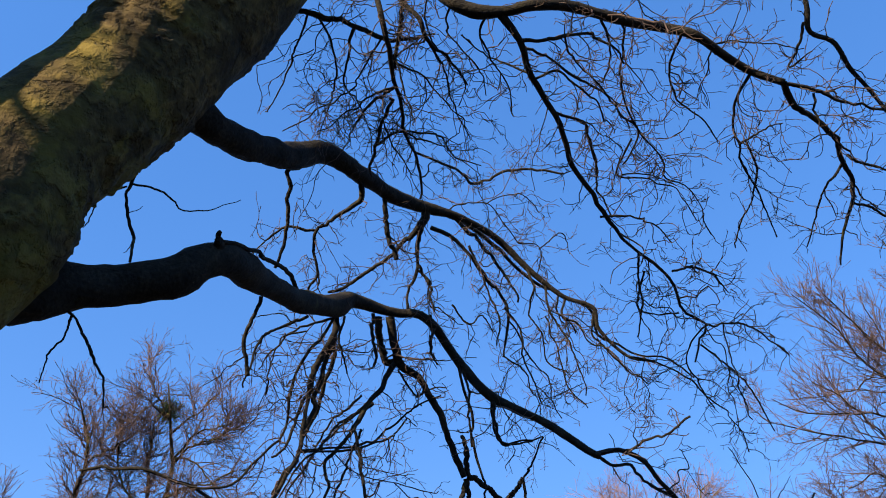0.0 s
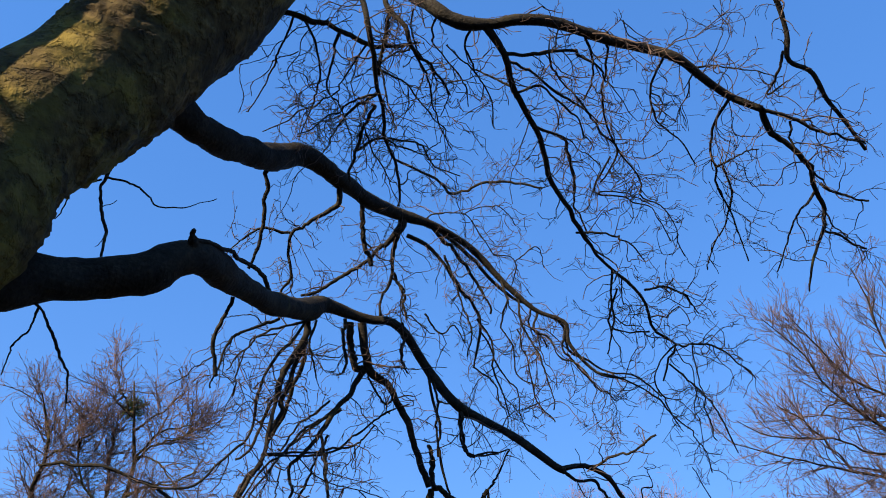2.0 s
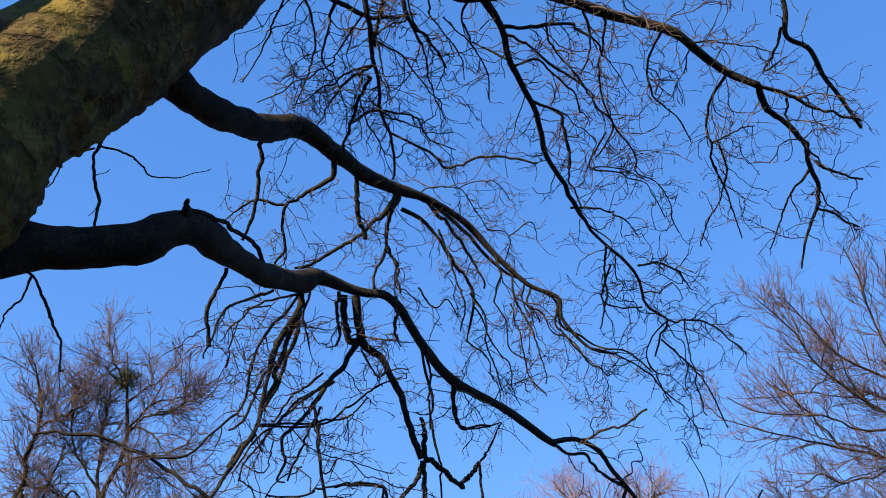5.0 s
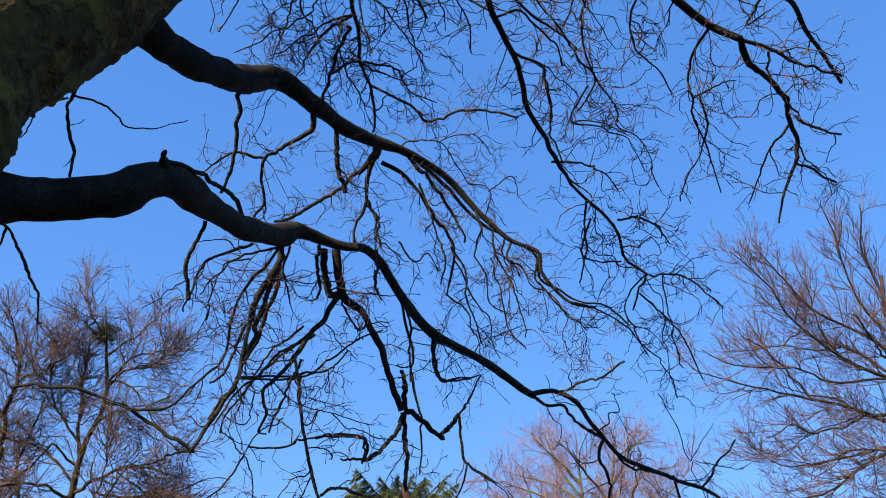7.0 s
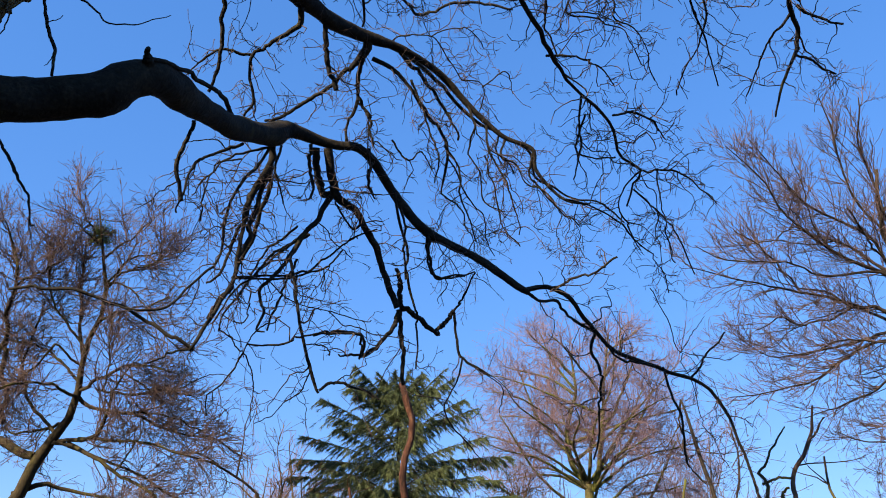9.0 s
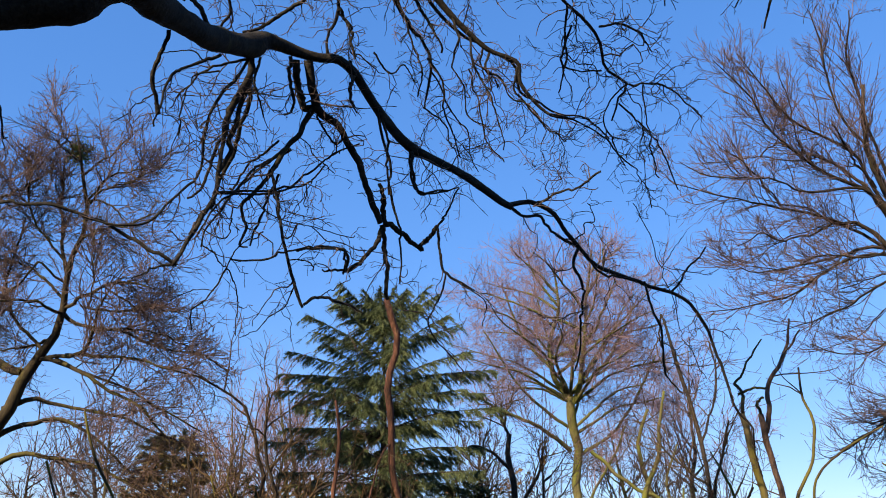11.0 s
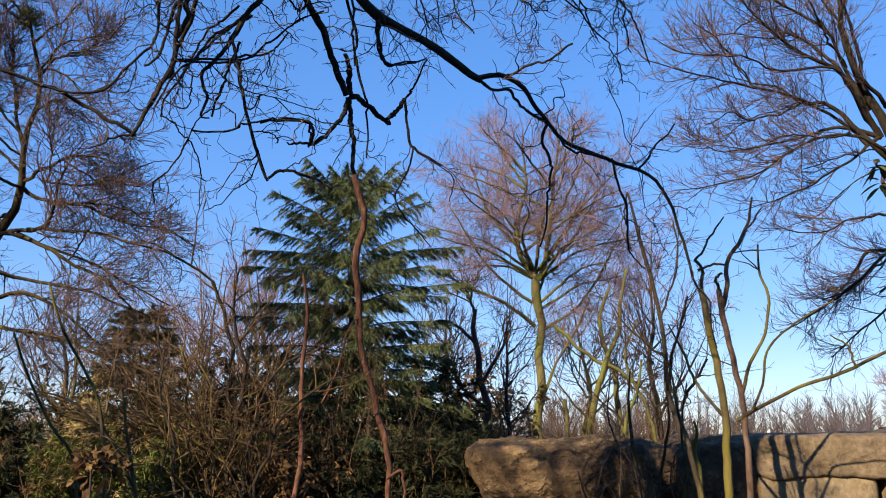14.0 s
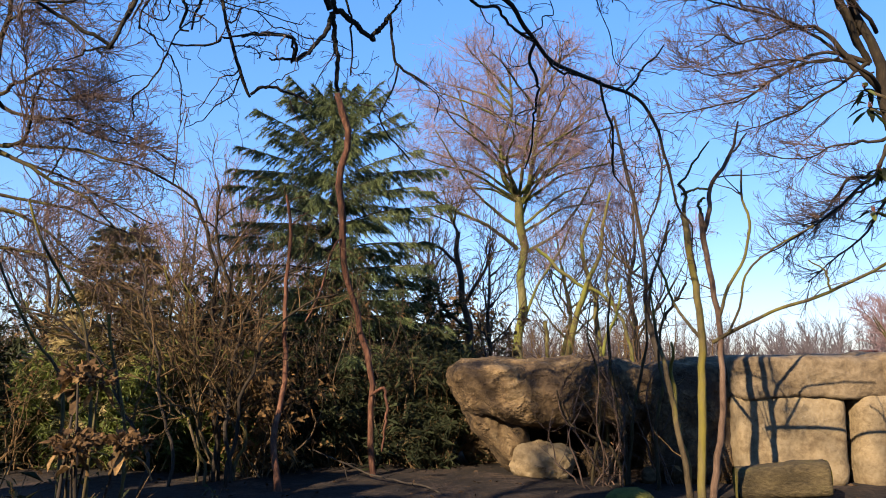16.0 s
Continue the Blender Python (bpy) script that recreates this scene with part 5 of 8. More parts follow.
stem(LEFT_TREE_LIMBS, (-5.821, 10.266, 5.866, 0.0246), (-5.553, 10.122, 5.982, 0.0173), (-5.175, 10.157, 6.081, 0.0137), (-4.746, 10.16, 6.271, 0.0102))
stem(LEFT_TREE_LIMBS, (-5.72, 9.798, 6.971, 0.0176), (-5.919, 9.649, 7.257, 0.0142), (-6.049, 9.531, 7.541, 0.0107))
stem(LEFT_TREE_LIMBS, (-5.969, 10.466, 5.1, 0.0246), (-6.389, 10.44, 5.509, 0.018), (-6.807, 10.364, 5.671, 0.0146), (-7.134, 10.251, 5.722, 0.0111))
stem(LEFT_TREE_LIMBS, (-5.974, 10.518, 4.928, 0.0281), (-6.126, 10.182, 4.956, 0.0208), (-6.323, 9.824, 4.933, 0.017), (-6.543, 9.502, 4.714, 0.0134))
stem(LEFT_TREE_LIMBS, (-5.339, 10.25, 4.616, 0.0201), (-4.975, 10.312, 4.628, 0.0166), (-4.487, 10.436, 4.568, 0.0132), (-4.109, 10.52, 4.415, 0.0098))
stem(LEFT_TREE_LIMBS, (-6.188, 10.546, 4.406, 0.0281), (-6.607, 10.541, 4.809, 0.0252), (-6.859, 10.446, 5.361, 0.0219), (-6.799, 10.418, 5.864, 0.0184), (-6.727, 10.371, 6.377, 0.0111))
stem(LEFT_TREE_LIMBS, (-5.927, 10.316, 5.589, 0.0211), (-6.285, 10.177, 6.016, 0.0179), (-6.46, 9.989, 6.467, 0.0144), (-6.464, 9.83, 7.023, 0.0109))
stem(LEFT_TREE_LIMBS, (-5.707, 10.059, 6.476, 0.0176), (-5.268, 9.991, 6.342, 0.0137), (-4.846, 10.192, 5.812, 0.0101), (-4.528, 10.334, 5.521, 0.01))
stem(LEFT_TREE_LIMBS, (-5.628, 10.34, 4.972, 0.0172), (-5.161, 10.372, 4.893, 0.0169), (-4.79, 10.406, 4.977, 0.0134), (-4.337, 10.507, 4.919, 0.01))
stem(LEFT_TREE_LIMBS, (-6.393, 10.541, 4.153, 0.0422), (-6.138, 10.537, 4.299, 0.0349), (-5.92, 10.561, 4.228, 0.0277), (-5.298, 10.708, 4.022, 0.0204), (-4.812, 10.765, 3.777, 0.0167), (-4.317, 10.804, 3.52, 0.0132), (-3.949, 10.87, 3.322, 0.0098))
stem(LEFT_TREE_LIMBS, (-6.606, 10.53, 3.607, 0.0492), (-6.275, 10.587, 3.741, 0.0384), (-5.989, 10.758, 3.706, 0.0279), (-5.249, 10.827, 3.564, 0.0204), (-4.527, 10.972, 3.315, 0.0167), (-4.052, 10.986, 3.004, 0.0132), (-3.742, 11.037, 2.582, 0.0098))
stem(LEFT_TREE_LIMBS, (-6.785, 10.497, 3.141, 0.0492), (-6.339, 10.612, 3.409, 0.0384), (-5.829, 10.774, 3.476, 0.0277), (-5.317, 10.864, 3.143, 0.0204), (-4.854, 10.907, 2.762, 0.0167), (-4.445, 10.907, 2.264, 0.0099))
stem(LEFT_TREE_LIMBS, (-6.858, 10.514, 2.644, 0.0492), (-6.457, 10.495, 2.939, 0.0415), (-6.131, 10.559, 3.038, 0.0343), (-5.53, 10.558, 2.947, 0.0234), (-4.96, 10.641, 2.732, 0.0198), (-4.372, 10.714, 2.364, 0.013), (-3.999, 10.776, 1.919, 0.0096))
stem(LEFT_TREE_LIMBS, (-5.995, 10.55, 4.942, 0.0352), (-5.757, 10.608, 4.803, 0.0279), (-5.14, 10.611, 4.685, 0.0204), (-4.561, 10.717, 4.44, 0.0167), (-4.024, 10.73, 4.365, 0.0132), (-3.656, 10.806, 4.147, 0.0098))
stem(LEFT_TREE_LIMBS, (-5.846, 10.51, 4.339, 0.0289), (-5.312, 10.437, 4.288, 0.0243), (-4.876, 10.362, 4.226, 0.0206), (-4.386, 10.346, 4.103, 0.0161), (-3.99, 10.324, 4.056, 0.0126), (-3.692, 10.424, 3.854, 0.0092))
stem(LEFT_TREE_LIMBS, (-5.942, 10.4, 5.337, 0.0199), (-6.104, 10.239, 5.439, 0.0181), (-6.239, 10.058, 5.543, 0.0163), (-6.414, 10.106, 5.317, 0.0142), (-6.595, 10.104, 5.077, 0.0119), (-6.783, 9.964, 4.877, 0.0095))
stem(LEFT_TREE_LIMBS, (-5.655, 10.051, 6.46, 0.0202), (-5.496, 10.008, 6.624, 0.0176), (-5.32, 9.929, 6.76, 0.015), (-4.996, 9.92, 6.835, 0.0113), (-4.692, 9.955, 6.933, 0.0076))
stem(LEFT_TREE_LIMBS, (-5.707, 9.823, 6.936, 0.0152), (-5.887, 9.758, 7.057, 0.0125), (-6.018, 9.63, 7.176, 0.0097), (-6.181, 9.587, 7.251, 0.0076))
stem(LEFT_TREE_LIMBS, (-7.09, 10.266, 5.715, 0.0403), (-7.122, 10.435, 5.363, 0.0403), (-7.2, 10.845, 4.659, 0.0404))
stem(LEFT_TREE_LIMBS, (-5.562, 10.345, 4.961, 0.0146), (-5.457, 10.211, 5.332, 0.0127), (-5.447, 9.993, 5.582, 0.0112), (-5.399, 9.93, 5.89, 0.0098))
stem(LEFT_TREE_LIMBS, (-6.099, 10.552, 4.571, 0.0244), (-6.416, 10.624, 4.508, 0.0212), (-6.679, 10.551, 4.414, 0.0174), (-6.968, 10.586, 4.506, 0.0147))
stem(LEFT_TREE_LIMBS, (-5.329, 10.325, 5.235, 0.0147), (-5.039, 10.39, 5.057, 0.0122), (-4.853, 10.575, 4.949, 0.0103), (-4.553, 10.565, 4.621, 0.0073))
stem(LEFT_TREE_LIMBS, (-5.264, 10.546, 3.903, 0.0142), (-5.082, 10.51, 4.15, 0.0117), (-4.936, 10.444, 4.361, 0.0095))
CENTER_TREE_LIMBS = []
stem(CENTER_TREE_LIMBS, (1.9915, 20.901, -0.1, 0.17526), (1.99, 20.901, 1.116, 0.1524), (1.975, 20.895, 2.265, 0.129), (1.997, 20.821, 3.424, 0.1231), (2.042, 20.7, 4.437, 0.129), (2.011, 20.59, 5.157, 0.1407), (1.951, 20.516, 5.588, 0.1055))
stem(CENTER_TREE_LIMBS, (1.981, 20.54, 5.444, 0.0938), (1.616, 20.455, 6.02, 0.0821), (1.467, 20.334, 6.586, 0.0703), (1.62, 20.332, 7.333, 0.0592), (1.763, 20.208, 8.047, 0.0416), (1.685, 20.031, 8.891, 0.0299))
stem(CENTER_TREE_LIMBS, (2.068, 20.532, 5.443, 0.0879), (2.215, 20.205, 5.965, 0.0755), (2.295, 19.935, 6.633, 0.0636), (2.369, 19.605, 7.416, 0.0518), (2.45, 19.247, 8.169, 0.0343), (2.552, 18.862, 8.89, 0.0228))
stem(CENTER_TREE_LIMBS, (1.912, 20.732, 4.294, 0.0703), (1.377, 20.32, 4.645, 0.0575), (0.788, 19.906, 4.895, 0.0507), (0.223, 19.679, 5.111, 0.0391), (-0.468, 19.395, 5.507, 0.0276))
stem(CENTER_TREE_LIMBS, (1.542, 20.397, 6.304, 0.0528), (1.12, 20.611, 6.806, 0.0476), (0.685, 20.725, 7.598, 0.0362), (0.388, 20.659, 8.5, 0.0243))
stem(CENTER_TREE_LIMBS, (1.868, 20.651, 4.872, 0.0528), (1.245, 20.426, 5.275, 0.0464), (0.659, 20.145, 5.806, 0.0345), (0.226, 19.8, 6.454, 0.0285), (-0.196, 19.525, 7.103, 0.017))
stem(CENTER_TREE_LIMBS, (2.209, 20.433, 5.867, 0.0528), (2.722, 19.985, 6.208, 0.0462), (3.166, 19.555, 6.824, 0.0343), (3.535, 19.168, 7.57, 0.0228))
stem(CENTER_TREE_LIMBS, (2.071, 20.736, 4.148, 0.0586), (2.597, 20.938, 4.47, 0.0476), (3.203, 20.99, 4.927, 0.042), (3.807, 20.932, 5.821, 0.0363), (4.241, 20.756, 6.691, 0.0243))
stem(CENTER_TREE_LIMBS, (2.293, 19.899, 6.77, 0.0462), (2.743, 19.463, 7.373, 0.0343), (3.112, 19.021, 8.234, 0.0228))
stem(CENTER_TREE_LIMBS, (1.757, 20.156, 7.88, 0.0414), (1.249, 20.061, 8.6, 0.0297), (0.956, 19.923, 9.303, 0.0179))
stem(CENTER_TREE_LIMBS, (2.07, 20.632, 4.869, 0.0469), (2.533, 20.31, 5.254, 0.0406), (3.078, 20.057, 5.642, 0.0289), (3.749, 19.819, 5.737, 0.0173))
stem(CENTER_TREE_LIMBS, (2.121, 20.868, 2.553, 0.0469), (2.463, 20.571, 3.401, 0.0406), (2.861, 20.251, 4.015, 0.0345), (3.192, 19.993, 4.766, 0.0229))
stem(CENTER_TREE_LIMBS, (1.466, 20.299, 6.726, 0.041), (0.938, 19.794, 7.18, 0.0288), (0.222, 19.311, 7.471, 0.0226), (-0.33, 19.079, 7.542, 0.0167))
RIGHT_TREE_LIMBS = []
stem(RIGHT_TREE_LIMBS, (9.1222, 10.717, -0.1, 0.44942), (9.008, 10.717, 1.474, 0.3908), (7.866, 11.018, 2.852, 0.3322), (7.036, 11.043, 3.883, 0.2422), (6.383, 10.903, 4.611, 0.196), (6.116, 10.885, 5.171, 0.1452), (5.945, 10.834, 5.586, 0.1161), (5.793, 10.761, 5.983, 0.0943), (5.649, 10.676, 6.357, 0.0798), (5.469, 10.529, 6.862, 0.0653), (5.347, 10.341, 7.336, 0.0508), (5.309, 10.034, 7.884, 0.0363))
stem(RIGHT_TREE_LIMBS, (6.104, 10.891, 5.173, 0.0726), (5.275, 10.731, 5.989, 0.0464), (4.854, 10.648, 6.101, 0.0387), (4.504, 10.543, 6.159, 0.0346), (4.079, 10.463, 6.205, 0.0272), (3.585, 10.375, 6.291, 0.0201), (3.052, 10.27, 6.395, 0.0165), (2.573, 10.225, 6.528, 0.0098))
stem(RIGHT_TREE_LIMBS, (5.931, 10.835, 5.603, 0.0726), (5.299, 10.54, 6.408, 0.05), (4.941, 10.412, 6.541, 0.0422), (4.568, 10.339, 6.797, 0.0349), (4.184, 10.165, 6.986, 0.0309), (3.898, 10.029, 7.226, 0.0238), (3.693, 9.825, 7.505, 0.0203), (3.436, 9.644, 7.752, 0.0134), (3.114, 9.472, 7.996, 0.01))
stem(RIGHT_TREE_LIMBS, (5.794, 10.766, 5.969, 0.0581), (5.309, 10.43, 6.633, 0.0357), (5.064, 10.277, 6.942, 0.0319), (4.615, 10.221, 7.216, 0.0281), (4.219, 10.127, 7.471, 0.0244), (3.899, 9.93, 7.811, 0.0173), (3.522, 9.679, 8.224, 0.0103))
stem(RIGHT_TREE_LIMBS, (5.649, 10.676, 6.357, 0.0508), (5.581, 10.578, 6.539, 0.0435), (5.403, 10.439, 7.016, 0.0327), (5.191, 10.36, 7.364, 0.029), (4.984, 10.261, 7.716, 0.0254), (4.842, 10.079, 8.123, 0.0218), (4.762, 9.867, 8.499, 0.0181), (4.601, 9.66, 8.893, 0.0109))
stem(RIGHT_TREE_LIMBS, (5.645, 10.663, 6.392, 0.0508), (5.689, 10.6, 6.633, 0.0439), (5.492, 10.478, 7.326, 0.0295), (5.347, 10.275, 7.813, 0.0258), (5.199, 10.029, 8.325, 0.0221), (5.15, 9.671, 8.871, 0.0147))
stem(RIGHT_TREE_LIMBS, (5.593, 10.69, 6.117, 0.0432), (5.259, 10.44, 6.406, 0.0319), (4.655, 10.364, 6.414, 0.0277), (4.302, 10.3, 6.37, 0.0238), (3.962, 10.147, 6.487, 0.0201), (3.538, 10.059, 6.509, 0.0165), (3.008, 10.004, 6.5, 0.013), (2.61, 9.904, 6.695, 0.0096))
stem(RIGHT_TREE_LIMBS, (6.104, 10.891, 5.173, 0.0653), (5.754, 10.553, 5.334, 0.0422), (5.323, 10.472, 5.527, 0.0346), (4.907, 10.456, 5.485, 0.0272), (4.49, 10.486, 5.283, 0.0234), (4.037, 10.537, 5.009, 0.0198), (3.505, 10.557, 4.845, 0.0162), (2.95, 10.633, 4.794, 0.0096))
stem(RIGHT_TREE_LIMBS, (5.323, 10.472, 5.527, 0.0277), (4.973, 10.442, 5.439, 0.0204), (4.48, 10.419, 5.476, 0.0167), (4.025, 10.537, 5.347, 0.0133), (3.55, 10.572, 5.413, 0.0099))
stem(RIGHT_TREE_LIMBS, (6.383, 10.903, 4.611, 0.0798), (6.144, 10.842, 4.474, 0.05), (5.931, 10.833, 4.048, 0.0422), (5.635, 10.816, 3.795, 0.0346), (5.317, 10.804, 3.507, 0.0306), (4.923, 10.815, 3.219, 0.0234), (4.572, 10.778, 3.018, 0.0165), (4.252, 10.821, 2.859, 0.0098))
stem(RIGHT_TREE_LIMBS, (6.383, 10.903, 4.611, 0.0508), (5.965, 10.935, 4.498, 0.0357), (5.366, 10.803, 4.427, 0.0242), (5.012, 10.798, 4.222, 0.017), (4.558, 10.776, 4.221, 0.0134), (4.268, 10.752, 4.345, 0.01))
stem(RIGHT_TREE_LIMBS, (4.852, 10.657, 6.08, 0.0281), (4.452, 10.574, 5.855, 0.024), (4.022, 10.551, 5.766, 0.0203), (3.716, 10.419, 5.811, 0.0166), (3.385, 10.474, 5.669, 0.0099))
stem(RIGHT_TREE_LIMBS, (5.945, 10.834, 5.586, 0.0653), (5.491, 10.842, 5.735, 0.0432), (5.256, 10.843, 5.725, 0.0357), (4.848, 10.731, 5.601, 0.0314), (4.389, 10.639, 5.448, 0.0238), (3.963, 10.611, 5.359, 0.0167), (3.575, 10.643, 5.339, 0.0133), (3.192, 10.568, 5.58, 0.0099))
stem(RIGHT_TREE_LIMBS, (4.568, 10.339, 6.797, 0.0209), (4.405, 10.337, 7.17, 0.0176), (4.344, 10.213, 7.657, 0.0142), (4.204, 10.087, 8.159, 0.0107))
stem(RIGHT_TREE_LIMBS, (4.079, 10.463, 6.205, 0.0204), (3.877, 10.307, 6.464, 0.0169), (3.584, 10.159, 6.748, 0.0134), (3.212, 10.052, 6.97, 0.01))
stem(RIGHT_TREE_LIMBS, (6.383, 10.903, 4.611, 0.0508), (6.16, 10.91, 4.172, 0.0357), (5.805, 10.942, 3.862, 0.0281), (5.35, 11.018, 3.48, 0.0208), (4.947, 11.01, 3.321, 0.0136))
stem(RIGHT_TREE_LIMBS, (6.738, 11.018, 4.279, 0.059), (6.31, 11.009, 3.876, 0.0396), (5.877, 11.004, 3.32, 0.0281), (5.48, 11.037, 2.933, 0.0208), (5.01, 11.079, 2.547, 0.0136))
stem(RIGHT_TREE_LIMBS, (5.931, 10.835, 5.603, 0.0508), (5.579, 10.764, 5.333, 0.0319), (5.092, 10.764, 5.011, 0.0242), (4.569, 10.848, 4.756, 0.017), (3.961, 10.916, 4.574, 0.01))
stem(RIGHT_TREE_LIMBS, (5.945, 10.834, 5.586, 0.0594), (5.83, 10.861, 5.837, 0.055), (5.549, 10.799, 6.372, 0.0448), (5.414, 10.928, 6.785, 0.0386), (5.222, 10.973, 7.079, 0.0329), (4.9, 10.942, 7.249, 0.0265), (4.621, 11.036, 7.396, 0.0209), (4.397, 11.054, 7.594, 0.0158))
stem(RIGHT_TREE_LIMBS, (6.019, 10.756, 6.002, 0.0495), (5.765, 10.563, 6.176, 0.0455), (5.397, 10.298, 6.395, 0.0399), (5.25, 10.193, 6.847, 0.0342), (5.182, 9.875, 7.174, 0.0282))
stem(RIGHT_TREE_LIMBS, (5.721, 10.793, 5.442, 0.0443), (5.501, 10.854, 5.755, 0.0388), (5.212, 10.86, 5.975, 0.0333), (4.91, 10.851, 6.148, 0.0281), (4.665, 10.983, 6.384, 0.023), (4.258, 10.955, 6.466, 0.0168), (3.919, 11.1, 6.717, 0.0104))
stem(RIGHT_TREE_LIMBS, (5.997, 10.849, 5.46, 0.0198), (5.419, 10.791, 5.314, 0.0152), (4.958, 10.664, 5.154, 0.0117), (4.79, 10.824, 5.129, 0.0098))
stem(RIGHT_TREE_LIMBS, (5.851, 10.828, 3.98, 0.0431), (5.54, 10.913, 3.932, 0.0373), (5.391, 11.176, 3.59, 0.0301), (5.089, 11.273, 3.292, 0.0226), (4.778, 11.524, 3.093, 0.015))
stem(RIGHT_TREE_LIMBS, (5.412, 10.501, 6.492, 0.0294), (5.057, 10.263, 6.887, 0.0241), (4.825, 10.022, 7.098, 0.0206), (4.711, 9.903, 7.2, 0.0189))
stem(RIGHT_TREE_LIMBS, (4.917, 10.943, 7.24, 0.0207), (4.493, 10.967, 7.18, 0.018), (4.145, 11.114, 7.355, 0.0157), (3.743, 11.17, 7.347, 0.0132), (3.35, 11.273, 7.362, 0.0107))
stem(RIGHT_TREE_LIMBS, (4.133, 11.116, 7.355, 0.021), (4.432, 10.914, 7.607, 0.0133), (4.34, 10.848, 7.754, 0.0104))
stem(RIGHT_TREE_LIMBS, (6.056, 10.882, 5.22, 0.0148), (5.465, 10.991, 4.925, 0.0124), (5.148, 11.065, 4.621, 0.0108), (4.684, 11.143, 4.402, 0.0089), (4.313, 11.214, 4.384, 0.0075))
stem(RIGHT_TREE_LIMBS, (4.829, 10.652, 6.067, 0.0148), (4.356, 10.705, 5.925, 0.0125), (3.887, 10.535, 5.697, 0.0104), (3.559, 10.536, 5.457, 0.0087), (3.25, 10.509, 5.534, 0.0072))
STEM_TREE_LIMBS = []
stem(STEM_TREE_LIMBS, (2.614, 8.482, -0.05, 0.0477), (2.665, 8.54, 0.567, 0.0452), (2.706, 8.574, 1.139, 0.0452), (2.712, 8.581, 1.666, 0.0402), (2.682, 8.566, 2.201, 0.0377), (2.631, 8.532, 2.679, 0.0377), (2.574, 8.5, 3.009, 0.0352), (2.551, 8.499, 3.051, 0.0301))
stem(STEM_TREE_LIMBS, (2.708, 8.453, -0.05, 0.0427), (2.804, 8.482, 0.461, 0.0377), (2.878, 8.504, 0.913, 0.0352), (2.9, 8.519, 1.431, 0.0327), (2.879, 8.522, 1.842, 0.0301), (2.844, 8.514, 2.197, 0.0301), (2.783, 8.492, 2.614, 0.0301), (2.745, 8.472, 2.852, 0.0327), (2.727, 8.446, 3.042, 0.0276))
stem(STEM_TREE_LIMBS, (2.551, 8.501, -0.05, 0.0377), (2.497, 8.576, 0.449, 0.0327), (2.454, 8.625, 0.788, 0.0327), (2.406, 8.662, 1.135, 0.0301), (2.381, 8.676, 1.323, 0.0276), (2.37, 8.786, 1.536, 0.0229), (2.346, 8.892, 1.793, 0.018), (2.331, 8.99, 2.045, 0.013), (2.324, 9.077, 2.303, 0.0079))
stem(STEM_TREE_LIMBS, (2.546, 8.602, -0.05, 0.033), (2.574, 8.761, 0.425, 0.0308), (2.531, 8.924, 0.881, 0.0286), (2.539, 9.043, 1.178, 0.0262), (2.502, 9.06, 1.393, 0.0236), (2.527, 8.95, 1.56, 0.0182), (2.508, 8.954, 1.696, 0.013))
stem(STEM_TREE_LIMBS, (2.761, 8.467, 2.852, 0.0276), (2.807, 8.412, 3.084, 0.0251), (2.819, 8.368, 3.288, 0.0226), (2.956, 8.265, 3.537, 0.0201), (3.025, 8.184, 3.757, 0.0151), (3.047, 8.121, 3.95, 0.01))
stem(STEM_TREE_LIMBS, (2.955, 8.263, 3.548, 0.0126), (3.077, 8.166, 3.752, 0.01), (3.135, 8.122, 3.83, 0.0075))
stem(STEM_TREE_LIMBS, (2.831, 8.542, 1.689, 0.0226), (3.002, 8.375, 1.808, 0.0199), (3.223, 8.179, 1.943, 0.0172), (3.476, 7.959, 2.055, 0.017), (3.754, 7.712, 2.179, 0.0168), (4.047, 7.429, 2.376, 0.0142), (4.307, 7.135, 2.596, 0.0117))
stem(STEM_TREE_LIMBS, (2.714, 8.579, 1.725, 0.0201), (2.62, 8.605, 1.844, 0.0176), (2.503, 8.732, 2.091, 0.0152), (2.392, 8.836, 2.469, 0.0128), (2.301, 8.933, 2.732, 0.0078))
stem(STEM_TREE_LIMBS, (2.88, 8.519, 1.901, 0.0201), (2.994, 8.458, 2.252, 0.0176), (3.153, 8.364, 2.598, 0.0151), (3.182, 8.302, 2.945, 0.0151), (3.106, 8.288, 3.181, 0.0126), (3.098, 8.229, 3.468, 0.01))
stem(STEM_TREE_LIMBS, (2.949, 8.394, 1.779, 0.0149), (3.06, 8.341, 2.067, 0.0124), (3.092, 8.195, 2.403, 0.0123), (3.293, 7.983, 2.607, 0.0097), (3.579, 7.721, 2.792, 0.0072))
stem(STEM_TREE_LIMBS, (2.569, 8.516, 2.92, 0.0226), (2.562, 8.488, 3.098, 0.0201), (2.587, 8.452, 3.244, 0.0176), (2.502, 8.452, 3.366, 0.0176))
stem(STEM_TREE_LIMBS, (2.532, 8.468, 3.247, 0.0151), (2.668, 8.416, 3.298, 0.0126), (2.803, 8.374, 3.289, 0.0126))
stem(STEM_TREE_LIMBS, (2.508, 8.454, 3.348, 0.0151), (2.577, 8.414, 3.438, 0.0126), (2.712, 8.316, 3.67, 0.01), (2.788, 8.262, 3.778, 0.0075))
stem(STEM_TREE_LIMBS, (2.727, 8.448, 3.03, 0.0176), (2.698, 8.438, 3.138, 0.0151), (2.767, 8.403, 3.204, 0.0126))
stem(STEM_TREE_LIMBS, (3.709, 7.734, 2.165, 0.012), (3.668, 7.737, 2.355, 0.0096), (3.534, 7.786, 2.47, 0.0072))
DARK_TREE_LIMBS = []
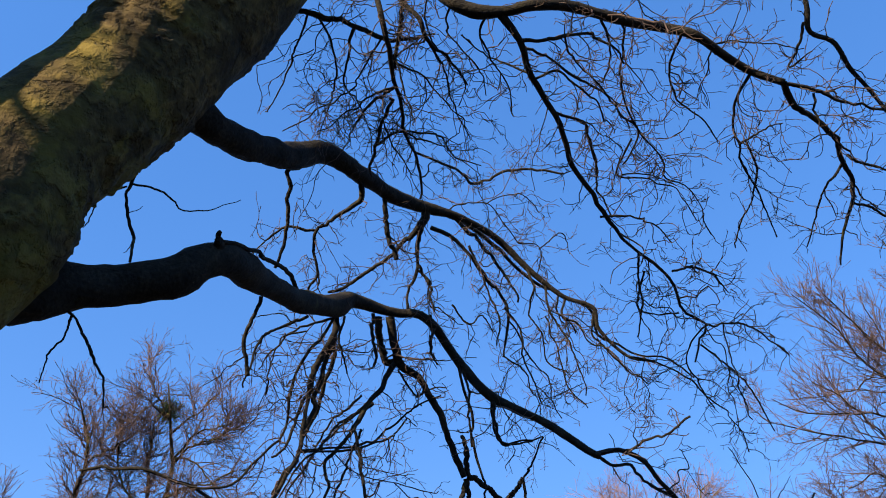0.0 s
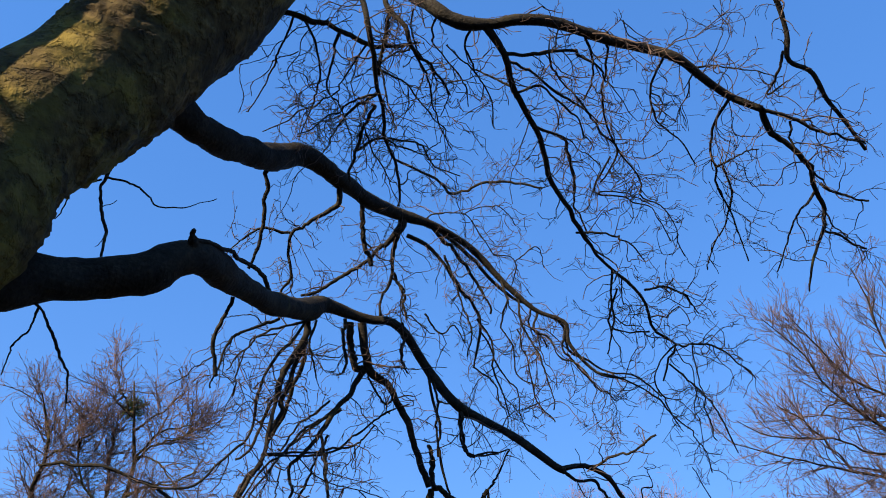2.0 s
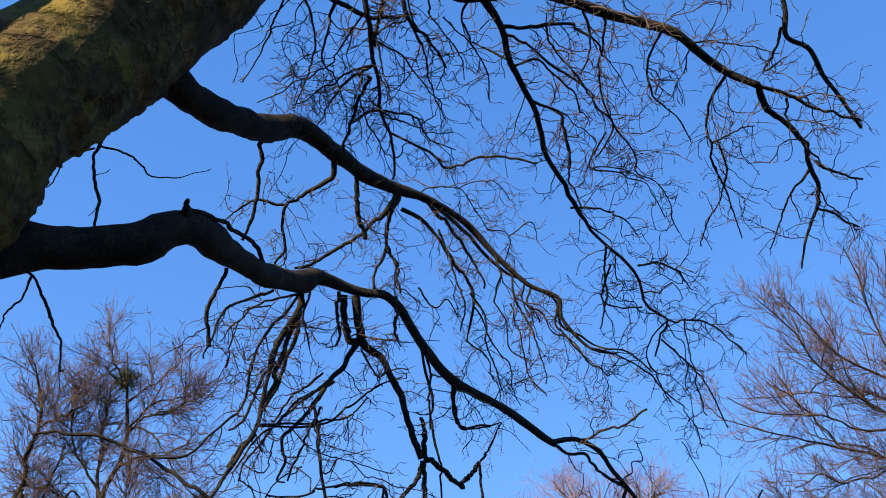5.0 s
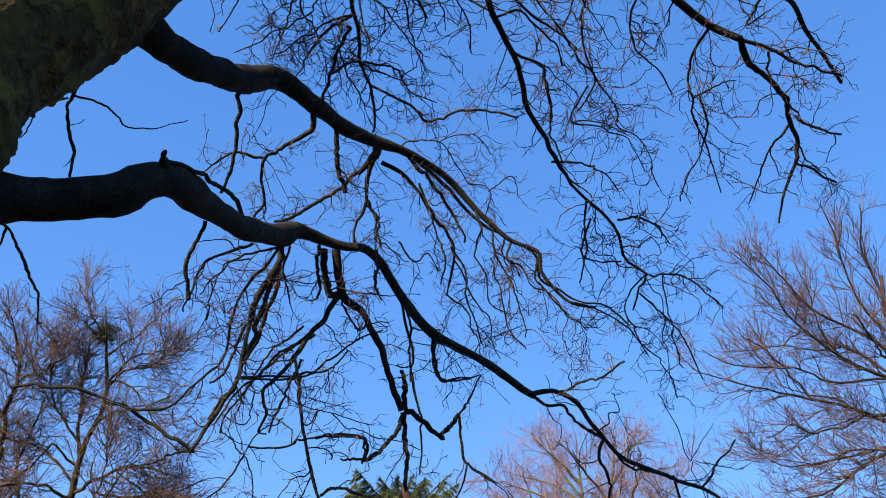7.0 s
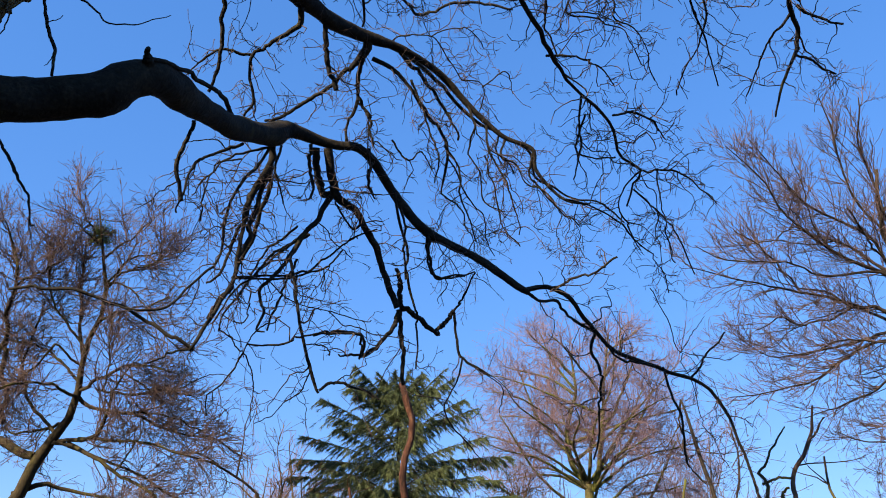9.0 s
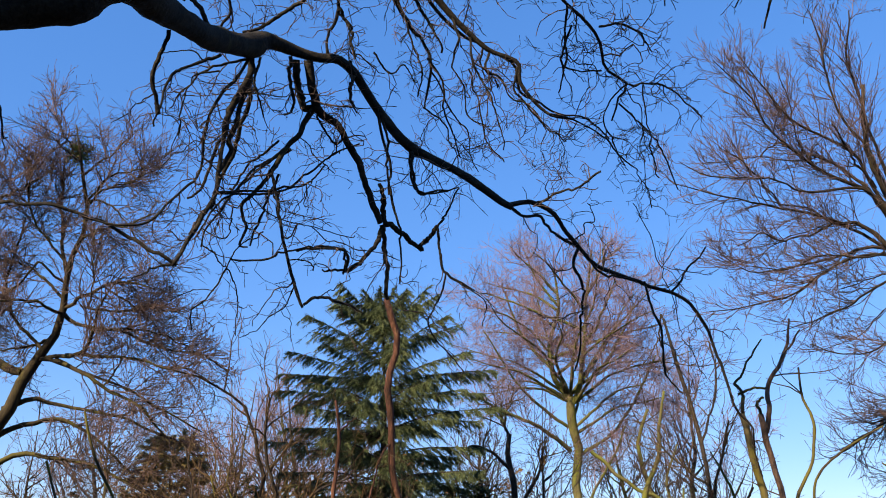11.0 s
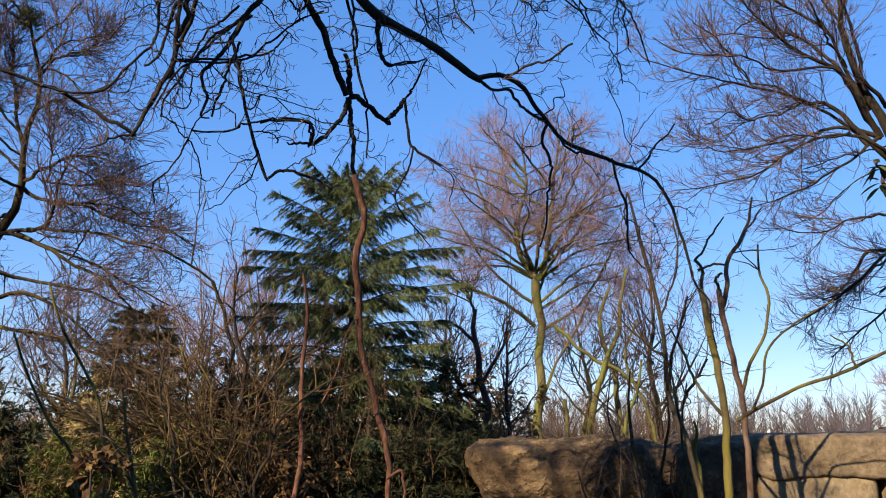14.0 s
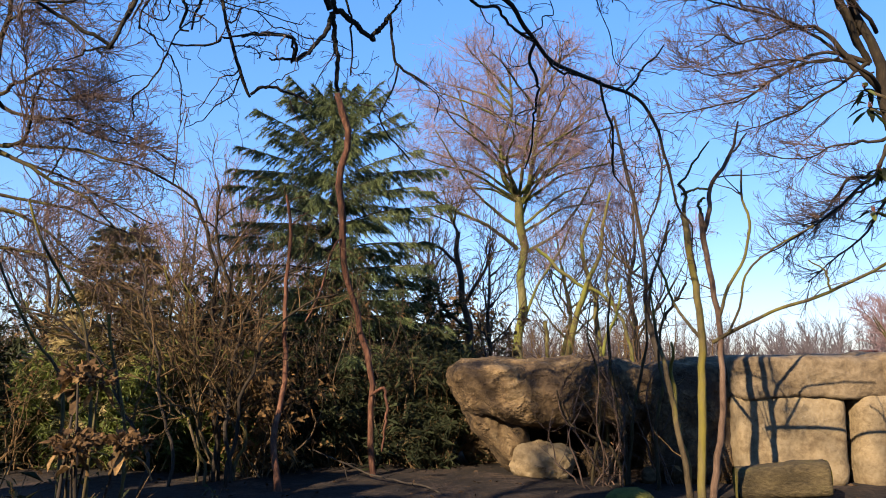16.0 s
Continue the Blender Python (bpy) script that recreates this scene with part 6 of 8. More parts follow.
stem(DARK_TREE_LIMBS, (3.079, 11.597, -0.1, 0.07705), (3.073, 11.597, 1.309, 0.067), (3.013, 11.613, 1.787, 0.0603), (2.946, 11.615, 2.189, 0.0502), (2.907, 11.588, 2.674, 0.0402), (2.863, 11.542, 3.16, 0.0402), (2.752, 11.491, 3.646, 0.0402), (2.651, 11.416, 4.128, 0.0368), (2.547, 11.322, 4.603, 0.0301), (2.443, 11.244, 4.956, 0.0167))
stem(DARK_TREE_LIMBS, (3.028, 11.609, 1.787, 0.0402), (2.938, 11.509, 2.264, 0.0332), (2.956, 11.37, 2.653, 0.0264), (3.08, 11.179, 3.109, 0.0229), (3.124, 11.017, 3.401, 0.0162))
stem(DARK_TREE_LIMBS, (3.068, 11.597, 1.867, 0.0335), (3.264, 11.525, 2.265, 0.0268), (3.454, 11.446, 2.58, 0.0201))
stem(DARK_TREE_LIMBS, (2.855, 11.544, 3.16, 0.0268), (2.968, 11.466, 3.477, 0.0201), (3.138, 11.434, 3.966, 0.0203), (3.112, 11.41, 4.543, 0.0136))
stem(DARK_TREE_LIMBS, (2.929, 11.59, 2.593, 0.0234), (2.684, 11.726, 2.853, 0.0203), (2.428, 11.853, 3.119, 0.017), (2.244, 11.94, 3.471, 0.0103))
stem(DARK_TREE_LIMBS, (2.443, 11.244, 4.956, 0.0201), (2.403, 11.309, 4.766, 0.0167), (2.429, 11.407, 4.375, 0.0167), (2.496, 11.449, 4.135, 0.01))
GNARLED_TREE_LIMBS = []
stem(GNARLED_TREE_LIMBS, (0.5342, 15.99, -0.1, 0.09246), (0.53, 15.99, 1.327, 0.0804), (0.488, 15.987, 1.986, 0.0715), (0.379, 15.958, 2.651, 0.0625), (0.312, 15.911, 3.206, 0.0581), (0.268, 15.859, 3.649, 0.0491), (0.313, 15.811, 3.981, 0.0402))
stem(GNARLED_TREE_LIMBS, (0.401, 15.964, 2.54, 0.0402), (0.68, 15.921, 2.983, 0.0357), (0.847, 15.88, 3.315, 0.0268), (0.958, 15.818, 3.756, 0.0179))
stem(GNARLED_TREE_LIMBS, (0.313, 15.899, 3.317, 0.0357), (-0.045, 15.862, 3.649, 0.0313), (-0.38, 15.842, 3.76, 0.0223), (-0.658, 15.848, 3.648, 0.0134))
stem(GNARLED_TREE_LIMBS, (0.455, 15.984, 2.097, 0.0402), (0.066, 15.776, 2.418, 0.0309), (-0.153, 15.654, 2.739, 0.0219), (-0.424, 15.531, 2.948, 0.0131))
stem(GNARLED_TREE_LIMBS, (0.313, 15.828, 3.87, 0.0313), (0.179, 15.778, 4.201, 0.0268), (0.067, 15.72, 4.53, 0.0179))
LEAN_TREE_LIMBS = []
stem(LEAN_TREE_LIMBS, (2.1967, 14.834, -0.1, 0.07705), (2.213, 14.834, 1.343, 0.067), (2.376, 14.802, 2.056, 0.0586), (2.452, 14.77, 2.466, 0.0544), (2.586, 14.716, 2.874, 0.0461), (2.837, 14.615, 3.381, 0.0377), (2.885, 14.533, 3.888, 0.0293), (3.027, 14.395, 4.487, 0.0209))
stem(LEAN_TREE_LIMBS, (2.905, 15.225, -0.1, 0.06666), (2.905, 15.225, 1.442, 0.0606), (2.867, 15.224, 2.071, 0.0519), (2.906, 15.189, 2.598, 0.0476), (2.725, 15.177, 3.129, 0.0433), (2.622, 15.13, 3.66, 0.0346), (2.826, 14.993, 4.285, 0.026))
stem(LEAN_TREE_LIMBS, (1.726, 14.772, 3.505, 0.0335), (2.083, 14.769, 3.139, 0.0335), (2.436, 14.741, 2.877, 0.0335), (2.833, 14.688, 2.666, 0.0293), (3.221, 14.628, 2.355, 0.0251), (3.503, 14.58, 1.948, 0.0167))
stem(LEAN_TREE_LIMBS, (1.847, 14.38, -0.1, 0.04004), (1.847, 14.38, 1.35, 0.0364), (1.836, 14.38, 1.843, 0.0364), (1.81, 14.374, 2.161, 0.0405))
stem(LEAN_TREE_LIMBS, (2.189, 10.963, -0.1, 0.03091), (2.189, 10.963, 0.876, 0.0281), (2.153, 10.989, 1.322, 0.0281), (2.139, 10.994, 1.623, 0.025), (2.352, 11.04, 2.081, 0.0189), (2.453, 11.088, 2.548, 0.0127))
stem(LEAN_TREE_LIMBS, (3.167, 13.637, -0.1, 0.03872), (3.167, 13.637, 1.453, 0.0352), (3.092, 13.646, 2.017, 0.0313), (2.871, 13.676, 2.398, 0.0274), (2.785, 13.656, 2.875, 0.0234), (2.969, 13.55, 3.44, 0.0156))
RED_POLE_LIMBS = []
stem(RED_POLE_LIMBS, (-0.8846, 10.748, -0.1, 0.06302), (-0.89, 10.748, -0.029, 0.0548), (-0.944, 10.803, 0.451, 0.0456), (-0.947, 10.846, 1.03, 0.0456), (-0.975, 10.856, 1.436, 0.0487), (-1.084, 10.842, 1.846, 0.0487), (-1.185, 10.812, 2.258, 0.0487), (-1.291, 10.773, 2.595, 0.0487), (-1.321, 10.716, 3.045, 0.0548), (-1.342, 10.642, 3.491, 0.0548), (-1.376, 10.56, 3.873, 0.0578), (-1.283, 10.498, 4.188, 0.0517), (-1.235, 10.437, 4.441, 0.0517), (-1.319, 10.355, 4.687, 0.0578), (-1.393, 10.258, 4.963, 0.0426))
stem(RED_POLE_LIMBS, (-0.953, 10.746, 1.035, 0.0271), (-0.763, 10.664, 1.111, 0.0239), (-0.737, 10.645, 0.752, 0.0209), (-0.78, 10.602, 0.33, 0.0179))
stem(RED_POLE_LIMBS, (-1.329, 10.704, 3.119, 0.0183), (-1.449, 10.61, 2.954, 0.0151), (-1.649, 10.547, 2.278, 0.0149), (-1.772, 10.442, 1.98, 0.0118))
RED_POLE_B_LIMBS = []
stem(RED_POLE_B_LIMBS, (-1.9102, 9.697, -0.1, 0.07061), (-1.919, 9.697, 0.036, 0.0614), (-2.007, 9.942, 0.472, 0.0513), (-2.018, 10.191, 1.061, 0.0464), (-2.004, 10.307, 1.548, 0.041), (-1.993, 10.297, 2.045, 0.0381), (-1.971, 10.258, 2.617, 0.0352), (-1.944, 10.209, 3.047, 0.0322), (-1.963, 10.148, 3.401, 0.0264), (-1.989, 10.109, 3.576, 0.0205))
stem(RED_POLE_B_LIMBS, (-1.936, 10.189, 3.189, 0.0147), (-1.831, 10.19, 3.299, 0.0117), (-1.726, 10.196, 3.373, 0.0088))
SAPLING_LIMBS = []
stem(SAPLING_LIMBS, (-3.38, 7.893, -0.1, 0.02376), (-3.38, 7.893, 1.065, 0.0216), (-3.466, 7.866, 1.819, 0.0216), (-3.612, 7.778, 2.195, 0.0192), (-3.77, 7.67, 2.511, 0.0192), (-3.856, 7.59, 2.771, 0.0168), (-3.907, 7.522, 3.003, 0.0144))
stem(SAPLING_LIMBS, (-2.869, 7.439, -0.1, 0.01969), (-2.869, 7.439, 0.893, 0.0179), (-2.967, 7.428, 1.396, 0.0201), (-3.025, 7.404, 1.701, 0.0179), (-3.046, 7.388, 1.926, 0.0201))
stem(SAPLING_LIMBS, (-3.616, 7.796, -0.1, 0.02376), (-3.616, 7.796, 1.229, 0.0216), (-3.859, 7.684, 1.707, 0.0192), (-4.041, 7.57, 2.125, 0.0168), (-4.168, 7.457, 2.537, 0.0144))
stem(SAPLING_LIMBS, (2.231, 10.149, -0.1, 0.0484), (2.231, 10.149, 0.046, 0.044), (2.236, 10.219, 0.647, 0.0381), (2.13, 10.276, 1.197, 0.0322), (2.077, 10.29, 1.76, 0.0264), (2.121, 10.254, 2.329, 0.0147))
stem(SAPLING_LIMBS, (2.257, 10.144, -0.1, 0.03872), (2.257, 10.144, 0.047, 0.0352), (2.343, 10.196, 0.649, 0.0293), (2.433, 10.208, 1.199, 0.0264), (2.55, 10.183, 1.758, 0.0205), (2.526, 10.172, 2.181, 0.0117))
stem(SAPLING_LIMBS, (2.198, 10.06, -0.1, 0.0319), (2.198, 10.06, 0.092, 0.029), (2.027, 10.04, 0.461, 0.0259), (1.684, 10.018, 0.631, 0.0199), (1.489, 10.063, 0.796, 0.0171), (1.396, 10.095, 1.134, 0.0114))
stem(SAPLING_LIMBS, (2.527, 9.775, -0.1, 0.03443), (2.527, 9.775, 0.101, 0.0313), (2.531, 9.843, 0.68, 0.0285), (2.629, 9.847, 1.145, 0.0256), (2.602, 9.862, 1.615, 0.0199), (2.698, 9.818, 2.159, 0.0114))
stem(SAPLING_LIMBS, (1.813, 10.039, -0.1, 0.02849), (1.813, 10.039, 0.128, 0.0259), (1.922, 10.091, 0.794, 0.023), (1.913, 10.119, 1.34, 0.0201), (1.801, 10.139, 1.757, 0.0144), (1.842, 10.11, 2.247, 0.0086))
THICKET_LIMBS = []
stem(THICKET_LIMBS, (-2.8708, 10.519, -0.1, 0.04945), (-2.888, 10.519, 0.13, 0.043), (-3.06, 10.536, 0.76, 0.0368), (-3.288, 10.495, 1.332, 0.0307), (-3.438, 10.445, 1.835, 0.0276), (-3.515, 10.393, 2.34, 0.0215), (-3.584, 10.336, 2.699, 0.0154))
stem(THICKET_LIMBS, (-2.855, 10.528, -0.1, 0.0473), (-2.855, 10.528, 0.129, 0.043), (-2.866, 10.6, 0.898, 0.0399), (-2.95, 10.597, 1.62, 0.0368), (-2.946, 10.568, 2.353, 0.0368), (-3.012, 10.488, 2.938, 0.0338), (-3.106, 10.413, 3.262, 0.0307), (-3.236, 10.315, 3.58, 0.0246), (-3.483, 10.198, 3.756, 0.0215), (-3.78, 10.057, 3.909, 0.0184), (-4.19, 9.876, 3.981, 0.0123))
stem(THICKET_LIMBS, (-2.621, 10.893, -0.1, 0.04169), (-2.621, 10.893, 0.08, 0.0379), (-2.656, 10.953, 0.729, 0.0347), (-2.604, 10.989, 1.172, 0.0315), (-2.833, 10.939, 1.623, 0.0284), (-2.916, 10.905, 2.074, 0.0221), (-2.851, 10.89, 2.53, 0.0158))
stem(THICKET_LIMBS, (-2.938, 10.196, -0.1, 0.02959), (-2.938, 10.196, 0.174, 0.0269), (-3.241, 10.178, 0.924, 0.0239), (-3.52, 10.104, 1.478, 0.0209), (-3.84, 9.983, 1.823, 0.0179), (-4.081, 9.885, 1.888, 0.0119))
stem(THICKET_LIMBS, (-2.921, 10.51, -0.1, 0.03377), (-2.921, 10.51, 0.131, 0.0307), (-2.791, 10.61, 0.755, 0.0276), (-2.614, 10.685, 1.474, 0.0246), (-2.418, 10.719, 2.065, 0.0184), (-2.461, 10.664, 2.66, 0.0123))
stem(THICKET_LIMBS, (-3.288, 9.933, -0.1, 0.02904), (-3.288, 9.933, 0.672, 0.0264), (-3.515, 9.894, 1.48, 0.0234), (-3.655, 9.832, 2.023, 0.0205), (-3.592, 9.82, 2.503, 0.0147), (-3.726, 9.713, 2.974, 0.0117))
stem(THICKET_LIMBS, (-3.066, 10.321, -0.1, 0.02651), (-3.066, 10.321, 0.707, 0.0241), (-3.169, 10.324, 1.477, 0.0211), (-3.154, 10.317, 2.046, 0.0181), (-3.293, 10.23, 2.615, 0.0151), (-3.229, 10.197, 3.045, 0.009))
stem(THICKET_LIMBS, (-2.604, 9.978, -0.1, 0.03509), (-2.604, 9.978, 0.203, 0.0319), (-2.457, 10.094, 1.066, 0.029), (-2.213, 10.16, 1.757, 0.0232), (-1.742, 10.233, 2.184, 0.0174), (-1.323, 10.286, 2.331, 0.0116))
stem(THICKET_LIMBS, (-2.638, 10.379, -0.1, 0.04312), (-2.638, 10.379, 0.149, 0.0392), (-2.727, 10.421, 0.769, 0.0362), (-2.69, 10.459, 1.476, 0.0332), (-2.513, 10.491, 2.054, 0.0271), (-2.239, 10.523, 2.497, 0.0211), (-1.668, 10.605, 2.728, 0.0121))
stem(THICKET_LIMBS, (-2.629, 10.483, -0.1, 0.04015), (-2.629, 10.483, 0.135, 0.0365), (-2.589, 10.547, 0.618, 0.0335), (-2.92, 10.495, 1.189, 0.0304), (-3.464, 10.335, 1.619, 0.0243), (-4.032, 10.125, 1.757, 0.0152))
stem(THICKET_LIMBS, (-2.875, 10.42, -0.1, 0.04686), (-2.875, 10.42, 0.144, 0.0426), (-2.961, 10.47, 0.906, 0.0396), (-2.887, 10.509, 1.764, 0.0365), (-2.833, 10.483, 2.493, 0.0304), (-2.943, 10.362, 3.217, 0.0243), (-2.854, 10.292, 3.724, 0.0122))
stem(THICKET_LIMBS, (-3.332, 9.156, -0.1, 0.03014), (-3.332, 9.156, 0.496, 0.0274), (-3.567, 9.117, 1.113, 0.0246), (-3.942, 8.971, 1.671, 0.0219), (-4.26, 8.816, 1.974, 0.0164), (-4.602, 8.636, 2.085, 0.0109))

# ---- ground ----
def ground_height(x, y):
    return 0.03 * np.sin(x * 1.3 + 0.4 * y) * np.cos(0.9 * y) * np.clip(1.5 - np.hypot(x, y) / 40, 0, 1)


def build_ground():
    ring = np.concatenate([np.linspace(0.0, 20, 90), np.geomspace(21, 1500, 40)])
    th = np.linspace(0, 2 * math.pi, 145)[:-1]
    X, Y = ring[:, None] * np.sin(th), ring[:, None] * np.cos(th) + 6.0
    rng = np.random.default_rng(5)
    Z = ground_height(X, Y) + rng.normal(0, 0.008, X.shape) * (ring[:, None] < 30)
    Z[0] = 0
    V = np.stack([X, Y, Z], -1).reshape(-1, 3)
    n = len(th)
    a = (np.arange(len(ring) - 1)[:, None] * n + np.arange(n))
    b = (np.arange(len(ring) - 1)[:, None] * n + (np.arange(n) + 1) % n)
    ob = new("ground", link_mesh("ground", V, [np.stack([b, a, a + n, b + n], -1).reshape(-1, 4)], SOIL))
    tagged(ob, "bare dark brown soil with leaf litter under the trees", "ground", kind="structure")


build_ground()


# ---- the near beech ----
def build_beech():
    rng = np.random.default_rng(11)
    t = thing("beech_tree", BEECH_LIMBS[0][0][:3], "old leaning beech with mossy flaking bark and crooked drooping bare branches", "tree")
    P0, R0 = curve(BEECH_LIMBS[0], 330)
    R0 = R0 - np.interp(P0[:, 2], [4.2, 5.0, 5.8], [0.06, 0.03, -0.005])
    m, k = len(P0), 140
    V, F = tubes(P0[None], R0[None], k)
    V = V.reshape(m, k, 3)
    out = unit(V - P0[:, None])

    def bark_relief(p):
        v = Vector(p)
        warp = noise.noise_vector(v * 4) * 0.6
        plate = noise.noise(Vector((p[0] * 6, p[1] * 6, p[2] * 8)) + warp)
        patch = noise.noise(v * 1.1) + 0.1
        fine = noise.noise(Vector((p[0] * 15, p[1] * 15, p[2] * 19)) + warp * 2)
        flake = (0.022 if plate > 0.08 else 0.0) + (0.010 if fine > 0.1 else 0.0)
        return noise.noise(v * 0.9) * 0.05 + noise.fractal(v * 3.0, 0.9, 2.1, 5) * 0.010 + flake * max(0.0, min(1.0, patch * 5)) - 0.02 * max(0.0, 0.10 - abs(noise.noise(v * 2.2))) * 4
    bump = np.array([[bark_relief(p) for p in ringpts] for ringpts in V])
    V = (V + out * bump[:, :, None]).reshape(-1, 3)
    part_np("trunk", V, F, BEECH, t, "mossy grey-brown flaking bark")
    P, R = limb_arrays(BEECH_LIMBS[1:], 40)
    R = np.where(R < 0.08, R * 0.86, R)
    P = kinked(rng, wander(rng, P, R, 0.3), R, 0.11, 0.011)
    for q in range(len(P)):
        if R[q].max() > 0.05:
            Q, S = curve(BEECH_LIMBS[1 + q], 110)
            V, F = tubes(Q[None], S[None], 22)
            V = V.reshape(110, 22, 3)
            lump = np.array([[noise.fractal(Vector(c) * 5.0, 0.8, 2.1, 5) for c in ring] for ring in V])
            V = (V + (V - Q[:, None]) * (0.16 * lump)[:, :, None]).reshape(-1, 3)
        else:
            knots = 1 + 0.07 * np.interp(np.arange(40), np.arange(0, 40, 3), rng.normal(size=14))
            V, F = tubes(P[q:q + 1], R[q:q + 1] * knots, 8, 0.03, rng)
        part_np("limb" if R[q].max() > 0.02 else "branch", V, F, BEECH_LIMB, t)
    # Unseen extra trunk, added so its shadow darkens the main trunk's right half.
    Q, S = curve([(-4.45, 2.4, 1.9, 0.42), (-4.35, 1.95, 3.4, 0.36), (-4.08, 1.6, 4.6, 0.33), (-3.8, 1.5, 5.4, 0.32), (-3.62, 1.65, 6.3, 0.31), (-3.43, 1.77, 6.9, 0.30), (-3.16, 1.87, 7.6, 0.29), (-2.72, 1.88, 8.6, 0.27), (-2.4, 1.7, 10.2, 0.2)], 60)
    V, F = tubes(Q[None], S[None], 24, 0.02, rng)
    part_np("second_trunk", V, F, BEECH, t, "mossy grey-brown flaking bark")
    top = [Vector(BEECH_LIMBS[0][k][:3]) for k in (-3, -2, -1)]
    crown = []
    for q in range(11):
        f = top[q % 3]
        a = radians(225 + q * 12)
        d = Vector((math.cos(a), math.sin(a), 0))
        L = rng.uniform(2.2, 4.2)
        crown.append([(*f, 0.16), (*(f + d * L * 0.35 + Vector((0, 0, L * 0.35))), 0.11), (*(f + d * L * 0.7 + Vector((0, 0, L * 0.5))), 0.06), (*(f + d * L + Vector((0, 0, L * 0.45))), 0.02)])
    PC, RC = limb_arrays(crown, 34)
    PC = wander(rng, PC, RC, 1.2)
    for q in range(len(PC)):
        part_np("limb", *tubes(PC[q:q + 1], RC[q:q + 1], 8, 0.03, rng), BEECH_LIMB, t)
    c1 = grow(rng, PC, RC, 2.2, 0.2, 1.0, 50, 1.3, 8, 0.25, (0, 0, 0.02), 0.022, 0.006, 0.3)
    c2 = grow(rng, *c1, 3.0, 0.1, 1.0, 48, 0.5, 5, 0.25, (0, 0, 0), 0.008, 0.003, 0.3)
    V, F = join([tubes(*c1, 4, cap=False), tubes(*c2, 3, cap=False)])
    part_np("twig_growth", V, F, TWIG, t, kind="stuff")
    few = (P[:, :, 0].mean(1) < -1.82) & (P[:, :, 1].mean(1) < 4.8) & (R.max(1) < 0.03)
    side = grow(rng, P[few], R[few], 3.0, 0.2, 1.0, 50, 0.22, 6, 0.3, (0, 0, 0), 0.004, 0.0022)
    V, F = tubes(*side, 3, cap=False)
    part_np("twig_growth", V, F, TWIG, t, kind="stuff")
    thin = (R.mean(1) < 0.06) & ~few
    P, R = P[thin], R[thin]
    b0 = grow(rng, P, R, 0.7, 0.15, 1.0, 50, 0.8, 12, 0.42, (0.06, 0.0, -0.22), 0.008, 0.0030, 0.3, sparse=(4.4, 6.0, 0.3))
    b1 = grow(rng, P, R, 8.5, 0.08, 1.0, 58, 0.38, 7, 0.42, (0.05, 0.0, -0.10), 0.0056, 0.0029, 0.35, sparse=(4.4, 6.0, 0.45))
    b1b = grow(rng, *b0, 5.0, 0.1, 1.0, 58, 0.34, 7, 0.42, (0.02, 0.0, -0.10), 0.0048, 0.0024, 0.3)
    b1 = (np.concatenate([b1[0], b1b[0]]), np.concatenate([b1[1], b1b[1]]))
    b2 = grow(rng, *b1, 9.5, 0.1, 1.0, 60, 0.17, 4, 0.4, (0.0, 0.0, -0.04), 0.0042, 0.0026, 0.3)
    b3 = grow(rng, *b2, 9.0, 0.15, 1.0, 62, 0.05, 2, 0.3, (0, 0, 0), 0.0026, 0.0018, 0.3)
    V, F = join([tubes(*b0, 5, cap=False), tubes(*b1, 4, cap=False), tubes(*b2, 3, cap=False), tubes(*b3, 3, cap=False)])
    part_np("twig_growth", V, F, TWIG, t, kind="stuff")


build_beech()


# ---- bare trees behind ----
def shoots(a, b, c, l1=1.6, l2=0.7, l3=0.3, up=0.12, thick=0.025, end=0.003, wig=0.16, ang=45, sparse=None):
    return [dict(density=a, u0=0.25, u1=1.0, angle=ang, length=l1, M=7, wig=wig, pull=(0, 0, up), thick=thick, end=end * 1.6, sides=4, sparse=sparse),
            dict(density=b, u0=0.1, u1=1.0, angle=ang - 3, length=l2, M=5, wig=wig, pull=(0, 0, up), thick=thick * 0.4, end=end * 1.2),
            dict(density=c, u0=0.15, u1=1.0, angle=40, length=l3, M=3, wig=wig, pull=(0, 0, up * 0.6), thick=thick * 0.2, end=end)]


bare_tree("tree", LEFT_TREE_LIMBS[0][0][:3], [[(*c[:3], c[3] * 0.92) for c in q] for q in LEFT_TREE_LIMBS], 21, "tall bare tree with mossy limbs and dense fine reddish twigs", "bare trees", (OLIVE, BROWN_TWIG),
          shoots(20.0, 13.0, 11.0, 0.74, 0.42, 0.22, 0.10, 0.010, 0.0031, 0.24, sparse=(3.4, 5.6, 0.5)), crooked=1.2)

def dome_limbs(mains, low, high, middle, wide, tall, n, thick):
    """Limbs that leave the main stems between two heights and end on a rounded crown."""
    made = []
    for k in range(n):
        a = k * 2.4 + 0.3
        v = (k + 0.5) / n
        lift = math.asin(-0.42 + 1.36 * v)
        end = np.array([middle[0] + wide * math.cos(lift) * math.cos(a), middle[1] + wide * math.cos(lift) * math.sin(a), middle[2] + tall * math.sin(lift)])
        z = low + (high - low) * v
        main = np.array(mains[k % len(mains)])
        start = np.array([np.interp(z, main[:, 2], main[:, q]) for q in range(3)])
        bend = start + (end - start) * 0.4 + np.array([0.15 * math.sin(5 * a), 0.15 * math.cos(3 * a), 0.10 * wide * (1 - v)])
        far = start + (end - start) * 0.74 + np.array([0.14 * math.cos(4 * a), 0.14 * math.sin(7 * a), 0.08])
        made.append([(*start, thick), (*bend, thick * 0.66), (*far, thick * 0.4), (*end, thick * 0.16)])
    return made


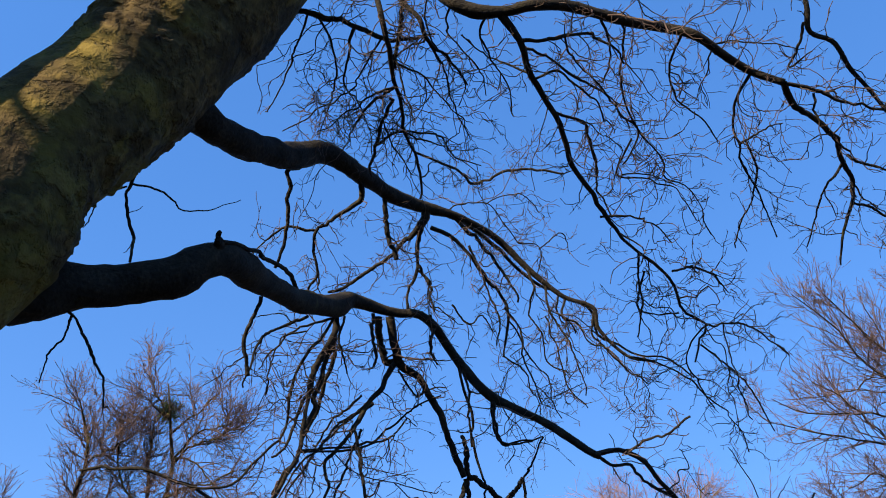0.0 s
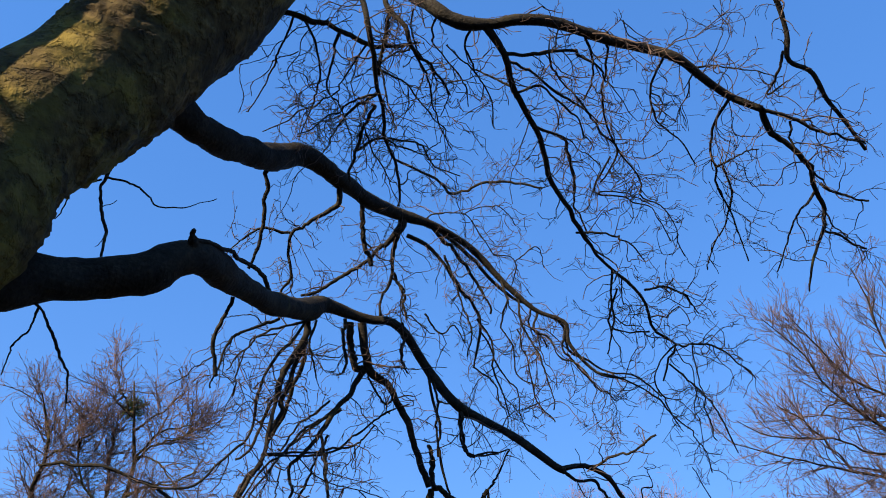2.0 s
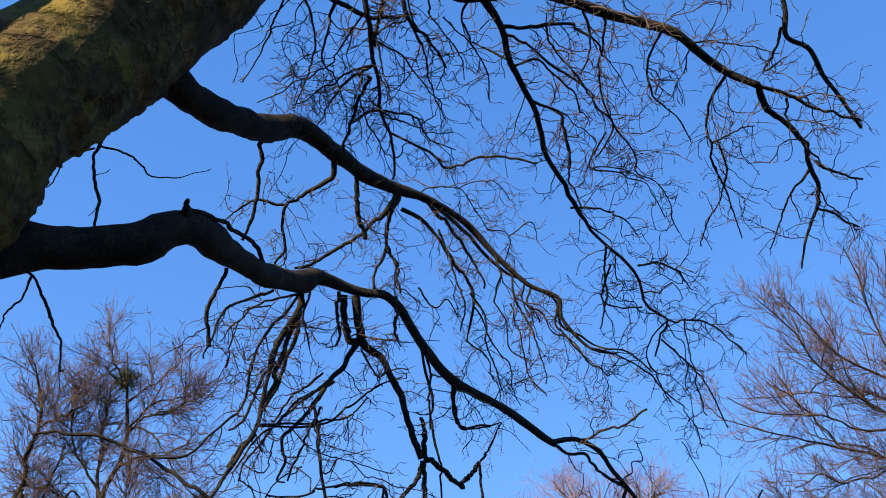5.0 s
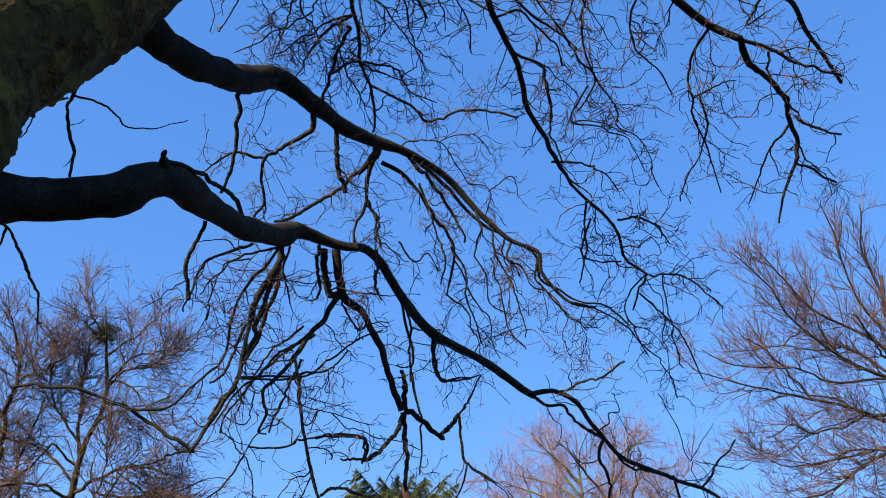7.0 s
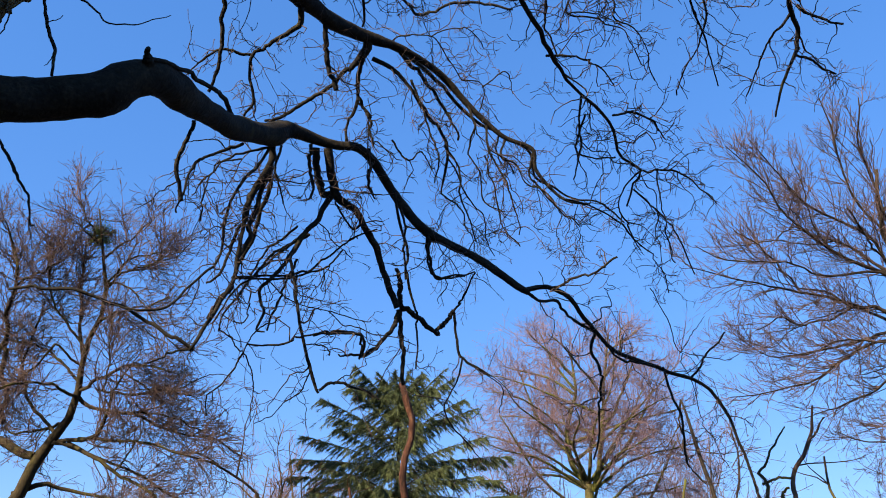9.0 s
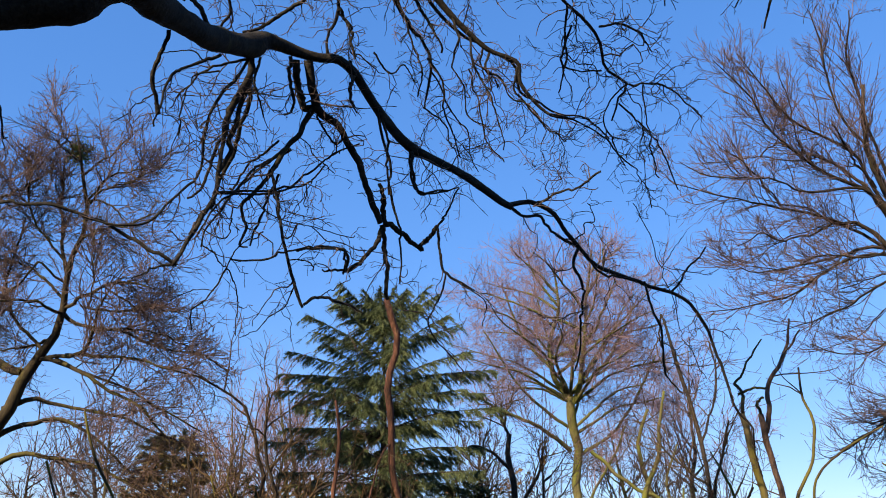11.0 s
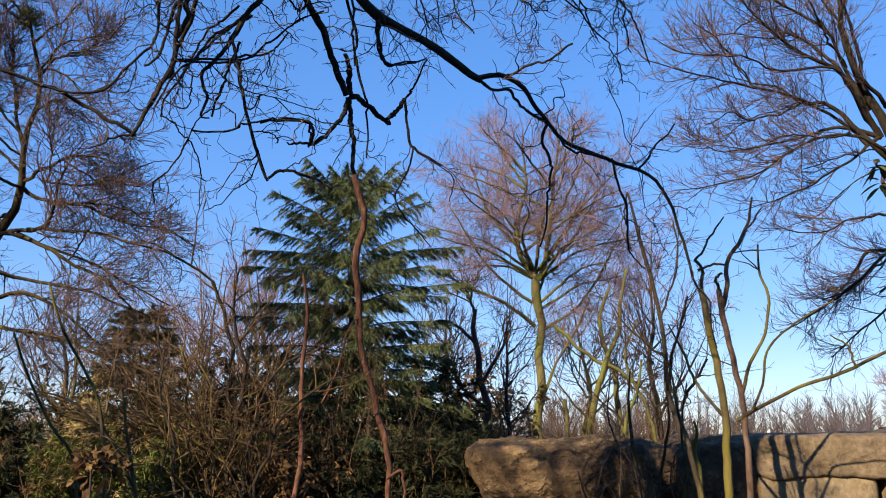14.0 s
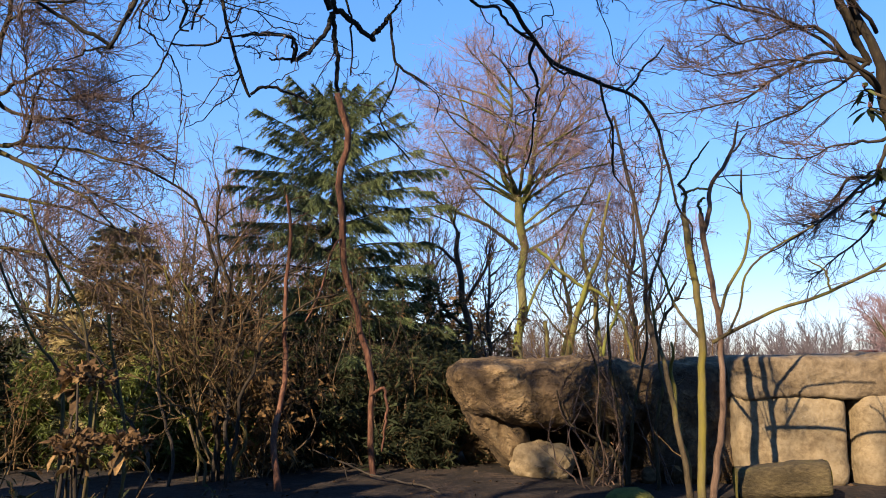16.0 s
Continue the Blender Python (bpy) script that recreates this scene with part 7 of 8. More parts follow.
bare_tree("tree", CENTER_TREE_LIMBS[0][0][:3], [[(*c[:3], c[3] * 0.85) for c in q] for q in CENTER_TREE_LIMBS] + dome_limbs(CENTER_TREE_LIMBS[:3], 4.6, 8.6, (1.95, 20.2, 6.9), 3.05, 2.9, 28, 0.042), 22, "tall bare tree with yellow-green mossy trunk and pinkish rounded crown", "bare trees", (MOSSY, PINK_TWIG),
          shoots(8.5, 7.5, 7.0, 0.95, 0.6, 0.34, 0.10, 0.014, 0.0030, 0.22), crooked=0.6)
bare_tree("tree", RIGHT_TREE_LIMBS[0][0][:3], [[(*c[:3], c[3] * 0.62) for c in q] for q in RIGHT_TREE_LIMBS], 23, "wide bare tree with long brown limbs reaching sideways", "bare trees", (BROWN, BROWN_TWIG),
          shoots(12.0, 10.0, 10.0, 0.68, 0.38, 0.20, 0.22, 0.009, 0.0026, 0.15, ang=40), crooked=1.4)
bare_tree("small_tree", STEM_TREE_LIMBS[0][0][:3], STEM_TREE_LIMBS, 24, "small tree with mossy and reddish pruned stems from one root", "", (PALE, DARK_TWIG),
          shoots(0.8, 2.2, 3.0, 0.6, 0.3, 0.16, 0.10, 0.008, 0.002, 0.16), crooked=0.5, own={0: YELLOW, 1: ROSY, 4: ROSY, 5: ROSY})
bare_tree("tree", DARK_TREE_LIMBS[0][0][:3], [[(*c[:3], c[3] * 0.75) for c in q] for q in DARK_TREE_LIMBS], 25, "thin dark bare tree behind the rock wall", "bare trees", (DARK, DARK_TWIG),
          shoots(6.0, 7.0, 8.0, 0.9, 0.5, 0.25, 0.12, 0.012, 0.0028, 0.2), crooked=1.0)
bare_tree("tree", GNARLED_TREE_LIMBS[0][0][:3], GNARLED_TREE_LIMBS, 26, "short gnarled dark bare tree with dense twigs", "bare trees", (DARK, DARK_TWIG),
          shoots(10, 9, 8, 0.9, 0.5, 0.25, 0.06, 0.018, 0.0032, 0.28), crooked=0.6)
bare_tree("tree", LEAN_TREE_LIMBS[0][0][:3], LEAN_TREE_LIMBS, 27, "cluster of mossy leaning stems behind the rock wall", "bare trees", (MOSSY, GREY_TWIG),
          shoots(6, 7, 8, 0.9, 0.5, 0.25, 0.12, 0.014, 0.0032, 0.22), crooked=1.2)
bare_tree("dead_tree", RED_POLE_LIMBS[0][0][:3], [[(*c[:3], c[3] * 0.85) for c in q] for q in RED_POLE_LIMBS], 28, "slender dead tree trunk with peeled reddish bark", "dead trunks", (RED, DARK_TWIG),
          shoots(0.5, 2.0, 2.0, 0.5, 0.25, 0.12, 0.0, 0.008, 0.002, 0.2), crooked=0.8)
bare_tree("dead_tree", RED_POLE_B_LIMBS[0][0][:3], [[(*c[:3], c[3] * 0.75) for c in q] for q in RED_POLE_B_LIMBS], 29, "thin dead tree trunk with reddish peeling top", "dead trunks", (RED, DARK_TWIG),
          shoots(0.5, 2.0, 2.0, 0.5, 0.25, 0.12, 0.0, 0.008, 0.002, 0.2), crooked=0.8)
for s, q in enumerate(SAPLING_LIMBS):
    bare_tree("sapling", q[0][:3], [[(*c[:3], c[3] * 0.75) for c in q]], 40 + s, "thin brown sapling stem rising from the undergrowth", "saplings", (PALE if s < 3 else OLIVE, DARK_TWIG),
              shoots(2.2, 4.0, 4.0, 0.6, 0.3, 0.15, 0.04, 0.008, 0.0022, 0.25), crooked=0.2 if s < 3 else 0.6)
for s, q in enumerate(THICKET_LIMBS):
    bare_tree("sapling", q[0][:3], [[(*c[:3], c[3] * 0.75) for c in q]], 50 + s, "crooked young tree in the thicket with many side twigs", "saplings", ((PALE, BROWN, DARK)[s % 3], DARK_TWIG),
              shoots(6.0, 6.0, 6.0, 1.1, 0.55, 0.27, 0.05, 0.013, 0.0028, 0.24), crooked=2.2)


def young_limbs(rng, x, y, h, r, spread, n, lean=0.0):
    """Control points of an upright tree: a trunk and n rising limbs."""
    top = np.array([x + lean * h, y, h])
    foot = np.array([x, y, -0.1])
    mid = foot + (top - foot) * 0.5 + np.array([*rng.normal(0, 0.05 * h, 2), 0])
    out = [[(*foot, r), (*(foot + (mid - foot) * 0.5), r * 0.85), (*mid, r * 0.6), (*top, r * 0.12)]]
    for k in range(n):
        u = rng.uniform(0.25, 0.8)
        p = foot + (mid - foot) * u / 0.5 if u < 0.5 else mid + (top - mid) * (u - 0.5) / 0.5
        a = rng.uniform(0, 2 * math.pi)
        d = np.array([math.cos(a), math.sin(a), 0])
        L = spread * (1.15 - u) * rng.uniform(0.8, 1.2)
        out.append([(*p, r * (0.5 - 0.35 * u)), (*(p + d * L * 0.45 + np.array([0, 0, L * 0.4])), r * (0.33 - 0.25 * u)),
                    (*(p + d * L * 0.85 + np.array([0, 0, L * 1.0])), r * 0.08)])
    return out


rng = np.random.default_rng(3)
for k, (x, y, h, r, spread, barks, kind_label) in enumerate([
        (-6.6, 24.0, 7.6, 0.10, 2.0, (GREY, PINK_TWIG), "slim bare tree with pinkish upright twigs"),
        (-8.0, 16.5, 5.2, 0.06, 1.4, (GREY, PINK_TWIG), "slim bare tree with pinkish upright twigs"),
        (-4.6, 15.4, 5.0, 0.06, 1.3, (GREY, PINK_TWIG), "slim bare tree with pinkish upright twigs"),
        (-8.6, 26.0, 7.4, 0.10, 2.0, (GREY, PINK_TWIG), "slim bare tree with pinkish upright twigs"),
        (-4.6, 27.0, 7.8, 0.10, 1.8, (GREY, PINK_TWIG), "slim bare tree with pinkish upright twigs"),
        (6.6, 27.0, 8.4, 0.12, 2.6, (GREY, PINK_TWIG), "bare tree with pinkish twigs beyond the rocks"),
        (3.4, 25.0, 6.0, 0.10, 2.4, (MOSSY, GREY_TWIG), "bare mossy tree beyond the rocks"),
        (-0.4, 24.0, 5.6, 0.12, 2.4, (DARK, GREY_TWIG), "bare tree behind the dark conifer"),
        (-11.0, 22.0, 5.4, 0.12, 2.6, (DARK, GREY_TWIG), "bare dark tree behind the thicket"),
        (-9.2, 16.0, 4.2, 0.07, 1.8, (DARK, DARK_TWIG), "bare bushy tree behind the thicket"),
        (-3.7, 14.6, 4.0, 0.06, 1.5, (DARK, GREY_TWIG), "bare bushy tree behind the thicket"),
        (-4.4, 17.0, 5.4, 0.07, 1.8, (DARK, BROWN_TWIG), "bare bushy tree behind the thicket"),
        (1.0, 16.5, 4.6, 0.06, 1.6, (DARK, BROWN_TWIG), "bare bushy tree behind the dark conifer"),
        (21.0, 36.0, 3.3, 0.20, 3.2, (GREY, PINK_TWIG), "rounded bare tree with pinkish twigs beyond the rocks"),
        # The last two are out of view, added to dapple the rocks with shade.
        (-8.8, -2.6, 13.5, 0.16, 4.0, (GREY, GREY_TWIG), "tall bare tree beside the path"),
        (-3.4, -5.0, 12.5, 0.24, 4.8, (GREY, GREY_TWIG), "tall bare tree beside the path")]):
    bare_tree("tree", (x, y, 0), young_limbs(rng, x, y, h, r, spread, 12), 60 + k, kind_label, "bare trees", barks,
              shoots(1.6, 2.0, 2.0, 0.2 * h, 0.1 * h, 0.05 * h, 0.1, 0.025, 0.006, 0.15) if y < 5 else shoots(7.0, 6.0, 5.0, 1.3, 0.7, 0.4, 0.2, 0.02, 0.009, 0.14) if y > 30 else shoots(4.5, 4.5, 5.0, 0.24 * h, 0.11 * h, 0.055 * h, 0.22, 0.016, 0.0042, 0.13))


# ---- cedar and pine ----
def conifer(name, x, y, h, reach, seed, label, bark, needle, tiers, droop, n_needles, blade, low=0.12, widen=1.6, per=7, spray=42.0, hang=0.35, broad=0.3, ragged=0, plume=0.6, flat=0.5):
    """Whorls of branches that lift, then droop at the tip, with flat sprays of fine needles."""
    rng = np.random.default_rng(seed)
    t = thing(name, (x, y, 0), label, "tree")
    V, F = tubes(*[q[None] for q in curve([(x, y, -0.1, 0.016 * h), (x + 0.05, y, h * 0.5, 0.011 * h), (x, y, h, 0.004)], 20)], 9, 0.03, rng)
    part_np("trunk", V, F, bark, t)
    limbs = []
    for k in range(tiers):
        u = low + (0.97 - low) * k / (tiers - 1)
        z = h * u
        full = reach * min(1.0, ((1.0 - u) * h / widen) ** 0.9) + 0.2
        start = rng.uniform(0, 2 * math.pi)
        for q in range(per):
            a = start + (q + rng.uniform(-0.3, 0.3)) * 2 * math.pi / per
            L = full * (rng.uniform(0.75, 1.0) if ragged == 0 else (rng.choice([0.5, 0.8, 0.98, 1.15]) if u < 0.68 else 0.95) * rng.uniform(0.85, 1.1))
            d = np.array([math.cos(a), math.sin(a), 0.0])
            p = np.array([x, y, z + rng.uniform(-0.1, 0.1)])
            lift = np.interp(u, [0.1, 0.35, 0.75, 0.92], [-0.12, 0.10, 0.22, plume])
            rise = L * lift * np.array([0.5, 0.9, 1.1]) - L * droop * np.array([0.0, 0.6, 1.0])
            limbs.append([(*p, 0.005 * h * (1.1 - u)), (*(p + d * L * 0.4 + np.array([0, 0, rise[0]])), 0.004 * h * (1.1 - u)),
                          (*(p + d * L * 0.8 + np.array([0, 0, rise[1]])), 0.002 * h * (1.1 - u)),
                          (*(p + d * L * 1.02 + np.array([0, 0, rise[2]])), 0.003)])
    P, R = limb_arrays(limbs, 12)
    for q in range(len(P)):
        part_np("branch", *tubes(P[q:q + 1], R[q:q + 1], 5), bark, t)
    g, r = grow(rng, P, R, spray, 0.03, 1.0, 44, 0.40, 4, 0.06, (0, 0, 0), 0.005, 0.002, 0.72)
    foot = g[:, :1].copy()
    g = foot + (g - foot) * np.array([1, 1, flat])
    g[:, :, 2] -= hang * np.linspace(0, 1, 4)[None] ** 1.4 * np.linalg.norm(g[:, -1] - g[:, 0], axis=1)[:, None]
    V, F = tubes(g, r, 3, cap=False)
    part_np("twig_growth", V, F, bark, t, kind="stuff")
    at, d = along(rng, g, int(n_needles * 0.9))
    at3, d3 = along(rng, P[:, 5:], int(n_needles * 0.10))
    at, d = np.concatenate([at, at3]), np.concatenate([d, d3])
    d = unit(d + rng.normal(0, 0.36, d.shape) + np.array([0, 0, -0.25]))
    V, F = needles(rng, at, d, blade, blade * broad)
    part_np("needles", V, F, needle, t, kind="stuff", smooth=False)


conifer("cedar", -1.85, 13.4, 5.8, 1.6, 31, "dark green cedar with layered drooping needle branches", DARK, NEEDLE, 14, 0.10, 350000, 0.085, low=0.08, widen=1.35, per=10, spray=33.0, hang=0.65, broad=0.12, ragged=1, plume=1.0, flat=0.25)
conifer("pine", -4.9, 12.3, 3.35, 1.25, 32, "brownish green conifer behind the thicket", DARK, PINE, 13, 0.02, 110000, 0.09, low=0.04, widen=2.6, per=8, spray=16.0, hang=0.1, broad=0.26)


# ---- mistletoe in the tree ----
def mistletoe():
    rng = np.random.default_rng(35)
    at = np.array(MISTLETOE)
    t = thing("mistletoe", at, "yellow-green ball of mistletoe high in a bare tree", "mistletoe")
    d = unit(rng.normal(size=(160, 3)))
    P = at + d[:, None] * np.linspace(0, 1, 4)[None, :, None] * 0.20 + rng.normal(0, 0.02, (160, 4, 3)) * np.linspace(0, 1, 4)[None, :, None]
    V, F = tubes(P, np.full((160, 4), 0.003), 3, cap=False)
    part_np("stem_growth", V, F, BAMBOO, t, kind="stuff")
    a, q = along(rng, P[:, 1:], 700)
    V, F = blades(rng, a, q + rng.normal(0, 0.7, q.shape), 0.045, 0.014)
    part_np("leaves", V, F, BAMBOO, t, kind="stuff", smooth=False)


MISTLETOE = (-5.82, 9.89, 7.15)
mistletoe()


# ---- shrubs ----
def shrub(name, x, y, rx, ry, h, seed, label, group, leaf, n_leaf, blade, stems=24, wood=DARK_TWIG, width=0.2, droop=0.25, low=0.0):
    rng = np.random.default_rng(seed)
    t = thing(name, (x, y, 0), label, "shrub", group)
    cs = []
    for k in range(stems):
        a, q = rng.uniform(0, 2 * math.pi), math.sqrt(rng.random())
        fx, fy = x + 0.75 * rx * q * math.cos(a + rng.normal(0, 0.5)), y + 0.75 * ry * q * math.sin(a)
        tx, ty = x + rx * q * math.cos(a) + rng.normal(0, 0.12), y + ry * q * math.sin(a) + rng.normal(0, 0.1)
        tz = h * rng.uniform(0.55, 1.05) * (1 - 0.35 * q * q)
        cs.append([(fx, fy, -0.05, 0.012), ((fx + tx) / 2 + rng.normal(0, 0.22), (fy + ty) / 2 + rng.normal(0, 0.1), tz * rng.uniform(0.4, 0.65), 0.009), (tx, ty, tz, 0.003)])
    P, R = limb_arrays(cs, 14)
    P = wander(rng, P, R, 2.0)
    b1 = grow(rng, P, R, 5.0, 0.06, 1.0, 45, 0.42, 6, 0.18, (0, 0, 0.06), 0.005, 0.002, 0.3)
    b2 = grow(rng, *b1, 7.0, 0.2, 1.0, 45, 0.2, 3, 0.2, (0, 0, 0), 0.003, 0.0015, 0.3)
    for q in range(len(P)):
        part_np("stem", *tubes(P[q:q + 1], R[q:q + 1], 5), wood, t)
    V, F = join([tubes(*b1, 3, cap=False), tubes(*b2, 3, cap=False)])
    part_np("twig_growth", V, F, wood, t, kind="stuff")
    if n_leaf:
        at, d = along(rng, np.concatenate([b2[0], b1[0][:, ::2][:, :3]]), n_leaf)
        at = at[at[:, 2] > low]
        d = unit(d[:len(at)] + rng.normal(0, 0.6, (len(at), 3)))
        V, F = blades(rng, at, d, blade, blade * width, droop)
        part_np("leaves", V, F, leaf, t, kind="stuff", smooth=False)
    return t


shrub("bamboo", -3.9, 11.3, 0.9, 0.4, 1.75, 71, "clump of yellow-green bamboo with slender leaves", "bamboo clumps", BAMBOO, 12000, 0.13, 36, width=0.14)
shrub("bamboo", -5.3, 11.6, 0.9, 0.4, 1.8, 72, "clump of yellow-green bamboo with slender leaves", "bamboo clumps", BAMBOO, 12000, 0.13, 36, width=0.14)
shrub("bamboo", -3.1, 11.5, 0.8, 0.35, 1.7, 70, "clump of yellow-green bamboo with slender leaves", "bamboo clumps", BAMBOO, 9000, 0.13, 26, width=0.14)
# Bamboo in the darkened leaf: shade by the cedar's foot is painted in.
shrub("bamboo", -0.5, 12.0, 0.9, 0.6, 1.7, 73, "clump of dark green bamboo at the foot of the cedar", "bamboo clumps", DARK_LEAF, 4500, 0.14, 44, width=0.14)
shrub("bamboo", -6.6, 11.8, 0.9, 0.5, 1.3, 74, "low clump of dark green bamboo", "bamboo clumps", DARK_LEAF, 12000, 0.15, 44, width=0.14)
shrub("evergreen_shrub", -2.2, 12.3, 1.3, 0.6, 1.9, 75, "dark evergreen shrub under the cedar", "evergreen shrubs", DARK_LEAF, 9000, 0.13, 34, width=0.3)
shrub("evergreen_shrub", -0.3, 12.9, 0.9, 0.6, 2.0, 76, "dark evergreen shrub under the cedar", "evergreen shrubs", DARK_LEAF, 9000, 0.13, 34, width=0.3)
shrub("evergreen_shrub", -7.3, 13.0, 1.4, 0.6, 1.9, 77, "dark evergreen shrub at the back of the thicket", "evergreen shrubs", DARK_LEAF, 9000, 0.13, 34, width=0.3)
shrub("brown_shrub", -2.6, 11.5, 0.6, 0.4, 2.0, 78, "twiggy shrub with dry orange-brown leaves", "twiggy shrubs", DRY_LEAF, 1200, 0.09, 26, width=0.35)
shrub("brown_shrub", -4.6, 12.5, 1.2, 0.4, 2.2, 79, "twiggy shrub with few dry leaves", "twiggy shrubs", DRY_LEAF, 900, 0.07, 26, width=0.35)
shrub("brown_shrub", -1.2, 11.8, 1.0, 0.4, 2.9, 80, "tangle of thin tan dead twigs before the cedar", "twiggy shrubs", DRY_LEAF, 700, 0.07, 36, width=0.35, wood=TAN_TWIG)
shrub("brown_shrub", -2.6, 12.1, 1.0, 0.4, 2.7, 104, "tangle of thin tan dead twigs before the cedar", "twiggy shrubs", DRY_LEAF, 700, 0.07, 30, width=0.35, wood=TAN_TWIG)
shrub("brown_shrub", -6.6, 10.9, 1.2, 0.6, 2.2, 81, "twiggy shrub with few dry leaves", "twiggy shrubs", DRY_LEAF, 900, 0.07, 30, width=0.35)
shrub("brown_shrub", 2.45, 10.1, 0.6, 0.3, 2.3, 82, "bare twiggy shrub in front of the rocks", "twiggy shrubs", DRY_LEAF, 60, 0.06, 9, width=0.35, wood=TWIG)
shrub("brown_shrub", 1.85, 10.0, 0.4, 0.25, 2.2, 152, "bare twiggy shrub in front of the rocks", "twiggy shrubs", DRY_LEAF, 40, 0.06, 6, width=0.35, wood=TWIG)
shrub("brown_shrub", -6.6, 13.8, 2.2, 0.8, 2.6, 83, "dense brown thicket of bare twigs", "twiggy shrubs", DRY_LEAF, 2500, 0.08, 36, width=0.35)
shrub("brown_shrub", -1.6, 14.9, 2.6, 0.8, 2.4, 84, "dense brown thicket of bare twigs", "twiggy shrubs", DRY_LEAF, 2500, 0.08, 36, width=0.35)
shrub("brown_shrub", 3.2, 14.0, 2.4, 0.8, 3.1, 85, "bare bush behind the rock wall", "twiggy shrubs", DRY_LEAF, 200, 0.06, 56, width=0.35)


shrub("yellow_shrub", -0.1, 16.2, 1.0, 0.5, 3.7, 150, "bush with yellowish olive buds behind the cedar", "", BUD, 5000, 0.06, 30, width=0.4)
shrub("brown_shrub", -2.5, 10.9, 0.32, 0.3, 1.6, 151, "twiggy shrub with curled orange-brown dead leaves", "twiggy shrubs", DRY_LEAF, 1300, 0.10, 18, width=0.2, droop=0.7, wood=TAN_TWIG)
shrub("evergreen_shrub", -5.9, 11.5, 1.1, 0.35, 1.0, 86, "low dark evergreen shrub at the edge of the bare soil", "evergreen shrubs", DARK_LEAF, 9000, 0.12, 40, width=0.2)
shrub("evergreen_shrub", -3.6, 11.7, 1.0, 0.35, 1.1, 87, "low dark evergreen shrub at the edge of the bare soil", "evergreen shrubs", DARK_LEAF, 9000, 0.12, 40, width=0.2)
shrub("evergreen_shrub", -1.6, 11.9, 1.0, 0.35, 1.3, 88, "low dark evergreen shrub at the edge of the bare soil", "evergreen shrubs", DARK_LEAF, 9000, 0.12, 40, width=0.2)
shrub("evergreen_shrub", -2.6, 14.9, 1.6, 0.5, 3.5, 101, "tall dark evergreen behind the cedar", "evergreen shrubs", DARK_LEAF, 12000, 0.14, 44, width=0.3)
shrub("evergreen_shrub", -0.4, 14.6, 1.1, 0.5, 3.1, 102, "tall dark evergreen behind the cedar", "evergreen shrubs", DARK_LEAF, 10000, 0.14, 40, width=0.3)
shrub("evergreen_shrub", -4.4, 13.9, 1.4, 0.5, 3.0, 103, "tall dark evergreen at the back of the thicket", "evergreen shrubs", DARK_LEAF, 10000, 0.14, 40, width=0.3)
for k, (x, y, rx, h) in enumerate([(-9.6, 18.0, 2.2, 3.2), (-5.6, 18.6, 2.2, 3.6), (-2.4, 18.0, 2.0, 3.6), (0.4, 18.4, 1.6, 3.4)]):
    shrub("brown_shrub", x, y, rx, 0.7, h, 110 + k, "tall dense brown thicket behind the other shrubs", "twiggy shrubs", DRY_LEAF if k % 2 else DARK_LEAF, 3500, 0.15, 34, width=0.35)
shrub("withered_shrub", -2.45, 4.5, 0.4, 0.3, 0.95, 120, "low withered shrub with brown leaves beside the path", "withered shrubs", DRY_LEAF, 900, 0.06, 20, width=0.4)
shrub("withered_shrub", -1.75, 4.35, 0.3, 0.25, 0.85, 121, "low withered shrub with brown leaves beside the path", "withered shrubs", DARK_LEAF, 1400, 0.07, 20, width=0.35)
# This bamboo also wears the darkened leaf in place of real shade.
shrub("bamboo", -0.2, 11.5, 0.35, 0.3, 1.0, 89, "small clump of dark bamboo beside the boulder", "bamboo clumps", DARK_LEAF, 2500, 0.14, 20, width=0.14)


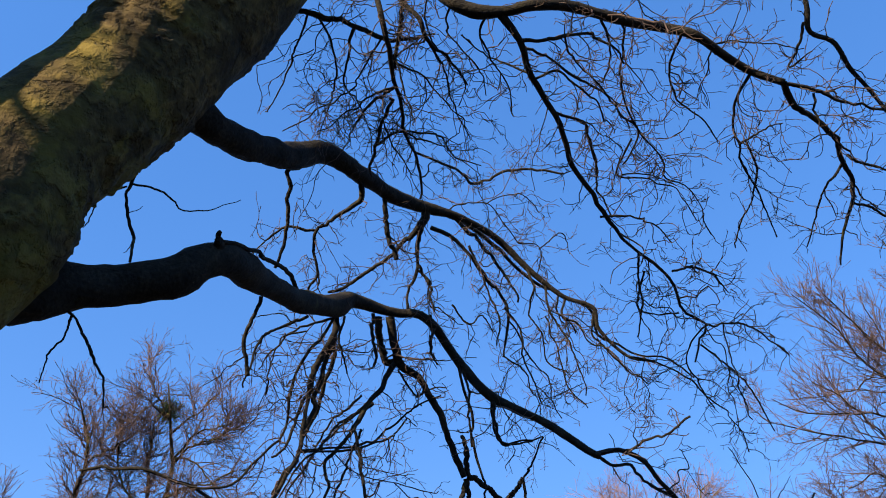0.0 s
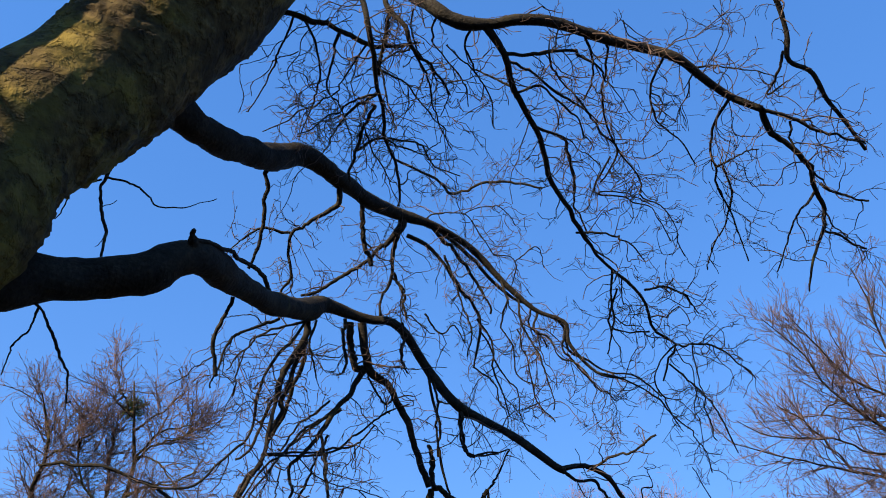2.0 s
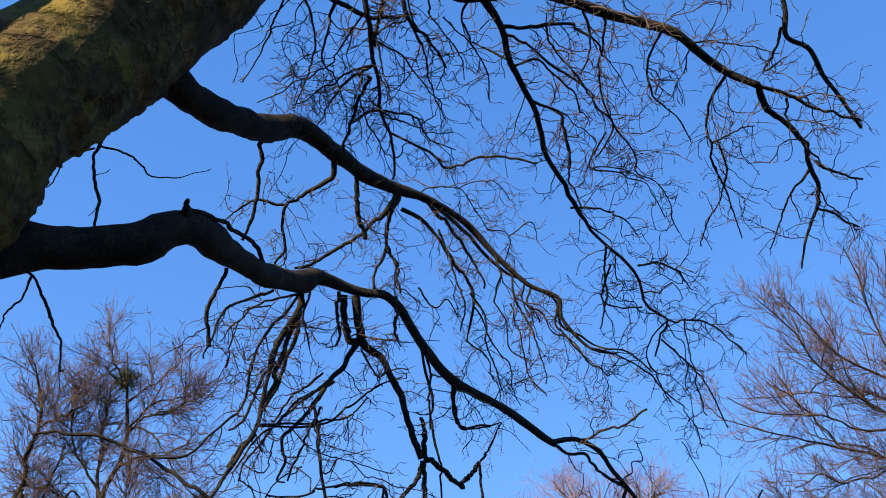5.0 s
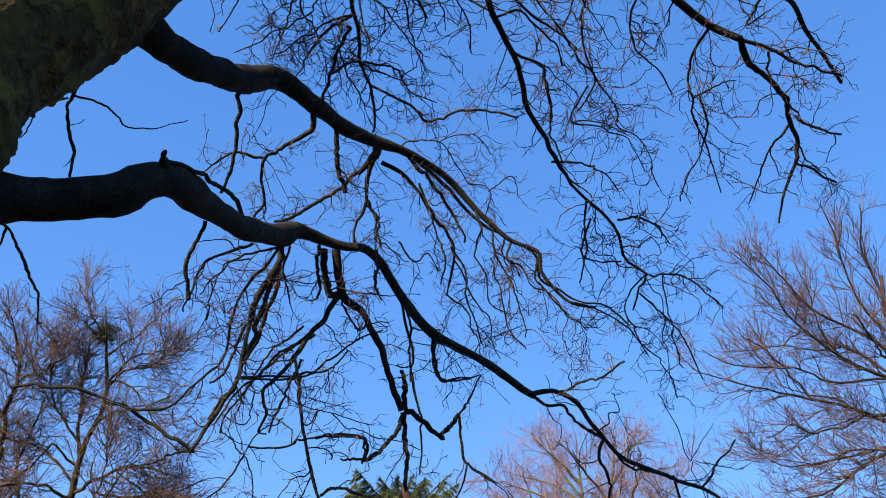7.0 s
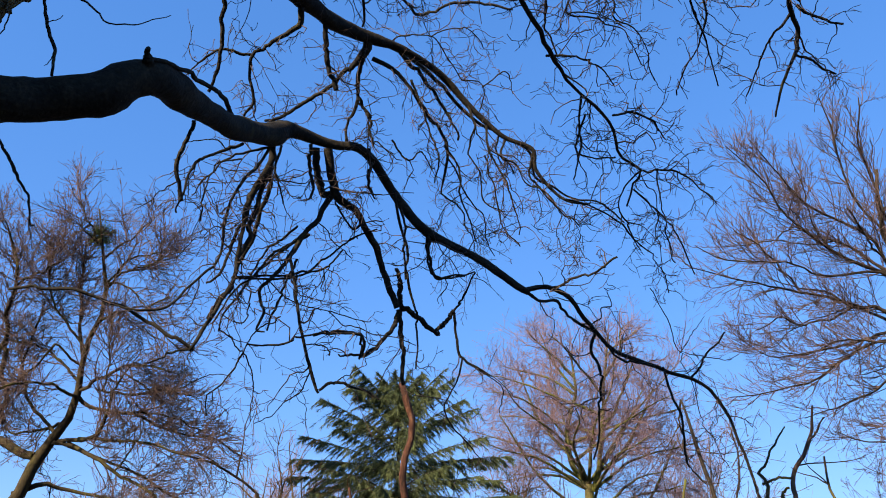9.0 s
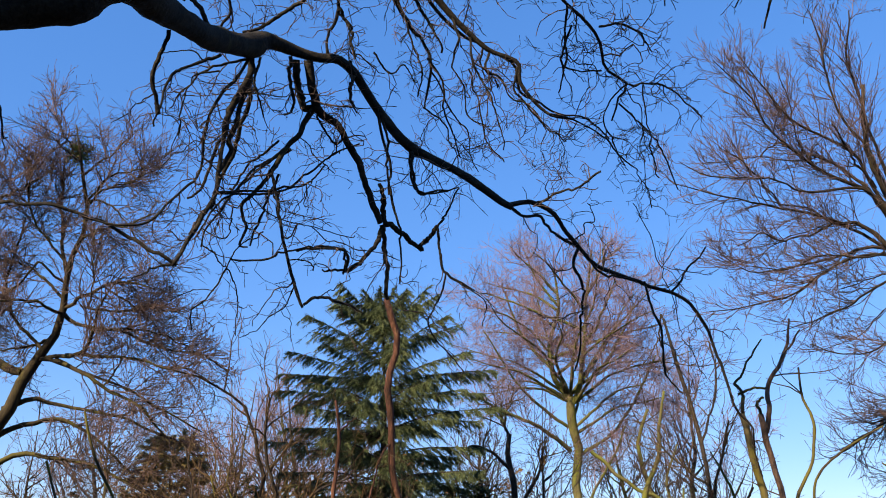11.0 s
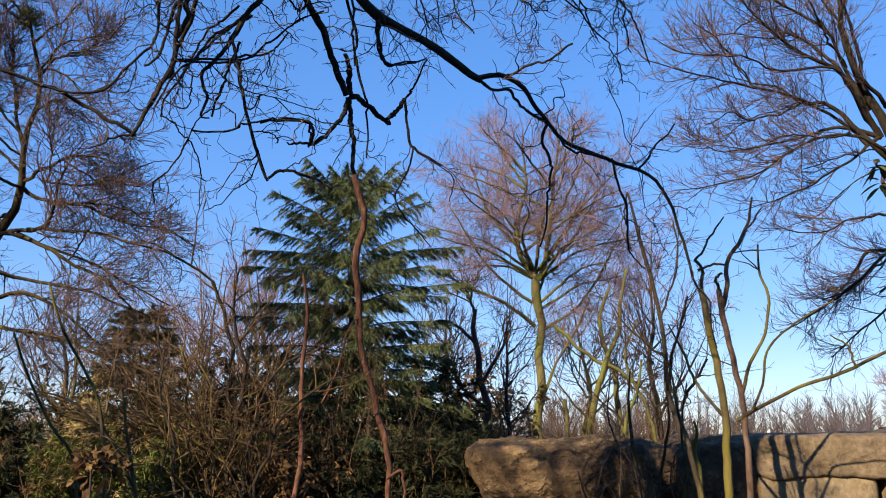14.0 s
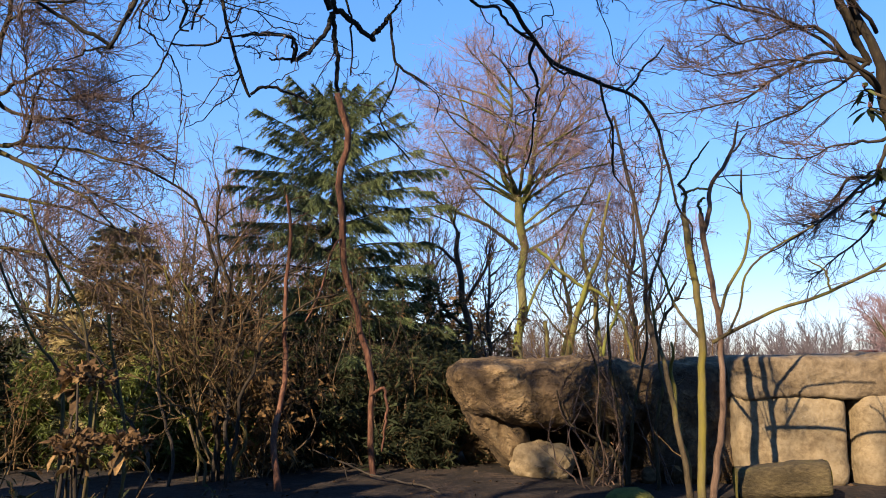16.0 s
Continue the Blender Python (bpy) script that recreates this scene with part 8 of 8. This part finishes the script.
def hedge(path, label, seed, thick=1.3, leaves=7000, gaps=0.0, ragged=0.35):
    """An unseen evergreen hedge, added to block light, with a ragged top along a path of (x, y, height)."""
    rng = np.random.default_rng(seed)
    t = thing("hedge", (path[0][0], path[0][1], 0), label, "hedge", "hedges")
    c = np.array(path, dtype=float)
    run = np.concatenate([[0], np.cumsum(np.linalg.norm(np.diff(c[:, :2], axis=0), axis=1))])
    m, rows = max(12, int(run[-1] / 0.35)), 16
    u = np.linspace(0, run[-1], m)
    at = np.stack([np.interp(u, run, c[:, k]) for k in range(3)], 1)
    way = unit(np.gradient(at[:, :2], axis=0))
    side = np.stack([-way[:, 1], way[:, 0]], 1)
    top = at[:, 2] + rng.normal(0, ragged, m)
    V = []
    for k in (-0.5, 0.5):
        z = np.linspace(0, 1, rows)[None] * top[:, None] - 0.05
        bulge = k * thick * (1.1 - 0.5 * np.linspace(0, 1, rows)[None] ** 2) + rng.normal(0, 0.09, (m, rows))
        V.append(np.stack([at[:, :1] + side[:, :1] * bulge, at[:, 1:2] + side[:, 1:] * bulge, z], -1).reshape(-1, 3))
    n = m * rows
    i = (np.arange(m - 1)[:, None] * rows + np.arange(rows - 1)[None]).reshape(-1)
    face = np.stack([i, i + 1, i + rows + 1, i + rows], 1)
    rim = np.arange(m - 1) * rows + rows - 1
    V = np.concatenate(V)
    part_np("body", V, [face[rng.random(len(face)) >= gaps], face[:, ::-1][rng.random(len(face)) >= gaps] + n, np.stack([rim, rim + n, rim + rows + n, rim + rows], 1)], DARK_LEAF, t)
    at = V[rng.integers(0, 2 * n, leaves)] + rng.normal(0, 0.22, (leaves, 3))
    part_np("leaves", *blades(rng, at, rng.normal(size=(leaves, 3)), 0.24, 0.11), DARK_LEAF, t, kind="stuff", smooth=False)


# Out of view: added to block low sky light from behind the camera.
hedge([(-7.8, -4.0, 5.0), (-4.0, -7.5, 5.0), (1.0, -8.2, 4.8), (6.0, -6.5, 4.6), (9.0, -2.0, 4.2)], "tall dark evergreen hedge behind the path", 140)
# Out of view: heights and gaps set so its shadow dapples the left thicket.
hedge([(-8.4, 5.2, 3.9), (-8.1, 4.4, 4.2), (-8.0, 3.4, 4.9), (-8.0, 2.0, 5.3), (-8.0, 0.0, 5.6), (-8.2, -3.0, 5.6)], "ragged dark evergreen hedge beside the path", 141, leaves=4000, gaps=0.74, ragged=1.1)


def litter():
    rng = np.random.default_rng(90)
    n = 700
    x, y = rng.uniform(-8, 7, n), rng.uniform(6.5, 13.0, n)
    at = np.stack([x, y, ground_height(x, y) + 0.012], 1)
    d = rng.normal(size=(n, 3)) * np.array([1, 1, 0.15])
    V, F = blades(rng, at, d, 0.06, 0.03)
    tagged(new("leaf_litter", link_mesh("leaf_litter", V, F, LITTER, False)), "scattered dry brown leaves on the soil", "leaves", kind="stuff")
    t = thing("fallen_branch", (-0.9, 10.2, 0), "thin fallen branch lying on the soil", "branch")
    P, R = limb_arrays([[(-1.7, 10.9, 0.32, 0.008), (-1.25, 10.65, 0.17, 0.010), (-0.7, 10.15, 0.06, 0.012), (-0.3, 9.8, 0.02, 0.013), (0.0, 9.3, 0.02, 0.010)]], 18)
    part_np("stick", *tubes(wander(rng, P, R, 1.0), R, 7, 0.04, rng), DARK, t)
    b = grow(rng, P, R, 2.0, 0.2, 1.0, 40, 0.3, 6, 0.2, (0, 0, 0.05), 0.007, 0.003)
    part_np("twig_growth", *tubes(*b, 4, cap=False), DARK, t, kind="stuff")


litter()


# ---- rocks ----
def rock_mesh(cx, cy, cz, sx, sy, sz, seed, square=3.0, rough=0.08, sub=5, cut=True):
    """A weathered block: a superellipsoid broken up by noise at three scales."""
    bm = bmesh.new()
    bmesh.ops.create_icosphere(bm, subdivisions=sub, radius=1)
    off = Vector((seed * 3.7, seed * 1.3, seed * 2.1))
    for v in bm.verts:
        d = v.co.normalized()
        k = (abs(d.x) ** square + abs(d.y) ** square + abs(d.z) ** square) ** (-1 / square)
        p = Vector((d.x * k * sx, d.y * k * sy, d.z * k * sz))
        q = p + off
        w = noise.noise(q * 1.3) * 0.9 + noise.noise(q * 3.1) * 0.9 + noise.fractal(q * 6.0, 0.7, 2.1, 6) * 0.55
        ridge = -abs(noise.noise(Vector((q.x * 0.7, q.y * 0.7, q.z * 2.4)))) * 0.8
        v.co = p + d * rough * (w + ridge) + Vector((cx, cy, cz))
    return bm


def rock(name, label, blocks, mat=ROCK, group="rocks"):
    x, y = blocks[0][1][0], blocks[0][1][1]
    t = thing(name, (x, y, 0), label, "rock", group)
    for part_name, args, *own in blocks:
        part(part_name, rock_mesh(*args), own[0] if own else mat, t, smooth=True)
    return t


def taper_foot(bm):
    """Undercuts the left end of the big boulder towards its foot."""
    for v in bm.verts:
        z = max(0.0, v.co.z)
        edge = 0.05 + 0.62 * max(0.0, 1.25 - z) ** 1.25
        f = max(0.0, min(1.0, (2.0 - v.co.x) / 1.9))
        v.co.x += edge * f ** 1.5
        v.co.y += 0.16 * max(0.0, 0.9 - z) * f
    return bm


boulder = thing("boulder", (1.5, 11.2, 0), "large rounded tan boulder with an overhang and dark hollow", "rock", "rocks")
part("overhang", taper_foot(rock_mesh(1.42, 11.35, 1.08, 1.42, 0.95, 0.44, 1, 4.5, 0.075, 6)), ROCK, boulder, smooth=True)
part("foot", taper_foot(rock_mesh(0.45, 11.25, 0.45, 0.46, 0.62, 0.62, 2, 4.0, 0.07)), ROCK, boulder, smooth=True)
part("back", rock_mesh(1.8, 12.3, 0.55, 1.5, 0.3, 0.8, 3, 5.0, 0.06), ROCK, boulder, smooth=True)
part("side", rock_mesh(2.75, 12.05, 0.5, 0.42, 0.5, 0.66, 15, 4.5, 0.07), ROCK, boulder, smooth=True)
rock("boulder", "smooth pale boulder lying under the overhang", [("stone", (1.30, 10.72, 0.20, 0.42, 0.34, 0.28, 4, 2.7, 0.06), SLAB)])
rock("boulder", "small reddish boulder in the shade", [("stone", (2.03, 10.95, 0.16, 0.24, 0.22, 0.22, 5, 2.3, 0.04))])
rock("rock_wall", "low tan artificial rock wall with a ledge and dark cracks", [
    ("block", (3.30, 10.95, 0.70, 0.62, 0.75, 0.82, 6, 6.0, 0.06)),
    ("block", (3.92, 10.74, 0.53, 0.36, 0.80, 0.62, 16, 9.0, 0.03), SLAB),
    ("slab", (4.42, 10.65, 0.52, 0.50, 0.74, 0.59, 9, 9.0, 0.022), SLAB),
    ("ledge", (4.55, 10.68, 1.28, 0.98, 0.80, 0.27, 8, 10.0, 0.04), LEDGE),
    ("block", (5.72, 10.58, 0.52, 0.74, 0.74, 0.60, 10, 8.0, 0.03), SLAB),
    ("ledge", (6.25, 10.62, 1.33, 0.95, 0.80, 0.26, 11, 10.0, 0.04), LEDGE),
    ("block", (7.45, 10.5, 0.7, 1.0, 0.8, 0.85, 12, 6.0, 0.06))])
rock("boulder", "moss covered stone on the bare soil", [("stone", (1.95, 8.75, 0.02, 0.28, 0.25, 0.17, 13, 2.2, 0.02))], MOSS)
rock("boulder", "small pale stone on the soil", [("stone", (2.55, 10.35, 0.08, 0.10, 0.10, 0.12, 14, 2.3, 0.02, 3))])


def fallen_log():
    rng = np.random.default_rng(91)
    t = thing("log", (3.8, 9.0, 0), "thick mossy log lying in front of the rock wall", "log")
    P, R = curve([(3.22, 9.15, 0.17, 0.175), (3.55, 9.1, 0.19, 0.185), (3.85, 9.05, 0.22, 0.195), (4.15, 9.0, 0.24, 0.195)], 24)
    V, F = tubes(P[None], R[None], 28)
    V = V.reshape(len(P), 28, 3)
    th = np.arange(28) * 2 * math.pi / 28
    square = (np.abs(np.cos(th)) ** 6 + np.abs(np.sin(th)) ** 6) ** (-1 / 6)
    worn = np.array([[noise.fractal(Vector(c) * 7.0, 0.8, 2.1, 4) for c in ring] for ring in V])
    V = (P[:, None] + (V - P[:, None]) * (square[None] * (0.94 + 0.05 * worn))[:, :, None]).reshape(-1, 3)
    part_np("bark", V, F, LOG, t)
    for k in (0, -1):
        bm = bmesh.new()
        bmesh.ops.create_circle(bm, cap_ends=True, segments=24, radius=R[k] * 0.97)
        bmesh.ops.transform(bm, matrix=Matrix.Translation(P[k] + (P[k] - P[1 if k == 0 else -2]) * 0.02) @ pose(0, 0, 0, 0, 90, -7), verts=bm.verts)
        part("cut_end", bm, PALE, t)


fallen_log()


# ---- dry hydrangea close by ----
def long_leaf(foot, direction, length, width, outline=((0.0, 0.12), (0.25, 0.8), (0.5, 1.0), (0.78, 0.7), (1.0, 0.04)), curl=0.25, fold=0.12, crumple=0.0, rng=None):
    """One leaf, folded along its midrib and bent down at the tip."""
    d = unit(np.asarray(direction))
    s = unit(np.cross(d, np.array([0, 0, 1.0])))
    up = np.cross(s, d)
    rows = []
    for u, w in outline:
        c = foot + d * length * u - np.array([0, 0, 1.0]) * curl * length * u * u
        rows += [c - s * width * w * 0.5 + up * width * fold * w, c, c + s * width * w * 0.5 + up * width * fold * w]
    F = [[i * 3 + j, i * 3 + j + 1, i * 3 + j + 4, i * 3 + j + 3] for i in range(len(outline) - 1) for j in range(2)]
    rows = np.array(rows)
    if crumple:
        rows = rows + rng.normal(0, crumple, rows.shape)
    return rows, [np.array(F)]


def hydrangea():
    rng = np.random.default_rng(95)
    t = thing("hydrangea", (-1.75, 4.1, 0), "leggy shrub with dead brown flower heads and withered leaves", "shrub")
    cs = []
    heads = []
    for k in range(11):
        if k < 3:
            hx, hy, hz = rng.uniform(-1.85, -1.66), rng.uniform(3.9, 4.2), rng.uniform(1.42, 1.50)
        elif k < 8:
            hx, hy, hz = rng.uniform(-1.90, -1.42), rng.uniform(3.8, 4.2), rng.uniform(1.12, 1.19)
        else:
            hx, hy, hz = rng.uniform(-2.25, -1.95), rng.uniform(3.8, 4.1), rng.uniform(0.72, 0.85)
        fx, fy = -1.8 + rng.normal(0, 0.12), 4.1 + rng.normal(0, 0.12)
        cs.append([(fx, fy, -0.05, 0.012), ((fx * 0.6 + hx * 0.4), (fy * 0.6 + hy * 0.4), hz * 0.5, 0.009), (hx, hy, hz, 0.004)])
        heads.append((hx, hy, hz))
    P, R = limb_arrays(cs, 12)
    for q in range(len(P)):
        part_np("stem", *tubes(P[q:q + 1], R[q:q + 1] * 1.15, 7, 0.04, rng), DARK if q % 3 else PALE, t)
    for h in heads:
        n = 90
        u = unit(rng.normal(size=(n, 3))) * np.array([1, 1, 0.38])
        V, F = blades(rng, np.array(h) + u * 0.08 * rng.uniform(0.5, 1.1, (n, 1)), u + rng.normal(0, 0.5, (n, 3)), 0.034, 0.026)
        head = part_np("flower_head", V, F, DEAD_HEAD, t, "dead brown flower head", smooth=False)
        for j in range(3):
            a = rng.uniform(0, 2 * math.pi)
            V, F = long_leaf(np.array(h) - np.array([0, 0, rng.uniform(0.0, 0.09)]), (math.cos(a), math.sin(a), rng.uniform(-0.7, 0.3)), rng.uniform(0.06, 0.115), rng.uniform(0.032, 0.06),
                             ((0.0, 0.1), (0.15, 0.65), (0.35, 0.95), (0.55, 1.0), (0.75, 0.8), (0.9, 0.5), (1.0, 0.12)), rng.uniform(0.3, 0.9), rng.uniform(0.1, 0.45), 0.0045, rng)
            part_np("leaf", V, F, WITHERED, head, "withered tan leaf")


hydrangea()


def rhododendron():
    """Leathery leaf whorls on stems that lean in from the side of the path."""
    rng = np.random.default_rng(96)
    t = thing("rhododendron", (3.0, 4.1, 0), "rhododendron with long leathery leaves and pinkish buds", "shrub")
    tips = [(1.85, 3.40, 2.61), (1.89, 3.43, 2.35), (1.88, 3.48, 2.17), (1.82, 3.38, 2.69), (2.02, 3.45, 2.48), (2.0, 3.5, 2.25), (2.05, 3.4, 2.78)]
    cs = [[(3.0 + rng.normal(0, 0.08), 4.1 + rng.normal(0, 0.08), -0.05, 0.018), (2.7, 3.9, tz * 0.55, 0.014), (tx + 0.2, ty, tz - 0.12, 0.009), (tx, ty, tz, 0.006)] for tx, ty, tz in tips]
    P, R = limb_arrays(cs, 16)
    for q in range(len(P)):
        stalk = part_np("stem", *tubes(P[q:q + 1], R[q:q + 1], 6, 0.03, rng), PALE, t)
        tip = P[q, -1]
        for j in range(9):
            a = j * 2.4 + q
            d = np.array([[math.cos(a), math.sin(a), rng.uniform(-0.9, 0.25)]])
            V, F = long_leaf(tip + rng.normal(0, 0.01, 3), d[0], rng.uniform(0.065, 0.095), 0.024)
            part_np("leaf", V, F, DARK_LEAF if (j + q) % 3 else BAMBOO, stalk)
        V, F = blades(rng, np.repeat(tip[None], 8, 0), rng.normal(0, 0.3, (8, 3)) + np.array([0, 0, 1.0]), 0.03, 0.008)
        part_np("bud", V, F, BRICK, stalk, "pinkish bud")


rhododendron()


# ---- distance ----
def far_roof():
    t = thing("shed", (8.6, 16.4, 0), "low shed with a red tiled ridge behind the rock wall", "shed")
    bm = bmesh.new()
    bmesh.ops.create_cube(bm, size=1, matrix=Matrix.Translation((8.56, 16.6, 0.65)) @ Matrix.Diagonal((0.36, 0.34, 1.3, 1)))
    part("wall", bm, SLAB, t)
    for k in range(4):
        bm = bmesh.new()
        bmesh.ops.create_cube(bm, size=1, matrix=pose(8.41 + k * 0.10, 16.6, 1.61 - 0.004 * (k % 2), 0, 0, 0) @ Matrix.Diagonal((0.094, 0.42, 0.10, 1)))
        bmesh.ops.bevel(bm, geom=bm.edges[:], offset=0.02, segments=1, affect="EDGES")
        part("tile", bm, BRICK, t)
    bm = bmesh.new()
    bmesh.ops.create_cube(bm, size=1, matrix=Matrix.Translation((8.56, 16.6, 1.43)) @ Matrix.Diagonal((0.40, 0.40, 0.28, 1)))
    part("roof", bm, BRICK, t)


far_roof()

def far_wood():
    rng = np.random.default_rng(97)
    limbs = []
    for k in range(330):
        a = rng.uniform(-0.58, 0.62)
        d = rng.uniform(95, 160)
        x, y, h = d * math.sin(a), d * math.cos(a), rng.uniform(4.2, 6.6) * d / 110
        limbs.append([(x, y, -0.2, 0.08), (x + rng.normal(0, 0.3), y, h * 0.5, 0.05), (x + rng.normal(0, 0.5), y, h * 0.9, 0.012)])
    for k in range(300):
        a = rng.uniform(-0.58, 0.62)
        d = rng.uniform(85, 130)
        x, y, h = d * math.sin(a), d * math.cos(a), rng.uniform(2.0, 3.4) * d / 110
        limbs.append([(x, y, -0.2, 0.10), (x + rng.normal(0, 0.3), y, h * 0.5, 0.07), (x + rng.normal(0, 0.4), y, h, 0.02)])
    P, R = limb_arrays(limbs, 5)
    b1 = grow(rng, P, R, 9.0, 0.05, 1.0, 42, 1.5, 2, 0.2, (0, 0, 0.2), 0.038, 0.022, 0.3)
    V, F = join([tubes(P, R, 4), tubes(*b1, 3, cap=False)])
    ob = new("far_wood", link_mesh("far_wood", V, F, FAR_TWIG))
    tagged(ob, "distant belt of bare pinkish brown woodland", "woodland", kind="stuff")


far_wood()
